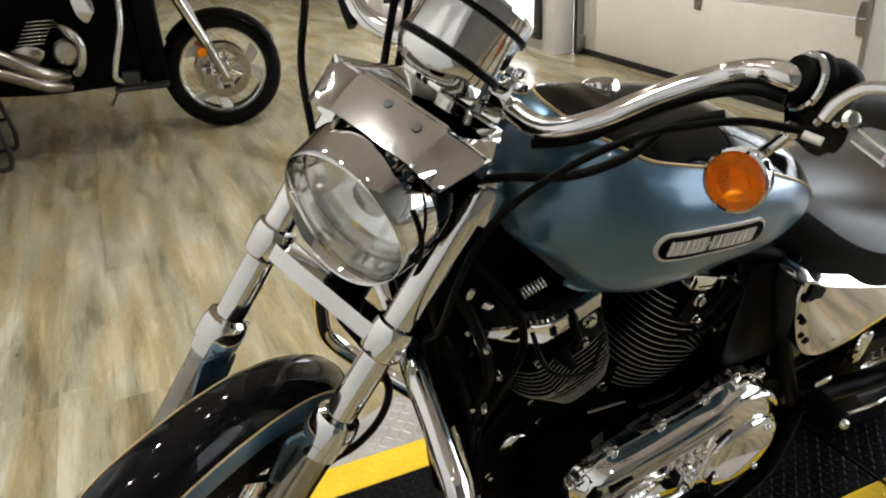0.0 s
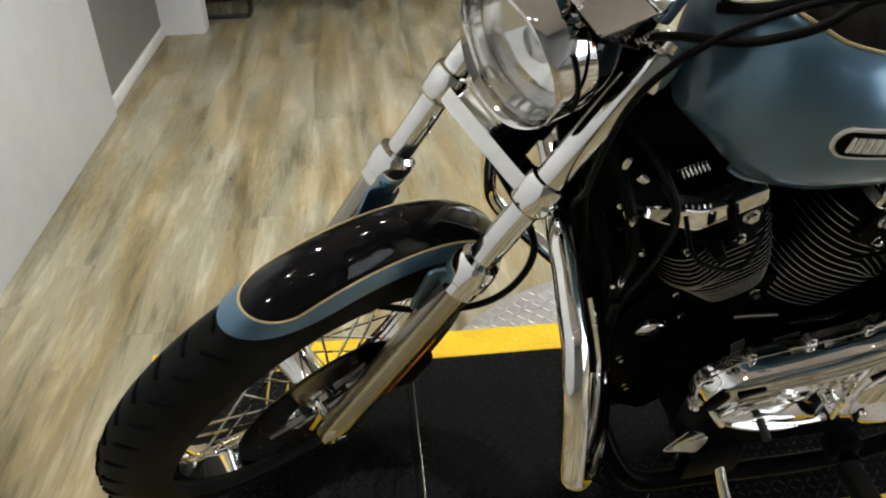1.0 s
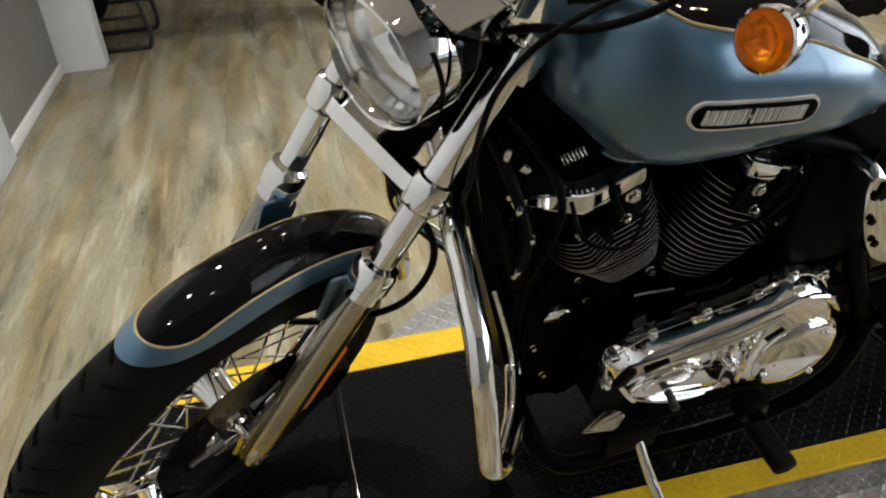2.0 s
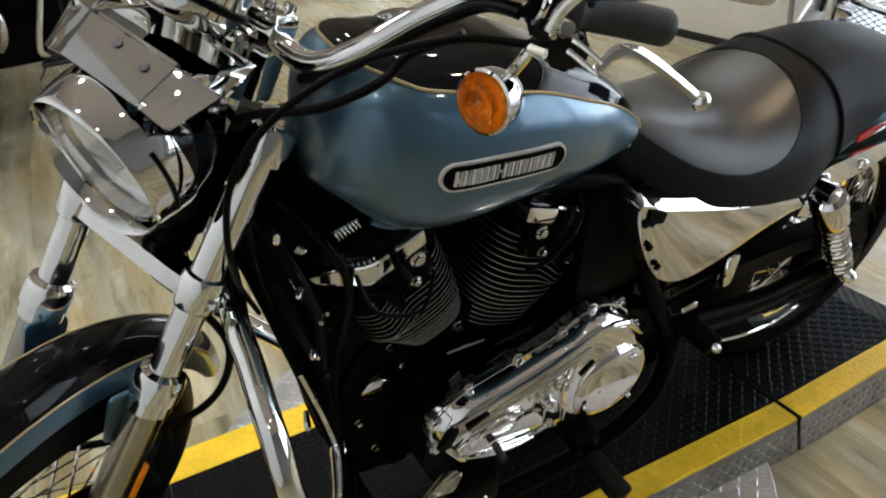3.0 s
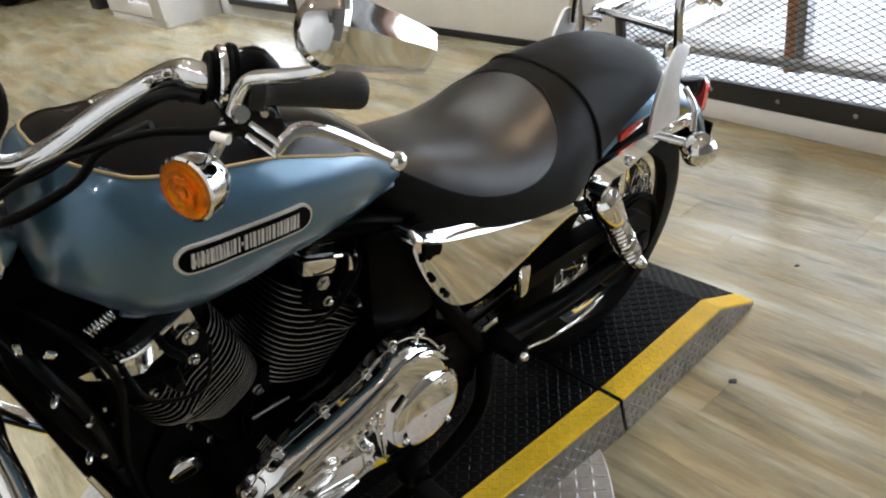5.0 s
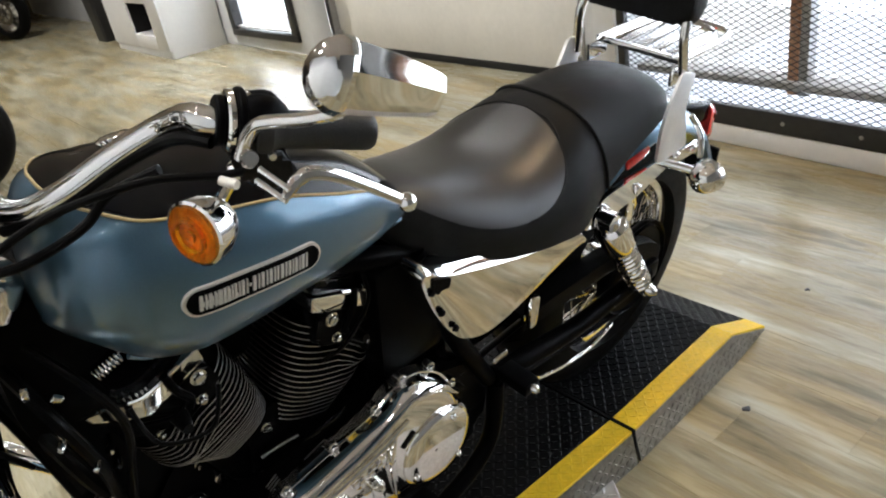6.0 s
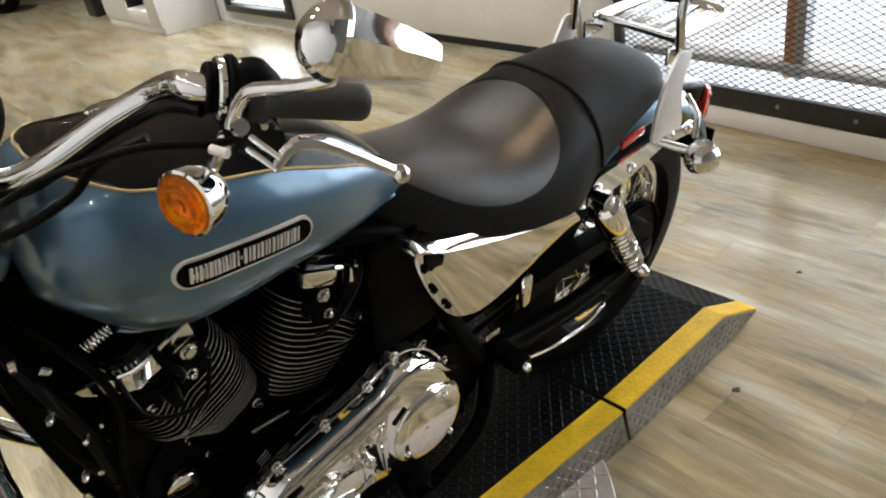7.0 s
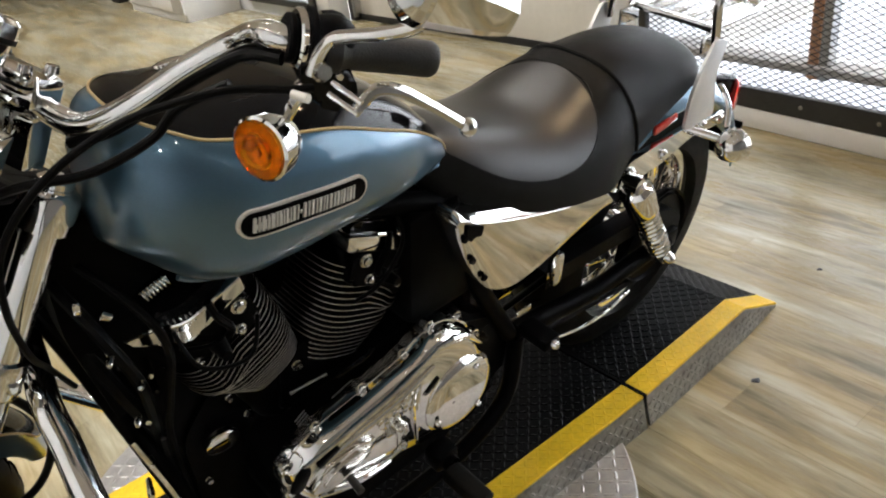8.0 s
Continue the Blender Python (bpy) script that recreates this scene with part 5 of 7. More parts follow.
# ---- rear fender, strut, luggage rack and lamps
def rear():
    bm = bmesh.new()
    c = Vector((0.05, 0, 0.345))
    na, ns = 40, 16
    grid = []
    for i in range(na + 1):
        a = radians(128 - 118 * i / na)
        ring = []
        for j in range(ns + 1):
            s = 2 * j / ns - 1
            e = s * radians(85)
            r = 0.365 - 0.055 * (1 - math.cos(e))
            hw = 0.098 - 0.012 * max(0, (i / na - 0.6))
            ring.append(c + Vector((math.cos(a) * r, -hw * math.sin(e), math.sin(a) * r)))
        grid.append(ring)
    inner = [[c + (p - c) * 0.985 for p in ring] for ring in grid]
    vo = [[bm.verts.new(p) for p in r] for r in grid]
    vi = [[bm.verts.new(p) for p in r] for r in inner]
    for i in range(na):
        for j in range(ns):
            bm.faces.new((vo[i][j], vo[i + 1][j], vo[i + 1][j + 1], vo[i][j + 1]))
            bm.faces.new((vi[i][j], vi[i][j + 1], vi[i + 1][j + 1], vi[i + 1][j]))
        for j in (0, ns):
            bm.faces.new((vo[i][j], vi[i][j], vi[i + 1][j], vo[i + 1][j]))
    for i in (0, na):
        for j in range(ns):
            bm.faces.new((vo[i][j], vo[i][j + 1], vi[i][j + 1], vi[i][j]))
    rf = part("rear_fender", bm, BLUE, bike, "blue rear fender")
    for s in (-1, 1):
        bm = bmesh.new()
        m = axes((-0.02, 0.0965 * s, 0.652), (1, 0, 0.10), (0, s, 0))
        box(bm, (-0.032, -0.009, 0.0), (0.042, 0.009, 0.008), 0.004, m)
        part("side_reflector", bm, RED, rf, "red side reflector")
        # fender strut
        bm = bmesh.new()
        out = rounded([(-0.20, 0.585), (-0.145, 0.628), (0.03, 0.632), (0.20, 0.612), (0.20, 0.588), (0.07, 0.600), (-0.033, 0.578), (-0.17, 0.575)], 0.012)
        prism(bm, out, -0.006, 0.006, Matrix(((1, 0, 0, 0), (0, 0, 1, 0.112 * s), (0, 1, 0, 0), (0, 0, 0, 1))), 0.002)
        st = part("fender_strut", bm, CHROME if s < 0 else CHROME, bike, "chrome fender strut")
        for x, z in ((-0.14, 0.603), (-0.033, 0.600), (0.10, 0.615), (0.17, 0.604)):
            bm = bmesh.new()
            lathe(bm, [(0, 0.009), (0.007, 0.008), (0.0105, 0.004), (0.0115, 0.0)], axes((x, 0.118 * s, z), (1, 0, 0), (0, s, 0)), 14)
            part("bolt", bm, CHROME, st, "chrome bolt")
        # side plate and upright of the sissy bar
        bm = bmesh.new()
        out = rounded([(0.004, 0.640), (0.112, 0.640), (0.094, 0.690), (0.079, 0.738), (0.098, 0.797), (0.050, 0.812), (0.018, 0.759), (0.004, 0.708)], 0.014)
        prism(bm, out, -0.003, 0.003, Matrix(((1, 0, 0, 0), (0, 0, 1, 0.128 * s), (0, 1, 0, 0), (0, 0, 0, 1))), 0.0012)
        part("side_plate", bm, ALU_SATIN, bike, "chrome luggage rack side plate")
        # rear signals
        c2 = Vector((0.075, 0.205 * s, 0.617))
        bm = bmesh.new()
        rod(bm, (0.04, 0.115 * s, 0.628), (0.065, 0.185 * s, 0.622), 0.009, 12)
        tube(bm, [(0.12, 0.125 * s, 0.70), (0.125, 0.15 * s, 0.665), (0.10, 0.17 * s, 0.63)], 0.006, 10, 5)
        ms = axes(c2, (0, 0, 1), (1, 0.05 * s, 0)) @ Matrix.Scale(0.84, 4)
        lathe(bm, [(0, -0.052), (0.015, -0.049), (0.030, -0.036), (0.038, -0.014), (0.040, 0.004), (0.036, 0.006)], ms, 28)
        rs = part("turn_signal", bm, CHROME, bike, "chrome bullet rear turn signal")
        bm = bmesh.new()
        lathe(bm, [(0, 0.020), (0.018, 0.018), (0.030, 0.012), (0.0368, 0.004)], ms, 28)
        part("red_lens", bm, RED, rs, "red plastic lens")
    # hoop of the sissy bar with its pad
    bm = bmesh.new()
    hoop = [(0.072, -0.122, 0.78), (0.066, -0.118, 0.82), (0.062, -0.112, 0.875), (0.085, -0.104, 0.92), (0.125, -0.095, 0.96), (0.160, -0.06, 1.04), (0.165, 0.0, 1.06), (0.160, 0.06, 1.04), (0.125, 0.095, 0.96), (0.085, 0.104, 0.92), (0.062, 0.112, 0.875), (0.066, 0.118, 0.82), (0.072, 0.122, 0.78)]
    tube(bm, hoop, 0.0092, 14, 6)
    sb = part("sissy_bar", bm, CHROME, bike, "chrome passenger backrest hoop")
    bm = bmesh.new()
    out = rounded([(-0.125, -0.085), (0.125, -0.085), (0.105, 0.10), (-0.105, 0.10)], 0.035)
    prism(bm, out, -0.02, 0.028, axes((0.100, 0.0, 0.965), (0, -1, 0), (-1, 0, 0.22)), 0.012, 3)
    part("backrest_pad", bm, LEATHER, sb, "black vinyl backrest pad")
    # rack
    bm = bmesh.new()
    zr = 0.806
    for half, x1 in ((0.092, 0.325), (0.074, 0.305)):
        loop = [(0.10, -half, zr), (0.20, -half, zr - 0.003), (x1 - 0.04, -half + 0.003, zr - 0.006), (x1, -half + 0.035, zr - 0.007), (x1, half - 0.035, zr - 0.007), (x1 - 0.04, half - 0.003, zr - 0.006), (0.20, half, zr - 0.003), (0.10, half, zr)]
        tube(bm, loop, 0.0062, 10, 6)
    box(bm, (0.098, -0.094, zr - 0.007), (0.112, 0.094, zr + 0.005), 0.003)
    rk = part("luggage_rack", bm, CHROME, bike, "chrome slatted luggage rack behind the backrest")
    for k in range(4):
        bm = bmesh.new()
        y = -0.054 + k * 0.036
        box(bm, (0.108, y - 0.008, zr - 0.010), (0.302, y + 0.008, zr - 0.003), 0.003)
        part("slat", bm, CHROME_DULL, rk)
    for s in (-1, 1):
        bm = bmesh.new()
        box(bm, (0.07, 0.094 * s - 0.004, 0.765), (0.135, 0.094 * s + 0.004, 0.800), 0.004)
        part("bracket", bm, CHROME, rk)
    # tail lamp
    bm = bmesh.new()
    loft(bm, [[Vector((0.338 + dx, y * sc, 0.604 + z * sc - 0.25 * dx)) for y, z in rounded([(-0.042, -0.036), (0.042, -0.036), (0.042, 0.018), (-0.042, 0.018)], 0.014)] for dx, sc in ((-0.06, 0.8), (-0.04, 1.0), (0.03, 1.0), (0.045, 0.96))])
    tl = part("tail_lamp", bm, BLACK_PAINT, bike, "black tail lamp housing")
    bm = bmesh.new()
    loft(bm, [[Vector((0.380 + dx, y * sc, 0.566 + z * sc - 0.35 * dx)) for y, z in rounded([(-0.050, -0.056), (0.050, -0.056), (0.050, 0.040), (-0.050, 0.040)], 0.024)] for dx, sc in ((0.0, 0.98), (0.022, 0.96), (0.042, 0.78), (0.052, 0.4))])
    part("red_lens", bm, RED, tl, "red plastic tail lens")
    bm = bmesh.new()
    box(bm, (0.385, -0.08, 0.40), (0.397, 0.08, 0.50), 0.004)
    part("plate_bracket", bm, FRAME_BLACK, bike)


rear()


# ---- shock absorbers, swingarm, belt
def suspension():
    for s in (-1, 1):
        top, bot = Vector((-0.155, 0.138 * s, 0.595)), Vector((0.012, 0.140 * s, 0.345))
        d = (bot - top).normalized()
        L = (bot - top).length
        m = axes(top, (0, 1, 0), d)
        bm = bmesh.new()
        lathe(bm, [(0, -0.012), (0.012, -0.012), (0.020, 0.012), (0.030, 0.018), (0.032, 0.024), (0.032, 0.090), (0.029, 0.096), (0.014, 0.098), (0.014, L), (0, L)], m, 28)
        for p in (top, bot):
            lathe(bm, [(0, -0.016), (0.017, -0.016), (0.017, 0.016), (0, 0.016)], axes(p, (1, 0, 0), (0, 1, 0)), 18)
        sh = part("shock_absorber", bm, CHROME, bike, "chrome rear shock absorber")
        bm = bmesh.new()
        turns, n = 11, 11 * 14
        sweep(bm, [m @ Vector((0.0225 * math.cos(2 * math.pi * turns * k / n), 0.0225 * math.sin(2 * math.pi * turns * k / n), 0.098 + (L - 0.125) * k / n)) for k in range(n + 1)], 0.0042, 7)
        part("spring", bm, CHROME, sh, "chrome coil spring")
        bm = bmesh.new()
        lathe(bm, [(0, 0.018), (0.006, 0.017), (0.012, 0.010), (0.014, 0.0)], axes(bot + Vector((0, 0.017 * s, 0)), (1, 0, 0), (0, s, 0)), 16)
        part("nut", bm, CHROME, sh, "chrome nut")
        bm = bmesh.new()
        tube(bm, [(-0.42, 0.10 * s, 0.37), (-0.20, 0.115 * s, 0.345), (0.06, 0.118 * s, 0.345)], 0.020, 12, 4)
        box(bm, (0.01, 0.118 * s - 0.01, 0.318), (0.10, 0.118 * s + 0.01, 0.368), 0.008)
        part("swingarm", bm, FRAME_BLACK, bike, "black swingarm")
    bm = bmesh.new()
    rod(bm, (0.05, -0.125, 0.345), (0.05, 0.125, 0.345), 0.012, 14)
    part("rear_axle", bm, CHROME, bike)
    # belt sprocket, belt and its guard on the left
    bm = bmesh.new()
    lathe(bm, [(0.03, -0.004), (0.105, -0.006), (0.108, -0.014), (0.108, 0.014), (0.105, 0.006), (0.03, 0.004)], axes((0.05, -0.088, 0.345), (1, 0, 0), (0, -1, 0)), 48, close=True)
    part("belt_sprocket", bm, FRAME_BLACK, bike)
    bm = bmesh.new()
    loop = [Vector((0.05 + 0.112 * math.cos(radians(a)), -0.088, 0.345 + 0.112 * math.sin(radians(a)))) for a in range(-80, 81, 16)] + [Vector((-0.52 + 0.045 * math.cos(radians(a)), -0.088, 0.375 + 0.045 * math.sin(radians(a)))) for a in range(95, 266, 19)]
    sweep(bm, loop, 0.012, 8, closed=True, squash=0.35)
    part("drive_belt", bm, BLACK_ENGINE, bike, "black drive belt")
    bm = bmesh.new()
    path = [Vector((-0.36, -0.098, 0.475)), Vector((-0.20, -0.098, 0.466)), Vector((-0.05, -0.098, 0.452)), Vector((0.05, -0.098, 0.425)), Vector((0.105, -0.098, 0.385))]
    rows = []
    for p in smooth_path(path, 5):
        rows.append([p + Vector((0, -0.022, -0.028)), p + Vector((0, -0.022, 0.006)), p + Vector((0, 0.0, 0.011)), p + Vector((0, 0.02, 0.008)), p + Vector((0, 0.017, 0.004)), p + Vector((0, -0.018, 0.002)), p + Vector((0, -0.018, -0.028))])
    loft(bm, rows)
    part("belt_guard", bm, BLACK_ENGINE, bike, "gloss black belt guard")
    bm = bmesh.new()
    tube(bm, [(-0.30, -0.118, 0.285), (-0.22, -0.120, 0.262), (-0.13, -0.12, 0.250), (-0.05, -0.118, 0.262)], 0.004, 8, 6)
    part("lower_belt_guard", bm, CHROME, bike, "thin chrome lower belt guard")


suspension()


# ---- chrome side cover
def side_cover():
    """Triangular chrome cover: a nearly flat face, folded back along its top edge, with a turned-in rim."""
    top = [(-0.618, 0.731), (-0.609, 0.745), (-0.574, 0.726), (-0.475, 0.692), (-0.365, 0.658), (-0.252, 0.632), (-0.228, 0.600)]
    fold = [(-0.618, 0.729), (-0.606, 0.733), (-0.560, 0.707), (-0.460, 0.671), (-0.360, 0.642), (-0.262, 0.624), (-0.228, 0.596)]
    low = [(-0.618, 0.726), (-0.611, 0.703), (-0.592, 0.652), (-0.562, 0.597), (-0.530, 0.560), (-0.480, 0.538), (-0.420, 0.541), (-0.365, 0.554), (-0.297, 0.570), (-0.228, 0.584)]

    def curve(pts):
        q = np.array([v[:] for v in smooth_path([(x, z, 0) for x, z in pts], 8)])
        return lambda x: float(np.interp(x, q[:, 0], q[:, 1]))

    ft, ff, fl_ = curve(top), curve(fold), curve(low)
    n = 56
    xs = [-0.618 + 0.390 * (i / n) ** 1.5 for i in range(n + 1)]
    for s in (-1, 1):
        bm = bmesh.new()
        rows = []
        for x in xs:
            t, f, b = ft(x), ff(x), fl_(x)
            f = max(min(f, t - 0.0006), b + 0.0008)
            row = [(0.100, t - 0.002), (0.128, t), (0.1315, t - 0.0006), (0.1438, f + 0.0022), (0.1450, f)]
            row += [(0.1450 - 0.0060 * q + 0.0016 * math.sin(math.pi * q), f + (b - f) * q) for q in (0.15, 0.3, 0.45, 0.6, 0.75, 0.9)]
            row += [(0.1385, b + 0.0010), (0.1350, b), (0.118, b + 0.001), (0.100, b + 0.003)]
            rows.append([Vector((x, s * y, z)) for y, z in row])
        loft(bm, rows)
        sc_ = part("side_cover", bm, CHROME, bike, "chrome triangular side cover", sharp=28)
        for x, z in ((-0.602, 0.700), (-0.584, 0.652), (-0.556, 0.604)):
            bm = bmesh.new()
            lathe(bm, [(0, 0.005), (0.005, 0.0045), (0.0065, 0.0)], axes((x, s * 0.1440, z), (1, 0, 0), (0, s, 0)), 12)
            part("screw", bm, BLACK_ENGINE, sc_)
        bm = bmesh.new()
        prism(bm, rounded([(-0.600, 0.7235), (-0.566, 0.7085), (-0.570, 0.692), (-0.585, 0.697), (-0.592, 0.691), (-0.600, 0.703)], 0.003), 0.0, 0.0025, Matrix(((1, 0, 0, 0), (0, 0, s, 0.1462 * s), (0, 1, 0, 0), (0, 0, 0, 1))), 0.0008, 1)
        part("latch", bm, BLACK_ENGINE, sc_, "small black latch at the cover's front corner")


side_cover()


# ---- engine


def cylinder(tilt, base, spacings, f0, r0, hs, low, inner, reach, end, fall):
    """A finned black cylinder with its head and chrome rocker box. tilt: degrees to the front; hs: 1 where the outer side lies ahead.
    low, inner: the casting's lower and inner edge; reach: how far
    the fins go to the outer side; end: the inner end of the rocker box; fall: how far the outer end of the casting falls back. The lower fins are flat; those of the head sag towards the outer side and show past the casting on the inner side."""
    ax = Vector((-math.sin(radians(tilt)), 0, math.cos(radians(tilt))))
    m = axes(base, (0, 1, 0), ax) @ Matrix.Rotation(radians(-90), 4, "Z")  # x to the rear, y to the right, z up the bore
    if (m.to_3x3() @ Vector((1, 0, 0))).x < 0:
        m = m @ Matrix.Rotation(math.pi, 4, "Z")
    W, D = 0.083, 0.084
    bm = bmesh.new()
    lathe(bm, [(0.050, -0.06), (0.052, r0), (0, r0)], m, 28)
    cy = part("cylinder", bm, BLACK_ENGINE, bike, "black engine cylinder with machined fin edges")
    z = f0
    for k, gap in enumerate(spacings):
        bm = bmesh.new()
        out_w = W * min(reach, 0.46 * reach + 0.055 * k)  # towards the outer side
        in_w = W * min(1.0, 0.88 + 0.01 * k)
        d = D * min(1.0, 0.80 + 0.03 * k)
        sag = 0.024 * max(0.0, min(1.0, (k - 9) / 2.5))
        n, lower, upper = 44, [], []
        for q in range(n):
            a = 2 * math.pi * q / n
            c, sn = math.cos(a), math.sin(a)
            u = math.copysign(abs(c) ** 0.62, c)
            v = d * math.copysign(abs(sn) ** (0.62 if u * hs > 0 else 0.85), sn)
            x = u * (in_w if u * hs > 0 else out_w)
            e = max(0.0, min(1.0, (-u * hs - 0.02) / 0.55))
            h = z - sag * e * e * (3 - 2 * e)
            lower.append(m @ Vector((x, v, h)))
            upper.append(m @ Vector((x, v, h + 0.0015)))
        a, b = [bm.verts.new(p) for p in lower], [bm.verts.new(p) for p in upper]
        ca, cb = bm.verts.new(m @ Vector((0, 0, z))), bm.verts.new(m @ Vector((0, 0, z + 0.0015)))
        for q in range(n):
            r = (q + 1) % n
            bm.faces.new((ca, a[r], a[q]))
            bm.faces.new((cb, b[q], b[r]))
            bm.faces.new((a[q], a[r], b[r], b[q])).material_index = 1
        part("fin", bm, [BLACK_ENGINE, MACHINED], cy)
        z += gap
    top_fin = z
    z13 = f0 + sum(spacings[:low])
    # head casting over the outer two thirds of the left face; its outer end falls back towards the middle
    M = m @ Matrix(((hs, 0, 0, 0), (0, 0, -1, 0), (0, 1, 0, 0), (0, 0, 0, 1)))  # outline: x to the inner side, y up; thickness to the left

    def at(x, y, q):
        t = max(0.0, (-x / W - 0.12) / 0.9)
        return M @ Vector((x, y, q - (fall * t ** 1.4 if q > 0 else 0.0)))

    def slab(out, lo, hi, bevel, seg=2):
        bm = bmesh.new()
        prism(bm, out, lo, hi, None, bevel, seg)
        bmesh.ops.subdivide_edges(bm, edges=[e for e in bm.edges if abs(e.verts[0].co.x - e.verts[1].co.x) > 0.02], cuts=4, use_grid_fill=False)
        for v in bm.verts:
            v.co = at(*v.co)
        return bm

    out = rounded([(-0.97 * W, z13 + 0.006), (-0.66 * W, z13 - 0.010), (-0.46 * W, z13 + 0.006), (-0.08 * W, z13 + 0.022), (inner * W - 0.003, z13 + 0.026), (inner * W, r0 + 0.002), (-0.97 * W, r0 + 0.002)], 0.012, 4)
    hd = part("cylinder_head", slab(out, -0.02, D + 0.005, 0.010, 3), BLACK_ENGINE, bike, "black cylinder head", sharp=25)
    for pts, r in (([(-0.85, 0.020), (-0.55, 0.014), (-0.30, 0.022), (0.30, 0.034)], 0.0035), ([(-0.60, 0.050), (-0.20, 0.046), (0.10, 0.052)], 0.0030)):
        bm = bmesh.new()
        tube(bm, [at(x * W, z13 + y, D + 0.005) for x, y in pts], r, 8, 5)
        part("casting_rib", bm, BLACK_ENGINE, hd)
    bm = bmesh.new()
    rod(bm, at(-0.15 * W, z13 + 0.036, D), at(-0.17 * W, z13 + 0.040, D + 0.030), 0.012, 16, 0.007)
    part("spark_plug_cap", bm, CABLE, hd, "black spark plug cap")
    for x, y, r in ((-0.50 * W, z13 + 0.020, 0.0050), (0.24 * W, z13 + 0.036, 0.0054), (0.44 * W, r0 - 0.010, 0.0075)):
        bm = bmesh.new()
        c = at(x, y, D + 0.002)
        n = M.to_3x3() @ Vector((0, 0, 1))
        lathe(bm, [(r * 1.5, 0.0), (r * 1.5, 0.004), (r, 0.0045), (r * 0.95, 0.010), (r * 0.6, 0.0115), (0, 0.0115)], axes(c, (1, 0, 0), n), 10)
        part("bolt", bm, CHROME_DULL, hd, "steel bolt")
    # rocker box: a stepped chrome casting, its top rail standing proud
    far = 1.06 if hs > 0 else 1.34
    out = rounded([(-far * W, r0 - 0.008), (-0.30 * W, r0 - 0.006), (-0.24 * W, r0 + 0.005), (end * W - 0.005, r0 + 0.006), (end * W, r0 + 0.030), (-(far - 0.46) * W, r0 + 0.030), (-far * W, r0 + (0.012 if hs > 0 else 0.024))], 0.004, 3)
    rb = part("rocker_box", slab(out, -0.07, D + 0.0085, 0.0025), CHROME, bike, "chrome rocker box", sharp=25)
    bm = bmesh.new()
    tube(bm, [at(x * W, r0 + y, D + 0.0095) for x, y in ((-1.04, 0.010), (-0.62, 0.0305), (-0.2, 0.032), (0.4, 0.032))], 0.0030, 8, 5)
    part("top_rail", bm, CHROME, rb, "raised chrome edge")
    out = rounded([(-0.55 * W, r0 + 0.031), ((end - 0.12) * W, r0 + 0.031), ((end - 0.22) * W, r0 + 0.046), (-0.46 * W, r0 + 0.046)], 0.006)
    part("rocker_cover", slab(out, -0.06, D - 0.006, 0.004), BLACK_PAINT, rb, "black rocker box top")
    for k in range(6):
        bm = bmesh.new()
        x = (-0.50 + k * 0.075) * W
        rod(bm, at(x, r0 + 0.028, D + 0.011), at(x + 0.002, r0 + 0.037, D + 0.003), 0.0017, 8)
        part("rib", bm, CHROME, rb)
    bm = bmesh.new()
    tube(bm, [at(x * W, r0 + y, D + q) for x, y, q in ((0.16, 0.036, 0.010), (0.12, 0.010, 0.014), (0.16, -0.022, 0.010), (0.05, -0.035, 0.006))], 0.0055, 10, 5)
    part("bracket", bm, BLACK_ENGINE, rb, "black strap across the rocker box")
    return m


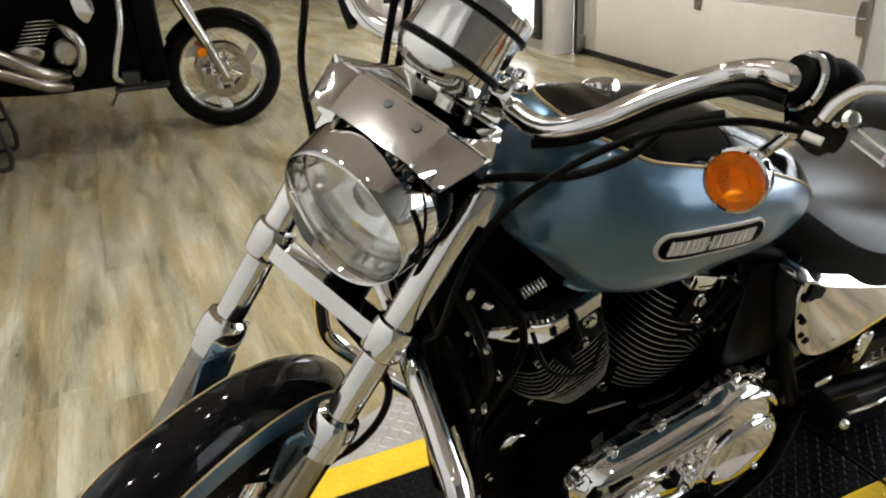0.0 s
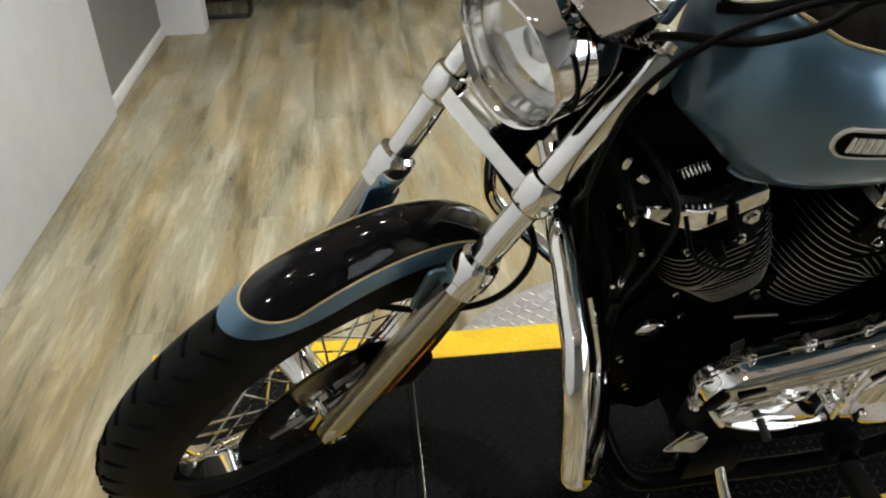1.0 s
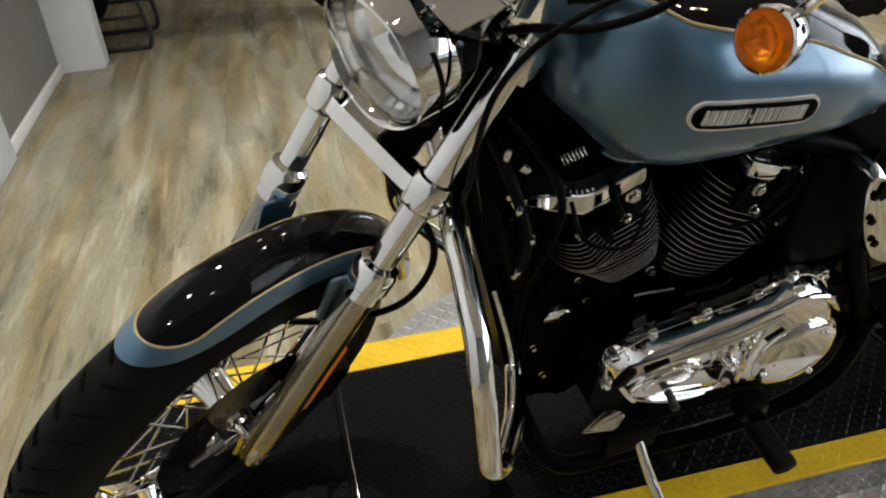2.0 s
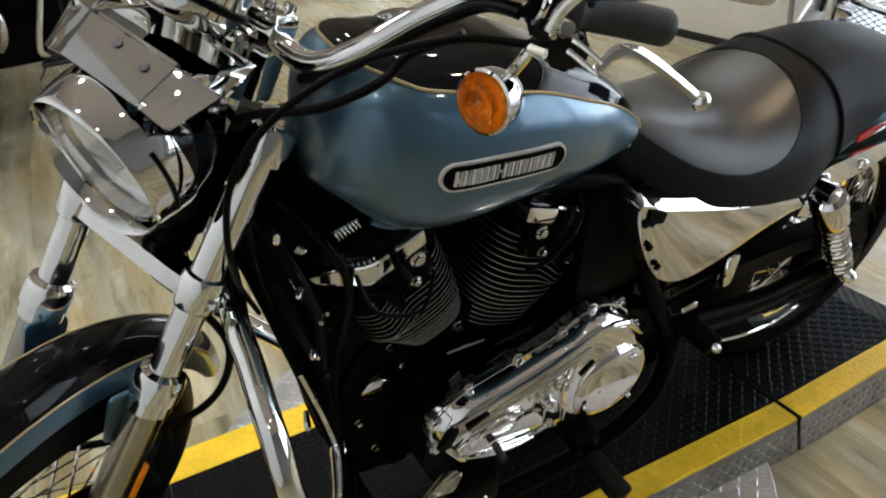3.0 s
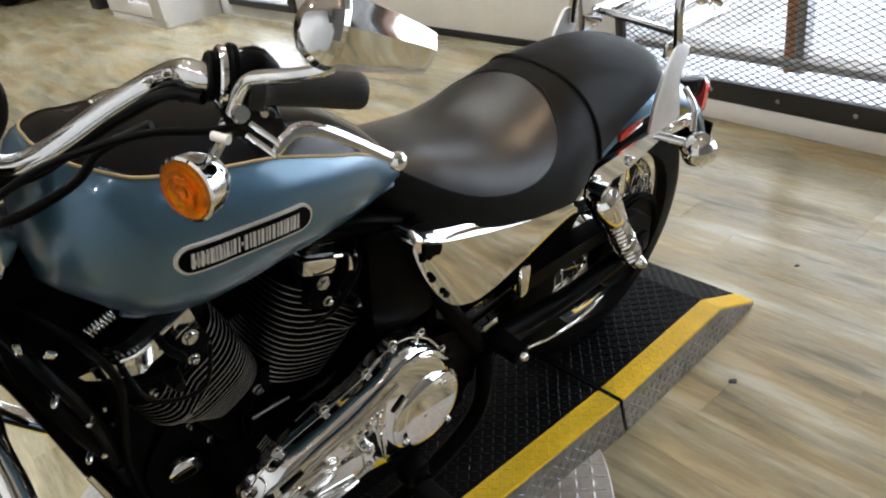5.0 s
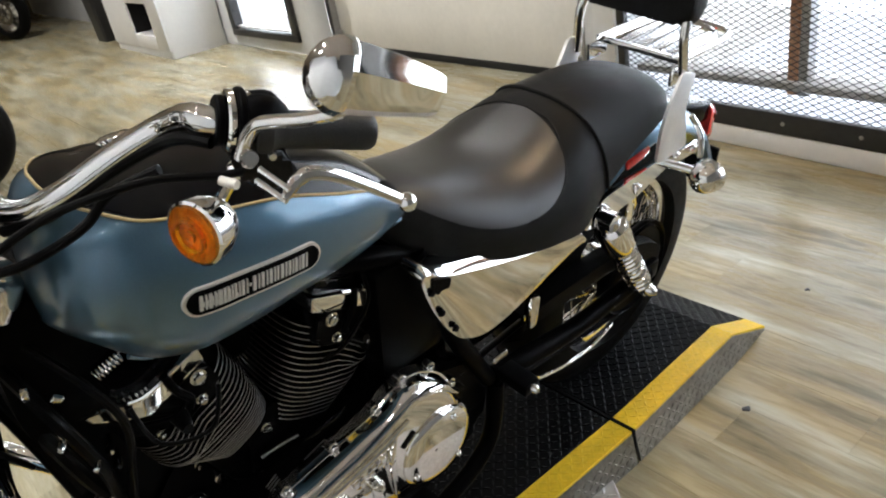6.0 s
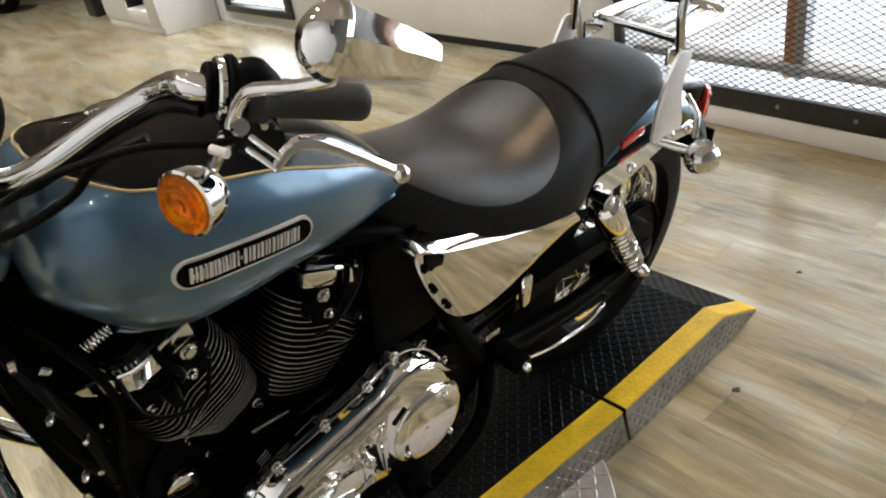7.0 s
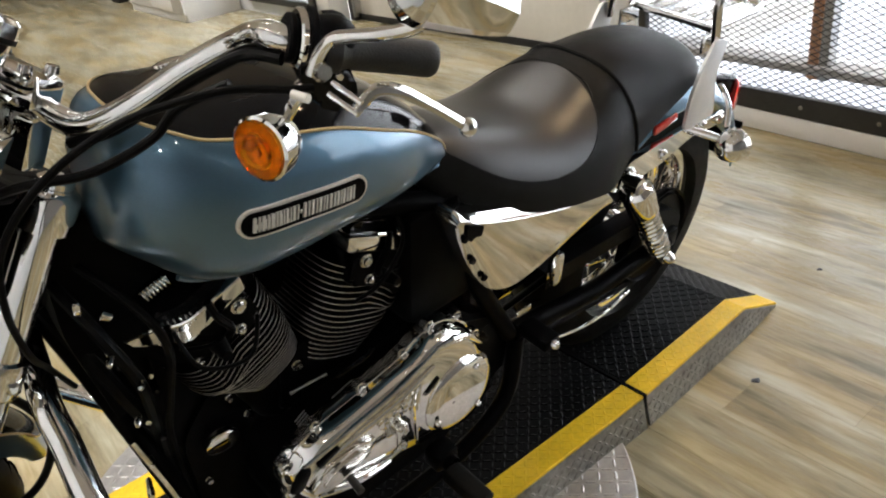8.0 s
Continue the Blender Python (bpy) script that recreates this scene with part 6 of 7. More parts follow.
def engine():
    cylinder(22.5, (-0.834, 0.020, 0.418), [0.0076] * 11 + [0.0098] * 8, 0.128, 0.318, 1, 14, 0.66, 1.0, 0.74, 0.070)
    cylinder(-22.5, (-0.806, 0.018, 0.385), [0.0092] * 9 + [0.0100] * 9, 0.128, 0.318, -1, 12, 0.72, 1.22, 1.0, 0.012)
    side = Matrix(((1, 0, 0, 0), (0, 0, 1, 0), (0, 1, 0, 0), (0, 0, 0, 1)))
    bm = bmesh.new()
    out = rounded([(-0.93, 0.30), (-0.88, 0.21), (-0.60, 0.20), (-0.44, 0.26), (-0.42, 0.42), (-0.56, 0.475), (-0.70, 0.46), (-0.84, 0.445), (-0.92, 0.41)], 0.04, 6)
    prism(bm, out, -0.098, 0.12, side, 0.016, 3)
    cc = part("crankcase", bm, BLACK_ENGINE, bike, "black engine crankcase")
    bm = bmesh.new()
    prism(bm, rounded([(-1.005, 0.30), (-0.96, 0.20), (-0.88, 0.20), (-0.86, 0.53), (-0.95, 0.53), (-1.01, 0.46)], 0.03, 5), 0.004, 0.11, side, 0.010, 3)
    part("crankcase_nose", bm, BLACK_ENGINE, bike, "black front of the crankcase behind the round cap")
    bm = bmesh.new()
    prism(bm, rounded([(-0.87, 0.44), (-0.62, 0.44), (-0.60, 0.53), (-0.70, 0.56), (-0.86, 0.56)], 0.02, 5), -0.035, 0.09, side, 0.008, 2)
    part("cylinder_deck", bm, BLACK_ENGINE, bike, "black crankcase deck under the cylinders")
    for x, y, z, r in ((-0.836, -0.036, 0.531, 0.0085), (-0.906, 0.003, 0.447, 0.0085), (-0.99, 0.003, 0.36, 0.007), (-0.965, 0.003, 0.28, 0.007), (-0.93, 0.003, 0.50, 0.006)):
        bm = bmesh.new()
        lathe(bm, [(0, 0.012), (r * 0.7, 0.011), (r * 0.75, 0.005), (r, 0.004), (r, 0.0)], axes((x, y, z), (1, 0, 0), (0, -1, 0)), 8)
        part("bolt", bm, CHROME_DULL, cc, "steel bolt head")
    bm = bmesh.new()
    rod(bm, (-0.8557, -0.0434, 0.4866), (-0.799, -0.059, 0.5005), 0.0042, 10)
    part("oil_pipe", bm, CHROME_DULL, bike, "short grey steel pipe under the cylinders")
    # black air cleaner backing, coil and covers between the cylinders
    bm = bmesh.new()
    box(bm, (-0.84, 0.035, 0.60), (-0.74, 0.12, 0.78), 0.015)
    part("intake", bm, BLACK_ENGINE, bike, "black intake between the cylinders")
    bm = bmesh.new()
    tube(bm, [(-0.80, -0.085, 0.515), (-0.76, -0.10, 0.535), (-0.74, -0.10, 0.545)], 0.0038, 8, 5)
    part("oil_line", bm, BLACK_PAINT, bike)
    # groups of thin cooling ribs above the primary cover
    for x, z, dx, dz in ((-0.862, 0.462, 0.018, 0.011), (-0.786, 0.462, 0.038, 0.011), (-0.715, 0.460, 0.040, 0.005), (-0.655, 0.480, -0.005, 0.040)):
        for k in range(4):
            bm = bmesh.new()
            a = Vector((x, -0.085, z)) + (Vector((0.0085, 0, -0.001)) if dz > 0.02 else Vector((-0.002, 0, 0.0068))) * k
            rod(bm, a - Vector((dx, 0, dz)) / 2, a + Vector((dx, 0, dz)) / 2, 0.0009, 6)
            part("cooling_rib", bm, MACHINED, cc)
    # round chrome cap
    bm = bmesh.new()
    m = axes((-0.959, -0.012, 0.4325), (1, 0, 0.1), (-0.10, -0.94, -0.22))
    lathe(bm, [(0, 0.0045), (0.012, 0.0042), (0.022, 0.003), (0.0262, 0.0015), (0.0275, -0.001), (0.027, -0.010), (0, -0.012)], m, 32)
    part("engine_cap", bm, CHROME, bike, "small round chrome cap")
    # black clutter between the frame tube and the engine
    # black block added to fill the dark space ahead of the engine
    bm = bmesh.new()
    prism(bm, rounded([(-1.098, 0.72), (-1.09, 0.88), (-0.98, 0.88), (-0.90, 0.76), (-0.90, 0.40), (-0.93, 0.20), (-1.010, 0.21), (-1.045, 0.38), (-1.072, 0.55)], 0.025, 4), 0.012, 0.10, side, 0.008)
    part("front_dark_fill", bm, BLACK_ENGINE, bike, "black filler block added for the dark mass ahead of the cylinders")
    random.seed(31)
    for k in range(9):
        bm = bmesh.new()
        x, z, y = -1.075 + 0.05 * random.random(), 0.42 + 0.036 * k, -0.01 - 0.02 * random.random()
        lathe(bm, [(0, 0.007), (0.004, 0.006), (0.0055, 0.0), (0.004, -0.03)], axes((x, y, z), (1, 0, 0), (-0.3, -1, 0.3 * random.random())), 8)
        part("clip", bm, CHROME_DULL if k % 2 == 0 else BLACK_PAINT, bike, "small fitting ahead of the engine")
    for pts, r in (([(-1.09, 0.02, 0.80), (-1.07, -0.04, 0.74), (-1.05, -0.05, 0.66), (-1.04, -0.02, 0.56), (-1.035, 0.0, 0.44)], 0.008), ([(-1.07, 0.04, 0.82), (-1.03, -0.045, 0.77), (-1.01, -0.06, 0.70), (-1.02, -0.04, 0.60), (-1.025, -0.01, 0.50), (-1.02, 0.0, 0.32)], 0.0055),
                   ([(-1.10, 0.06, 0.74), (-1.065, -0.01, 0.62), (-1.035, 0.0, 0.50), (-1.02, 0.01, 0.34)], 0.010)):
        bm = bmesh.new()
        tube(bm, pts, r, 8, 6)
        part("hose", bm, CABLE, bike, "black hose ahead of the engine")
    for pts in ([(-1.0, -0.06, 0.72), (-0.99, -0.095, 0.68), (-0.93, -0.10, 0.66), (-0.90, -0.08, 0.70)], [(-0.66, -0.06, 0.74), (-0.67, -0.09, 0.70), (-0.72, -0.10, 0.66), (-0.745, -0.07, 0.62)]):
        bm = bmesh.new()
        tube(bm, pts, 0.0032, 8, 6)
        part("plug_lead", bm, CABLE, bike, "black spark plug lead")
    # coil springs and chrome clutter ahead of the front head
    bm = bmesh.new()
    a, d = Vector((-1.019, -0.052, 0.780)), Vector((0.032, 0.0, 0.010))
    n = 7 * 12
    mm = axes(a, (0, 1, 0), d)
    sweep(bm, [mm @ Vector((0.0070 * math.cos(2 * math.pi * 7 * k / n), 0.0070 * math.sin(2 * math.pi * 7 * k / n), d.length * k / n)) for k in range(n + 1)], 0.0010, 6)
    part("coil_spring", bm, CHROME, bike, "small chrome coil spring")
    for k, (x, y, z) in enumerate(((-1.080, -0.082, 0.742), (-1.058, -0.084, 0.690), (-1.074, -0.084, 0.640))):
        bm = bmesh.new()
        lathe(bm, [(0, 0.006), (0.003, 0.0055), (0.0045, 0.0), (0.003, -0.010), (0, -0.011)], axes((x, y, z), (1, 0, 0), (-0.5, -0.8, 0.3 * (k % 2))), 10)
        part("fitting", bm, CHROME_DULL, bike, "chrome pipe fitting")
    # small bright pieces put in at the pale spots ahead of the engine
    for x, z, w, h, turn in ((-1.085, 0.798, 0.008, 0.020, 10), (-1.060, 0.772, 0.012, 0.012, 35), (-1.067, 0.718, 0.011, 0.014, -20)):
        bm = bmesh.new()
        box(bm, (-w / 2, -0.003, -h / 2), (w / 2, 0.003, h / 2), 0.002, pose(x, -0.045, z, 15, turn, -20))
        part("bracket_tab", bm, CHROME_DULL, bike, "small bright piece ahead of the engine")


engine()


def primary_cover():
    """Long chrome primary cover with its ribs, round clutch cover and shift shaft."""
    M = Matrix(((1, 0, 0, 0), (0, 0, -1, 0), (0, 1, 0, 0), (0, 0, 0, 1)))  # outline x, z; thickness to the left
    out = [(-0.934, 0.418), (-0.918, 0.456), (-0.870, 0.484), (-0.775, 0.500), (-0.704, 0.514), (-0.665, 0.536), (-0.619, 0.540), (-0.565, 0.504), (-0.532, 0.440), (-0.524, 0.380), (-0.546, 0.320), (-0.600, 0.290), (-0.670, 0.300), (-0.740, 0.326), (-0.810, 0.336), (-0.872, 0.350), (-0.915, 0.382)]
    r = rounded(out, 0.03, 4)
    cx, cz = -0.735, 0.43
    bm = bmesh.new()
    rings = []
    for sc, h in ((1.0, 0.098), (1.0, 0.114), (0.992, 0.1175), (0.975, 0.1185), (0.965, 0.123), (0.950, 0.1315), (0.925, 0.1395), (0.89, 0.1450), (0.84, 0.1482), (0.5, 0.151), (0.1, 0.1515)):
        rings.append([Vector((cx + (x - cx) * sc, -h, cz + (z - cz) * sc)) for x, z in r])
    loft(bm, rings)
    pc = part("primary_cover", bm, CHROME, bike, "chrome primary cover", sharp=40)
    # clutch cover
    c = (-0.608, -0.148, 0.385)
    bm = bmesh.new()
    lathe(bm, [(0, 0.016), (0.05, 0.0150), (0.068, 0.011), (0.074, 0.005), (0.075, -0.02)], axes(c, (1, 0, 0), (0, -1, 0)), 48)
    db = part("clutch_cover", bm, CHROME, pc, "round chrome clutch cover")
    bm = bmesh.new()
    lathe(bm, [(0.0752, -0.01), (0.079, -0.004), (0.0815, -0.008), (0.0815, -0.02)], axes(c, (1, 0, 0), (0, -1, 0)), 48)
    part("clutch_rim", bm, CHROME, pc)
    for a in (62, 200, 310):
        bm = bmesh.new()
        lathe(bm, [(0, 0.006), (0.004, 0.0055), (0.0058, 0.003), (0.006, 0.0)], axes(Vector(c) + Vector((0.060 * math.cos(radians(a)), -0.012, 0.060 * math.sin(radians(a)))), (1, 0, 0), (0, -1, 0)), 12)
        part("screw", bm, CHROME_DULL, db)
    # flowing ribs
    for pts, rad in (([(-0.905, -0.143, 0.452), (-0.83, -0.148, 0.473), (-0.74, -0.150, 0.492), (-0.655, -0.148, 0.520)], 0.0060), ([(-0.895, -0.147, 0.436), (-0.82, -0.151, 0.456), (-0.73, -0.153, 0.474), (-0.665, -0.152, 0.494)], 0.0060),
                     ([(-0.69, -0.150, 0.482), (-0.705, -0.155, 0.450), (-0.705, -0.155, 0.40), (-0.70, -0.150, 0.345)], 0.0065), ([(-0.90, -0.147, 0.380), (-0.83, -0.152, 0.358), (-0.76, -0.152, 0.345)], 0.0075),
                     ([(-0.66, -0.146, 0.520), (-0.60, -0.148, 0.512), (-0.555, -0.146, 0.465)], 0.0065), ([(-0.925, -0.140, 0.425), (-0.90, -0.148, 0.39), (-0.885, -0.148, 0.365)], 0.0065)):
        bm = bmesh.new()
        path = smooth_path(pts, 8)
        n = len(path)
        sweep(bm, path, [rad * (0.45 + 0.55 * math.sin(math.pi * k / (n - 1))) for k in range(n)], 10)
        part("rib", bm, CHROME, pc)
    # inspection cover
    bm = bmesh.new()
    prism(bm, ellipse(0.060, 0.024, 32), 0.0, 0.009, axes((-0.845, -0.149, 0.415), (0.97, 0, 0.20), (0, -1, 0)), 0.004)
    ic = part("inspection_cover", bm, CHROME, pc, "oval chrome inspection cover")
    bm = bmesh.new()
    prism(bm, ellipse(0.042, 0.013, 28), 0.0, 0.0035, axes((-0.845, -0.1581, 0.415), (0.97, 0, 0.20), (0, -1, 0)), 0.001)
    part("inset", bm, CHROME_DULL, ic)
    bm = bmesh.new()
    prism(bm, rounded([(-0.032, -0.014), (0.032, -0.014), (0.032, 0.014), (-0.032, 0.014)], 0.012, 5), 0.0, 0.006, axes((-0.748, -0.151, 0.452), (0.97, 0, 0.22), (0, -1, 0)), 0.002)
    bp = part("boss_plate", bm, CHROME, pc)
    for dx in (-0.018, 0.0, 0.017):
        bm = bmesh.new()
        box(bm, (-0.005, -0.009, 0.0), (0.005, 0.009, 0.005), 0.002, axes((-0.748 + dx, -0.157, 0.452 + dx * 0.22), (0.97, 0, 0.22), (0, -1, 0)))
        part("raised_bar", bm, CHROME_DULL, bp)
    bm = bmesh.new()
    prism(bm, rounded([(-0.020, -0.012), (0.020, -0.012), (0.020, 0.012), (-0.020, 0.012)], 0.006, 4), 0.0, 0.005, axes((-0.915, -0.144, 0.435), (0.5, 0, 0.85), (0, -1, 0)), 0.002)
    part("vent_plate", bm, BLACK_ENGINE, pc, "small dark plate")
    # raised black bars put in for the shade in the cover's slots
    for x, z, L in ((-0.868, 0.452, 0.020), (-0.668, 0.452, 0.016), (-0.655, 0.425, 0.018), (-0.552, 0.478, 0.016)):
        bm = bmesh.new()
        prism(bm, rounded([(-L, -0.005), (L, -0.004), (L, 0.004), (-L, 0.006)], 0.003, 3), 0.0, 0.003, axes((x, -0.1505 if z < 0.47 else -0.148, z), (0.9, 0, 0.3 if x < -0.7 else 0.7 if x < -0.6 else -1.2), (0, -1, 0)), 0.0008)
        part("dark_slot_bar", bm, BLACK_ENGINE, pc, "raised black bar put in for a shaded slot")
    # rim bolts
    for x, z in ((-0.922, 0.450), (-0.865, 0.488), (-0.780, 0.504), (-0.70, 0.520), (-0.645, 0.541), (-0.585, 0.524), (-0.540, 0.455), (-0.920, 0.382), (-0.83, 0.340), (-0.74, 0.324)):
        bm = bmesh.new()
        m = axes((x, -0.117, z), (1, 0, 0), (0, -1, 0))
        lathe(bm, [(0.0088, -0.012), (0.0088, 0.001), (0.0056, 0.002), (0.0056, 0.006), (0.0046, 0.0075), (0, 0.0075)], m, 12)
        part("bolt", bm, CHROME_DULL, pc, "steel bolt")
    # shift shaft, lever and linkage
    bm = bmesh.new()
    lathe(bm, [(0.011, -0.02), (0.011, 0.012), (0.008, 0.015), (0.008, 0.022), (0, 0.023)], axes((-0.744, -0.15, 0.424), (1, 0, 0), (0, -1, 0)), 18)
    prism(bm, rounded([(-0.010, -0.044), (0.010, -0.044), (0.011, 0.008), (-0.011, 0.008)], 0.006, 4), 0.012, 0.018, axes((-0.744, -0.15, 0.424), (1, 0, 0), (0, -1, 0)), 0.001, 1)
    tube(bm, [(-0.744, -0.168, 0.384), (-0.790, -0.170, 0.386), (-0.842, -0.170, 0.398)], 0.0045, 10, 5)
    sf = part("shift_lever", bm, CHROME, bike, "chrome gear shift lever")
    bm = bmesh.new()
    rod(bm, (-0.845, -0.165, 0.398), (-0.848, -0.195, 0.396), 0.0065, 14)
    part("toe_peg", bm, GRIP, sf, "black rubber toe peg")
    for p in ((-0.744, -0.172, 0.424), (-0.744, -0.168, 0.386)):
        bm = bmesh.new()
        lathe(bm, [(0, 0.006), (0.0055, 0.005), (0.007, 0.0)], axes(p, (1, 0, 0), (0, -1, 0)), 6)
        part("nut", bm, CHROME_DULL, sf)


primary_cover()


# ---- frame, stand, pegs and engine guard
def chassis():
    for s in (-1, 1):
        bm = bmesh.new()
        head = [(-1.118, 0.085, 0.80), (-1.083, 0.060, 0.64), (-1.060, 0.010, 0.515), (-1.038, -0.025, 0.385), (-1.022, -0.045, 0.26)] if s < 0 else [(-1.115, 0.11, 0.80), (-1.050, 0.115, 0.55), (-1.015, 0.115, 0.28)]
        tube(bm, head + [ (-0.98, 0.115 * s, 0.185), (-0.85, 0.12 * s, 0.165), (-0.60, 0.125 * s, 0.165), (-0.45, 0.12 * s, 0.22), (-0.42, 0.11 * s, 0.36)], 0.0165, 12, 6)
        part("down_tube", bm, FRAME_BLACK, bike, "black frame tube")
        bm = bmesh.new()
        tube(bm, [(-1.08, 0.095 + 0.02 * s, 0.88), (-0.97, 0.06 + 0.03 * s, 0.835), (-0.85, 0.02 + 0.045 * s, 0.785), (-0.62, 0.07 * s, 0.735), (-0.40, 0.085 * s, 0.62), (-0.16, 0.095 * s, 0.60)], 0.0165, 12, 6)
        part("upper_tube", bm, FRAME_BLACK, bike, "black frame tube")
        bm = bmesh.new()
        tube(bm, [(-0.58, 0.085 * s, 0.73), (-0.52, 0.09 * s, 0.55), (-0.43, 0.10 * s, 0.37)], 0.0165, 12, 6)
        part("seat_post", bm, FRAME_BLACK, bike, "black frame tube")
    bm = bmesh.new()
    tube(bm, [(-1.160, 0.097, 0.76), (-1.075, 0.097, 0.895)], 0.031, 18, 2)
    part("steering_head", bm, FRAME_BLACK, bike, "black steering head")
    bm = bmesh.new()
    box(bm, (-0.66, -0.095, 0.52), (-0.52, 0.095, 0.73), 0.02)
    part("battery_box", bm, BLACK_ENGINE, bike, "black box behind the rear cylinder")
    bm = bmesh.new()
    box(bm, (-0.52, -0.085, 0.44), (-0.27, 0.085, 0.64), 0.02)
    part("oil_tank", bm, BLACK_PAINT, bike, "black oil tank behind the side cover")
    # engine guard: a chrome loop ahead of the engine
    bm = bmesh.new()
    left = [(-1.135, 0.02, 0.70), (-1.147, -0.040, 0.690), (-1.151, -0.092, 0.669), (-1.156, -0.134, 0.652), (-1.159, -0.170, 0.632), (-1.161, -0.197, 0.592), (-1.160, -0.215, 0.544), (-1.158, -0.225, 0.496), (-1.150, -0.226, 0.440), (-1.120, -0.200, 0.400), (-1.07, -0.12, 0.375), (-1.036, -0.035, 0.372)]
    pts = left[::-1] + [(x + 0.02, 0.16 - 0.75 * y, z) for x, y, z in left]
    path = smooth_path(pts, 7)
    sweep(bm, path, 0.0165, 16)
    part("engine_guard", bm, CHROME, bike, "chrome engine guard loop")
    bm = bmesh.new()
    tube(bm, [(-1.074, -0.012, 0.535), (-1.054, -0.040, 0.44), (-1.044, -0.048, 0.36), (-1.034, -0.062, 0.25)], 0.005, 10, 6)
    part("brake_line", bm, CHROME, bike, "thin chrome line")
    # side stand
    bm = bmesh.new()
    tube(bm, [(-0.835, -0.12, 0.215), (-0.825, -0.165, 0.16), (-0.80, -0.235, 0.07), (-0.785, -0.290, -0.052)], 0.0095, 12, 5)
    st = part("side_stand", bm, CHROME, bike, "chrome side stand, folded out")
    bm = bmesh.new()
    lathe(bm, [(0, -0.005), (0.026, -0.005), (0.027, 0.0), (0.02, 0.006), (0, 0.008)], axes((-0.783, -0.298, -0.062), (1, 0, 0), (0, 0.2, 1)), 20)
    part("stand_foot", bm, CHROME_DULL, st)
    bm = bmesh.new()
    box(bm, (-0.90, -0.135, 0.18), (-0.80, -0.105, 0.25), 0.01)
    part("stand_bracket", bm, BLACK_ENGINE, st)
    # rider's peg and passenger's peg
    bm = bmesh.new()
    lathe(bm, [(0, 0), (0.014, 0.0), (0.016, 0.012), (0.016, 0.022)], axes((-0.640, -0.155, 0.245), (1, 0, 0), (0, -1, 0)), 16)
    box(bm, (-0.665, -0.165, 0.228), (-0.615, -0.125, 0.268), 0.008)
    pg = part("foot_peg", bm, BLACK_ENGINE, bike, "black foot peg bracket")
    bm = bmesh.new()
    m = axes((-0.650, -0.180, 0.243), (1, 0, 0), (0, -1, 0))
    prism(bm, rounded([(-0.019, -0.014), (0.019, -0.014), (0.019, 0.014), (-0.019, 0.014)], 0.009, 4), 0.0, 0.084, m, 0.004)
    part("peg_rubber", bm, RUBBER, pg, "black rubber foot peg")
    bm = bmesh.new()
    box(bm, (-0.425, -0.185, 0.375), (-0.385, -0.115, 0.40), 0.006)
    pp = part("passenger_peg", bm, BLACK_ENGINE, bike, "folded black passenger peg")
    bm = bmesh.new()
    lathe(bm, [(0, 0.010), (0.006, 0.009), (0.009, 0.004), (0.009, -0.006)], axes((-0.405, -0.186, 0.388), (1, 0, 0), (0, -1, 0)), 14)
    part("peg_end", bm, CHROME_DULL, pp, "small steel end of the peg")
    bm = bmesh.new()
    box(bm, (-0.472, -0.152, 0.470), (-0.438, -0.146, 0.482), 0.002)
    part("peg_plate", bm, CHROME_DULL, pp, "narrow steel plate")
    bm = bmesh.new()
    box(bm, (-0.362, -0.138, 0.462), (-0.336, -0.118, 0.532), 0.008)
    part("bracket_tab", bm, CHROME, bike, "small chrome bracket")
    # skid plate glimpsed below the primary
    bm = bmesh.new()
    prism(bm, rounded([(-0.95, -0.012), (-0.89, -0.022), (-0.86, 0.0), (-0.89, 0.014)], 0.010), 0.0, 0.005, pose(0, -0.11, 0.27, 20, 0, 0), 0.002)
    part("lower_cover", bm, CHROME_DULL, bike)
    # exhaust on the right
    bm = bmesh.new()
    tube(bm, [(-0.99, 0.10, 0.60), (-1.02, 0.15, 0.50), (-0.96, 0.18, 0.33), (-0.80, 0.19, 0.25), (-0.40, 0.19, 0.24), (0.20, 0.19, 0.27)], 0.026, 14, 6)
    part("exhaust_pipe", bm, CHROME, bike, "chrome exhaust pipe")
    bm = bmesh.new()
    tube(bm, [(-0.62, 0.12, 0.55), (-0.60, 0.18, 0.48), (-0.48, 0.20, 0.36), (-0.20, 0.20, 0.34), (0.25, 0.20, 0.36)], 0.028, 14, 6)
    part("exhaust_pipe", bm, CHROME, bike, "chrome exhaust pipe")
    bm = bmesh.new()
    lathe(bm, [(0, 0.03), (0.07, 0.028), (0.098, 0.018), (0.10, 0.0), (0.10, -0.05), (0, -0.05)], axes((-0.80, 0.15, 0.66), (1, 0, 0), (0, 1, 0)), 36)
    part("air_cleaner", bm, CHROME, bike, "round chrome air cleaner")


chassis()


# ---------------------------------------------------------------- the second motorcycle, beyond the lift
PARKED = pose(-0.718, 3.962, 0.0, 0, 0, -4.5)


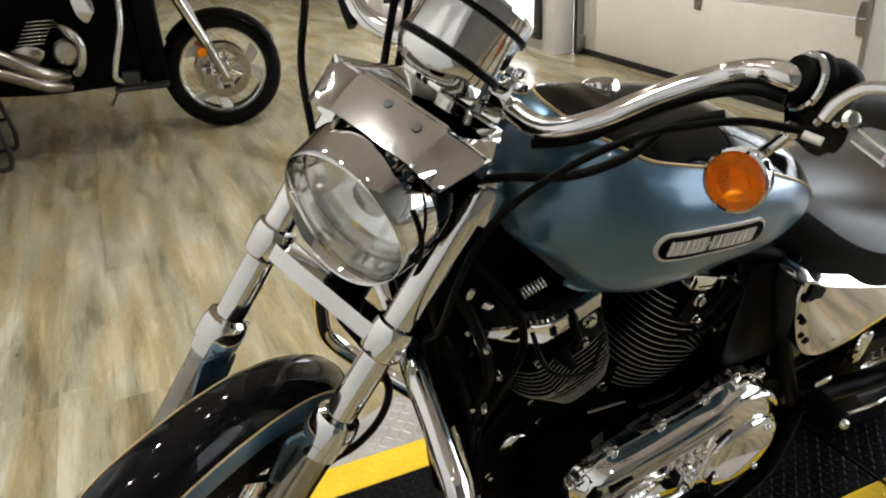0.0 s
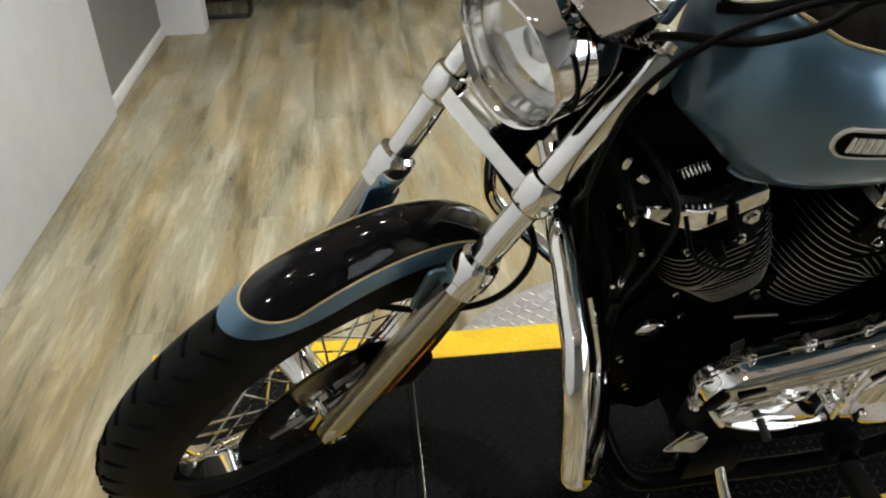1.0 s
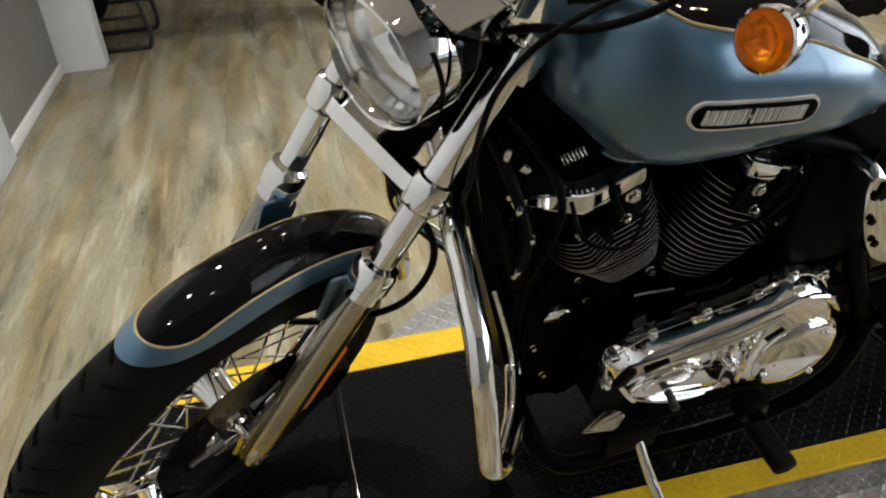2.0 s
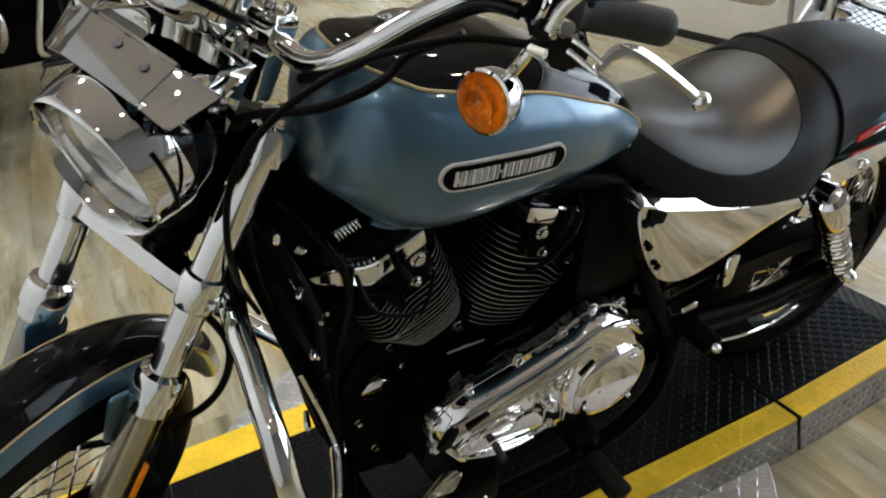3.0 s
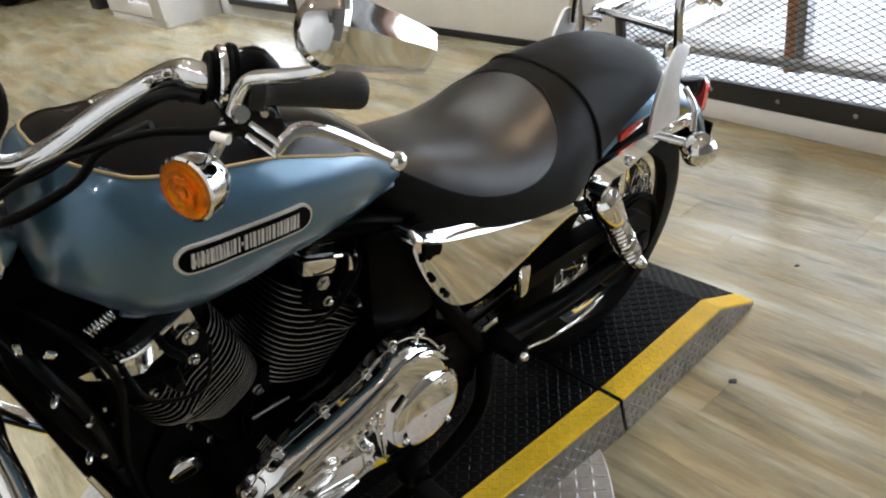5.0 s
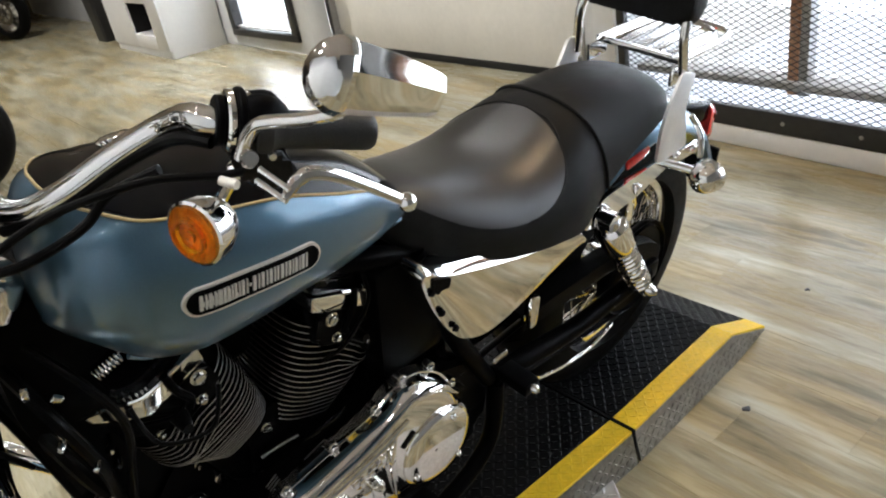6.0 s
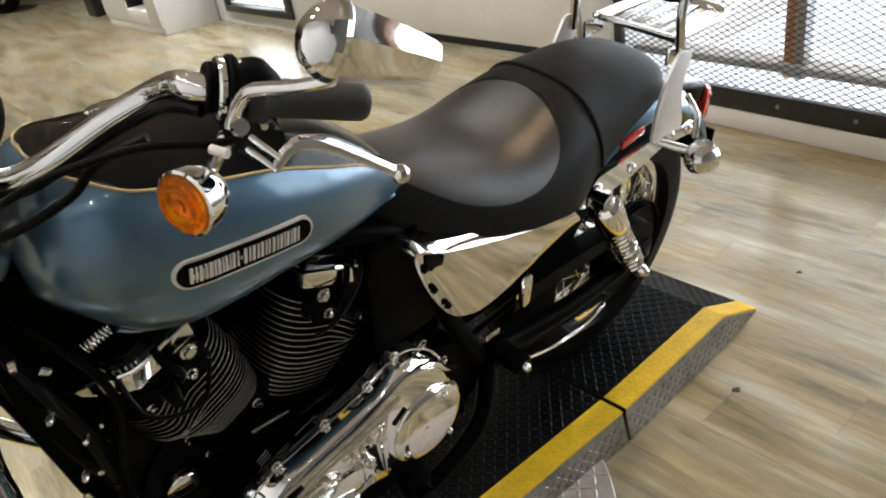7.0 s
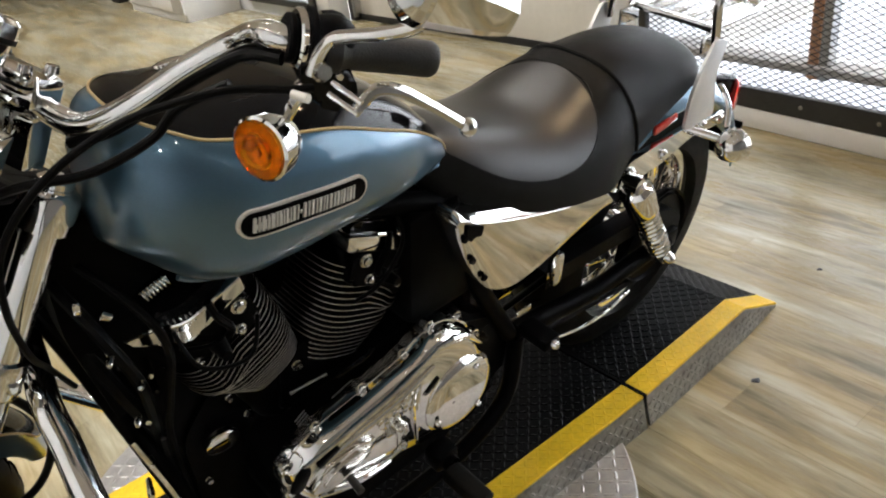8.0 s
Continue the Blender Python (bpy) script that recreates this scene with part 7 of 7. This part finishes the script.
def touring_bike():
    """Big black cruiser seen low from its right side. x ahead, origin under the front axle."""
    b = thing("motorcycle", "black heavyweight cruiser with cast wheels and chrome exhausts", "motorcycle", PARKED @ Matrix.Scale(1.045, 4), "parked motorcycles")

    def cast_wheel(nm, cx, r, w, rim):
        m = axes((cx, 0, r), (1, 0, 0), (0, -1, 0))
        bm = bmesh.new()
        lathe(bm, [(rim - 0.02, -w * 0.32), (rim + 0.006, -w * 0.38), (rim + 0.008, -w * 0.30), (rim - 0.018, -w * 0.2), (rim - 0.018, w * 0.2), (rim + 0.008, w * 0.30), (rim + 0.006, w * 0.38), (rim - 0.02, w * 0.32)], m, 56, close=True)
        lathe(bm, [(0, -w * 0.45), (0.045, -w * 0.45), (0.05, -w * 0.3), (0.05, w * 0.3), (0.045, w * 0.45), (0, w * 0.45)], m, 24)
        wh = part(nm, bm, CHROME_DULL, b, "cast aluminium wheel rim")
        for k in range(3):
            # broad flat spokes that fork before the rim
            bm = bmesh.new()
            a = 2 * math.pi * k / 3 + 0.10
            for side in (-1, 1):
                pts = [m @ Vector((rr * math.cos(a + side * tw), rr * math.sin(a + side * tw), 0)) for rr, tw in ((0.035, 0.0), (rim * 0.42, 0.05), (rim * 0.70, 0.22), (rim - 0.010, 0.42))]
                path = smooth_path(pts, 5)
                sweep(bm, path, [0.026 + 0.014 * i / (len(path) - 1) for i in range(len(path))], 10, squash=0.42)
            part("wheel_spoke", bm, SILVER_PAINT, wh, "pale cast spoke")
        bm = bmesh.new()
        for z in (-w * 0.36, w * 0.36):
            lathe(bm, [(rim - 0.012, z - 0.003), (rim - 0.006, z - 0.004), (rim - 0.003, z), (rim - 0.006, z + 0.004), (rim - 0.012, z + 0.003)], m, 56, close=True)
        part("rim_edge", bm, CHROME, wh, "polished rim edge")
        bm = bmesh.new()
        ring = []
        for k in range(15):
            a = math.pi * k / 14
            ring.append((rim + 0.004 + (r - rim - 0.004) * math.sin(a) ** 0.6, -math.cos(a) * w / 2))
        lathe(bm, ring + [(rim - 0.004, w * 0.3), (rim - 0.004, -w * 0.3)], m, 64, close=True)
        part("tyre", bm, RUBBER, wh, "black tyre")
        for s in (-1, 1):
            bm = bmesh.new()
            z = s * w * 0.42
            lathe(bm, [(0.105, z - 0.002), (0.155, z - 0.002), (0.155, z + 0.002), (0.105, z + 0.002)], m, 40, close=True)
            disc = part("brake_disc", bm, ALU, wh, "drilled brake disc")
            # dark plugs stand in for the shade in the drilled holes
            for k in range(24):
                a = 2 * math.pi * k / 24
                rr = 0.120 + 0.011 * (k % 3)
                bm = bmesh.new()
                lathe(bm, [(0, 0.0026), (0.0045, 0.0024), (0.0048, -0.0024), (0, -0.0026)], m @ pose(rr * math.cos(a), rr * math.sin(a), z), 8)
                part("dark_hole_plug", bm, DARK_PLASTIC, disc)
            for k in range(8):
                a = 2 * math.pi * k / 8
                bm = bmesh.new()
                rod(bm, m @ Vector((0.035 * math.cos(a), 0.035 * math.sin(a), z)), m @ Vector((0.108 * math.cos(a + 0.35), 0.108 * math.sin(a + 0.35), z)), 0.006, 6)
                rod(bm, m @ Vector((0.035 * math.cos(a), 0.035 * math.sin(a), z)), m @ Vector((0.108 * math.cos(a - 0.35), 0.108 * math.sin(a - 0.35), z)), 0.006, 6)
                part("disc_arm", bm, CHROME_DULL, disc)
        return wh

    cast_wheel("front_wheel", 0.0, 0.334, 0.13, 0.242)
    cast_wheel("rear_wheel", -1.70, 0.325, 0.19, 0.21)
    for s in (-1, 1):
        bm = bmesh.new()
        rod(bm, (0.01, 0.105 * s, 0.30), (-0.075, 0.105 * s, 0.52), 0.028, 16)
        box(bm, (-0.03, 0.105 * s - 0.02, 0.275), (0.04, 0.105 * s + 0.02, 0.345), 0.012)
        part("fork_slider", bm, ALU, b, "grey fork slider")
        bm = bmesh.new()
        rod(bm, (-0.072, 0.105 * s, 0.51), (-0.30, 0.105 * s, 1.02), 0.034, 16)
        part("fork_tube", bm, CHROME, b, "chrome fork cover")
        bm = bmesh.new()
        box(bm, (-0.125, 0.088 * s - 0.02, 0.255), (-0.055, 0.088 * s + 0.02, 0.375), 0.015)
        part("brake_caliper", bm, ALU, b)
        bm = bmesh.new()
        lathe(bm, [(0, 0.012), (0.024, 0.010), (0.028, 0.0)], axes((-0.105, 0.125 * s, 0.46), (1, 0, 0), (0, s, 0)), 20)
        part("reflector", bm, AMBER, b, "round amber reflector")
        # exhausts on the near side and their far twins
        for z0, z1, r in ((0.350, 0.265, 0.038), (0.250, 0.205, 0.034)):
            bm = bmesh.new()
            tube(bm, [(-0.80, 0.18 * s, z1 + 0.17), (-0.90, 0.27 * s, z1 + 0.20), (-1.12, 0.30 * s, z0 + 0.25), (-1.40, 0.30 * s, z0 + 0.27), (-2.05, 0.30 * s, z0 + 0.28)], r, 16, 6)
            part("exhaust_pipe", bm, ALU, b, "chrome exhaust pipe")
        bm = bmesh.new()
        tube(bm, [(-0.47, 0.12 * s, 0.84), (-0.47, 0.23 * s, 0.78), (-0.485, 0.26 * s, 0.65), (-0.555, 0.27 * s, 0.44), (-0.545, 0.25 * s, 0.38), (-0.48, 0.18 * s, 0.34)], 0.019, 12, 6)
        part("crash_bar", bm, CHROME_DULL, b, "chrome crash bar")
        bm = bmesh.new()
        box(bm, (-0.58, 0.22 * s - 0.05, 0.318), (-0.30, 0.22 * s + 0.05, 0.345), 0.012)
        box(bm, (-0.53, 0.22 * s - 0.03, 0.34), (-0.44, 0.22 * s + 0.03, 0.42), 0.01)
        part("footboard", bm, DARK_PLASTIC, b, "black footboard")
        bm = bmesh.new()
        lathe(bm, [(0, 0.045), (0.05, 0.042), (0.066, 0.028), (0.07, 0.0)], axes((-0.765, 0.22 * s, 0.555), (1, 0, 0), (0, s, 0)), 28)
        part("clutch_cover", bm, ALU, b, "round grey engine cover")
        for k in range(7):
            bm = bmesh.new()
            box(bm, (-0.99 + 0.012 * k, 0.19 * s - 0.03, 0.600 + 0.018 * k), (-0.86 + 0.012 * k, 0.19 * s + 0.03, 0.606 + 0.018 * k), 0.002)
            part("cylinder_fin", bm, ALU, b, "finned grey cylinder")
        bm = bmesh.new()
        prism(bm, rounded([(-1.06, 0.50), (-0.92, 0.49), (-0.86, 0.56), (-0.92, 0.60), (-1.05, 0.58)], 0.025, 4), 0.0, 0.05, Matrix(((1, 0, 0, 0), (0, 0, s, 0.17 * s), (0, 1, 0, 0), (0, 0, 0, 1))), 0.012)
        part("gear_cover", bm, ALU, b, "polished gearbox cover")
        bm = bmesh.new()
        tube(bm, [(-0.79, 0.18 * s, 0.69), (-0.74, 0.27 * s, 0.66), (-0.69, 0.28 * s, 0.60), (-0.70, 0.27 * s, 0.50), (-0.74, 0.22 * s, 0.44)], 0.026, 12, 6)
        part("header_pipe", bm, CHROME_DULL, b, "chrome header pipe")
        bm = bmesh.new()
        prism(bm, rounded([(-0.70, 0.84), (-0.60, 0.86), (-0.59, 0.74), (-0.64, 0.67), (-0.68, 0.72)], 0.02), 0.0, 0.05, Matrix(((1, 0, 0, 0), (0, 0, s, 0.16 * s), (0, 1, 0, 0), (0, 0, 0, 1))), 0.008)
        part("engine_cover", bm, CHROME_DULL, b, "chrome engine side cover")
        bm = bmesh.new()
        box(bm, (-1.55, 0.14 * s - 0.02 + 0.12 * s, 0.40), (-2.1, 0.14 * s + 0.13 * s, 0.72), 0.05)
        part("saddlebag", bm, BLACK_PAINT, b, "gloss black saddlebag")
    bm = bmesh.new()
    grid = []
    for i in range(25):
        a = radians(26 + 118 * i / 24)
        grid.append([Vector((math.cos(a) * (0.352 - 0.05 * (1 - math.cos(e))), -0.088 * math.sin(e) / math.sin(1.35), 0.325 + math.sin(a) * (0.352 - 0.05 * (1 - math.cos(e))))) for e in (-1.35, -1.0, -0.6, -0.2, 0.2, 0.6, 1.0, 1.35)])
    loft(bm, grid, caps=False, closed=False)
    bmesh.ops.solidify(bm, geom=list(bm.faces), thickness=0.004)
    part("front_fender", bm, BLACK_PAINT, b, "gloss black front fender")
    bm = bmesh.new()
    out = rounded([(-0.36, 0.34), (-0.38, 0.75), (-0.62, 0.88), (-1.45, 0.80), (-1.50, 0.45), (-1.30, 0.36), (-0.90, 0.33)], 0.08)
    prism(bm, out, -0.17, 0.17, Matrix(((1, 0, 0, 0), (0, 0, -1, 0), (0, 1, 0, 0), (0, 0, 0, 1))), 0.03, 3)
    part("engine", bm, BLACK_ENGINE, b, "black engine and frame")
    bm = bmesh.new()
    box(bm, (-0.42, -0.20, 0.30), (-0.30, 0.20, 0.78), 0.03)
    part("radiator", bm, BLACK_ENGINE, b, "black radiator shroud")
    bm = bmesh.new()
    loft(bm, [[Vector((x, hw * math.cos(2 * math.pi * k / 20), z + h * math.sin(2 * math.pi * k / 20))) for k in range(20)] for x, hw, z, h in ((-0.36, 0.06, 0.95, 0.05), (-0.45, 0.17, 0.96, 0.12), (-0.65, 0.21, 0.96, 0.14), (-0.90, 0.18, 0.92, 0.11), (-1.05, 0.08, 0.87, 0.06))])
    part("fuel_tank", bm, BLACK_PAINT, b, "gloss black fuel tank")
    bm = bmesh.new()
    loft(bm, [[Vector((x, hw * math.cos(2 * math.pi * k / 20), z + h * math.sin(2 * math.pi * k / 20))) for k in range(20)] for x, hw, z, h in ((-0.98, 0.07, 0.84, 0.05), (-1.15, 0.17, 0.80, 0.07), (-1.45, 0.20, 0.82, 0.09), (-1.80, 0.16, 0.90, 0.08), (-1.95, 0.08, 0.90, 0.05))])
    part("seat", bm, LEATHER, b, "black seat")
    bm = bmesh.new()
    tube(bm, [(-0.62, -0.40, 1.10), (-0.42, -0.30, 1.10), (-0.33, -0.12, 1.05), (-0.33, 0.12, 1.05), (-0.42, 0.30, 1.10), (-0.62, 0.40, 1.10)], 0.014, 12, 6)
    part("handlebar", bm, CHROME, b, "chrome handlebar")
    bm = bmesh.new()
    lathe(bm, [(0, -0.12), (0.07, -0.10), (0.10, -0.03), (0.105, 0.02), (0, 0.03)], axes((-0.17, 0, 0.86), (0, 1, 0), (1, 0, 0)), 28)
    part("headlight", bm, CHROME, b, "chrome headlight")
    bm = bmesh.new()
    rod(bm, (-0.56, -0.20, 0.33), (-0.61, -0.25, 0.255), 0.006, 8)
    part("side_stand", bm, STEEL_BLACK, b, "black side stand")
    return b


parked = touring_bike()
far_bike = copy_thing(parked, pose(1.05, 10.9, 0.0, 0, 0, -62.0) @ Matrix.Scale(1.045, 4))


def stool():
    """Black sled-base tube chair by the partition."""
    c = thing("chair", "black tubular sled-base chair beside the white partition", "chair", pose(-2.10, 3.90, 0))
    for y in (-0.20, 0.22):
        bm = bmesh.new()
        tube(bm, [(-0.28, y, 0.50), (-0.27, y, 0.10), (-0.24, y, 0.02), (-0.18, y, 0.014), (0.10, y, 0.014), (0.155, y, 0.022), (0.17, y, 0.09), (0.155, y, 0.20), (0.10, y, 0.48)], 0.0135, 10, 6)
        part("side_frame", bm, STEEL_BLACK, c, "black bent steel tube")
        bm = bmesh.new()
        rod(bm, (-0.27, y, 0.19), (0.155, y, 0.19), 0.011, 10)
        part("side_rail", bm, STEEL_BLACK, c)
        bm = bmesh.new()
        lathe(bm, [(0, 0.0), (0.012, 0.0), (0.013, 0.012), (0, 0.012)], pose(0.12, y, 0.0), 12)
        part("glide", bm, GRIP, c, "rubber foot")
    bm = bmesh.new()
    box(bm, (-0.30, -0.24, 0.46), (0.16, 0.26, 0.53), 0.025, None, 3)
    part("seat", bm, LEATHER, c, "black padded seat")
    bm = bmesh.new()
    box(bm, (-0.34, -0.24, 0.56), (-0.29, 0.26, 0.92), 0.022, None, 3)
    part("backrest", bm, LEATHER, c, "black padded back")
    for y in (-0.20, 0.22):
        bm = bmesh.new()
        rod(bm, (-0.28, y, 0.48), (-0.31, y, 0.88), 0.0125, 10)
        part("back_post", bm, STEEL_BLACK, c)


stool()


def counter():
    """White boxed-in counter with an open niche."""
    c = thing("counter", "white painted counter with a dark open niche", "counter", pose(1.39, 6.17, 0))
    L, H, D = 1.55, 1.02, 0.56
    n0, n1, z0, z1 = 0.28, 0.84, 0.20, 0.50
    for nm, lo, hi in (("front_panel", (0, 0, 0.075), (0.02, n0, H)), ("front_panel", (0, n1, 0.075), (0.02, L, H)), ("front_panel", (0, n0, z1), (0.02, n1, H)), ("front_panel", (0, n0, 0.075), (0.02, n1, z0)),
                       ("end_panel", (0.02, 0, 0.0), (D, 0.02, H)), ("end_panel", (0.02, L - 0.02, 0.0), (D, L, H)), ("plinth", (0.012, 0.02, 0.0), (0.05, L - 0.02, 0.073)),
                       ("niche_shelf", (0.02, n0 - 0.02, z0 - 0.02), (0.45, n1 + 0.02, z0))):
        quick(nm, TRIM_WHITE, c, lo=lo, hi=hi, bevel=0.003)
    quick("worktop", TRIM_WHITE, c, lo=(-0.02, -0.02, H), hi=(D, L + 0.02, H + 0.035), bevel=0.006)
    # black sheets put in to make the open niche dark inside
    quick("niche_back", STEEL_BLACK, c, "black lining put in to make the niche dark", lo=(0.40, n0 - 0.02, z0), hi=(0.42, n1 + 0.02, z1 + 0.02))
    quick("niche_side", STEEL_BLACK, c, lo=(0.021, n0 - 0.02, z0), hi=(0.40, n0 - 0.001, z1 + 0.02))
    quick("niche_side", STEEL_BLACK, c, lo=(0.021, n1 + 0.001, z0), hi=(0.40, n1 + 0.02, z1 + 0.02))


counter()


def bin_thing():
    c = thing("waste_bin", "tall black plastic waste bin beside the counter", "bin", pose(1.62, 8.55, 0))
    bm = bmesh.new()
    rings = [[Vector((x, y, z)) for x, y in rounded([(-w, -w), (w, -w), (w, w), (-w, w)], 0.04)] for w, z in ((0.15, 0.0), (0.165, 0.30), (0.18, 0.66), (0.19, 0.67), (0.19, 0.70))]
    loft(bm, rings)
    part("body", bm, DARK_PLASTIC, c)
    bm = bmesh.new()
    prism(bm, rounded([(-0.195, -0.195), (0.195, -0.195), (0.195, 0.195), (-0.195, 0.195)], 0.05), 0.70, 0.76, None, 0.02, 3)
    part("lid", bm, DARK_PLASTIC, c, "black swing lid")


bin_thing()


def dolly():
    c = thing("platform_dolly", "dark low dolly on small wheels, far off", "dolly", pose(1.2, 12.8, 0))
    bm = bmesh.new()
    box(bm, (-0.35, -0.25, 0.12), (0.35, 0.25, 0.20), 0.02)
    part("deck", bm, DARK_PLASTIC, c)
    for x in (-0.28, 0.28):
        for y in (-0.2, 0.2):
            bm = bmesh.new()
            lathe(bm, [(0, -0.02), (0.05, -0.02), (0.06, -0.01), (0.06, 0.01), (0.05, 0.02), (0, 0.02)], axes((x, y, 0.06), (1, 0, 0), (0, 1, 0)), 16)
            part("wheel", bm, RUBBER, c)


dolly()

# a spent leaf-sized scrap or two on the floor
for k, (x, y, s) in enumerate(((0.853, -0.045, 0.008), (0.30, -0.18, 0.011), (1.31, 5.95, 0.016), (-1.98, 2.2, 0.006), (-1.80, 1.62, 0.006))):
    bm = bmesh.new()
    lathe(bm, [(0, 0.003), (s * 0.6, 0.0028), (s, 0.0004), (s * 0.9, 0.0002)], pose(0, 0, 0), 7)
    for v in bm.verts:
        v.co.x *= 1.0 + 0.5 * math.sin(v.co.y * 400 + k)
    tagged(part("floor_scrap", bm, DARK_PLASTIC), "small dark scrap lying on the plank floor", "scrap", "floor scraps").location = (x, y, 0.0)


# ---------------------------------------------------------------- floor of vinyl planks
fl = solid("floor", (-6.15, -3.35, -0.05), (2.3, 14.15, -0.003), shader("floor_joint", (0.17, 0.14, 0.09), 0.7, vary=0.2, scale=10), "wood-look vinyl plank floor in pale and dark brown", "floor")
PW, PL = 0.152, 0.914


def plank_mesh():
    bm = bmesh.new()
    box(bm, (0.0002, 0.0002, -0.003), (PW - 0.0002, PL - 0.0002, 0.0))
    for v in bm.verts:
        if v.co.z > -0.001:
            v.co.x += 0.0001 if v.co.x < PW / 2 else -0.0001
            v.co.y += 0.0001 if v.co.y < PL / 2 else -0.0001
    return bm


near = None
verts, faces = [], []
count = 0
for i in range(-41, 16):
    off = random.random() * PL
    for j in range(-5, 17):
        x, y = i * PW, j * PL - off
        if x + PW > 2.3 or x < -6.15 or y + PL < -3.3 or y > 14.0:
            continue
        close = -2.4 < x < 1.75 and -1.2 < y < 6.2 and count < 300
        if close and i >= -15:
            count += 1
            if near is None:
                near = part("plank", plank_mesh(), FLOOR, fl, smooth=False)
                near.matrix_local = pose(x, y, 0)
            else:
                share("plank", near, pose(x, y, 0), fl)
        else:
            b = len(verts)
            y0, y1 = max(y + 0.0002, -3.34), min(y + PL - 0.0002, 14.1)
            verts += [(x + 0.0002, y0, 0), (x + PW - 0.0002, y0, 0), (x + PW - 0.0002, y1, 0), (x + 0.0002, y1, 0)]
            verts += [(a, c, -0.003) for a, c, _ in verts[b:b + 4]]
            faces += [(b, b + 1, b + 2, b + 3), (b, b + 4, b + 5, b + 1), (b + 1, b + 5, b + 6, b + 2), (b + 2, b + 6, b + 7, b + 3), (b + 3, b + 7, b + 4, b)]
me = bpy.data.meshes.new("plank_field")
me.from_pydata(verts, [], faces)
me.materials.append(FLOOR)
field = new("plank_field", me)
field.parent = fl
tagged(field, "", "", "", "stuff")
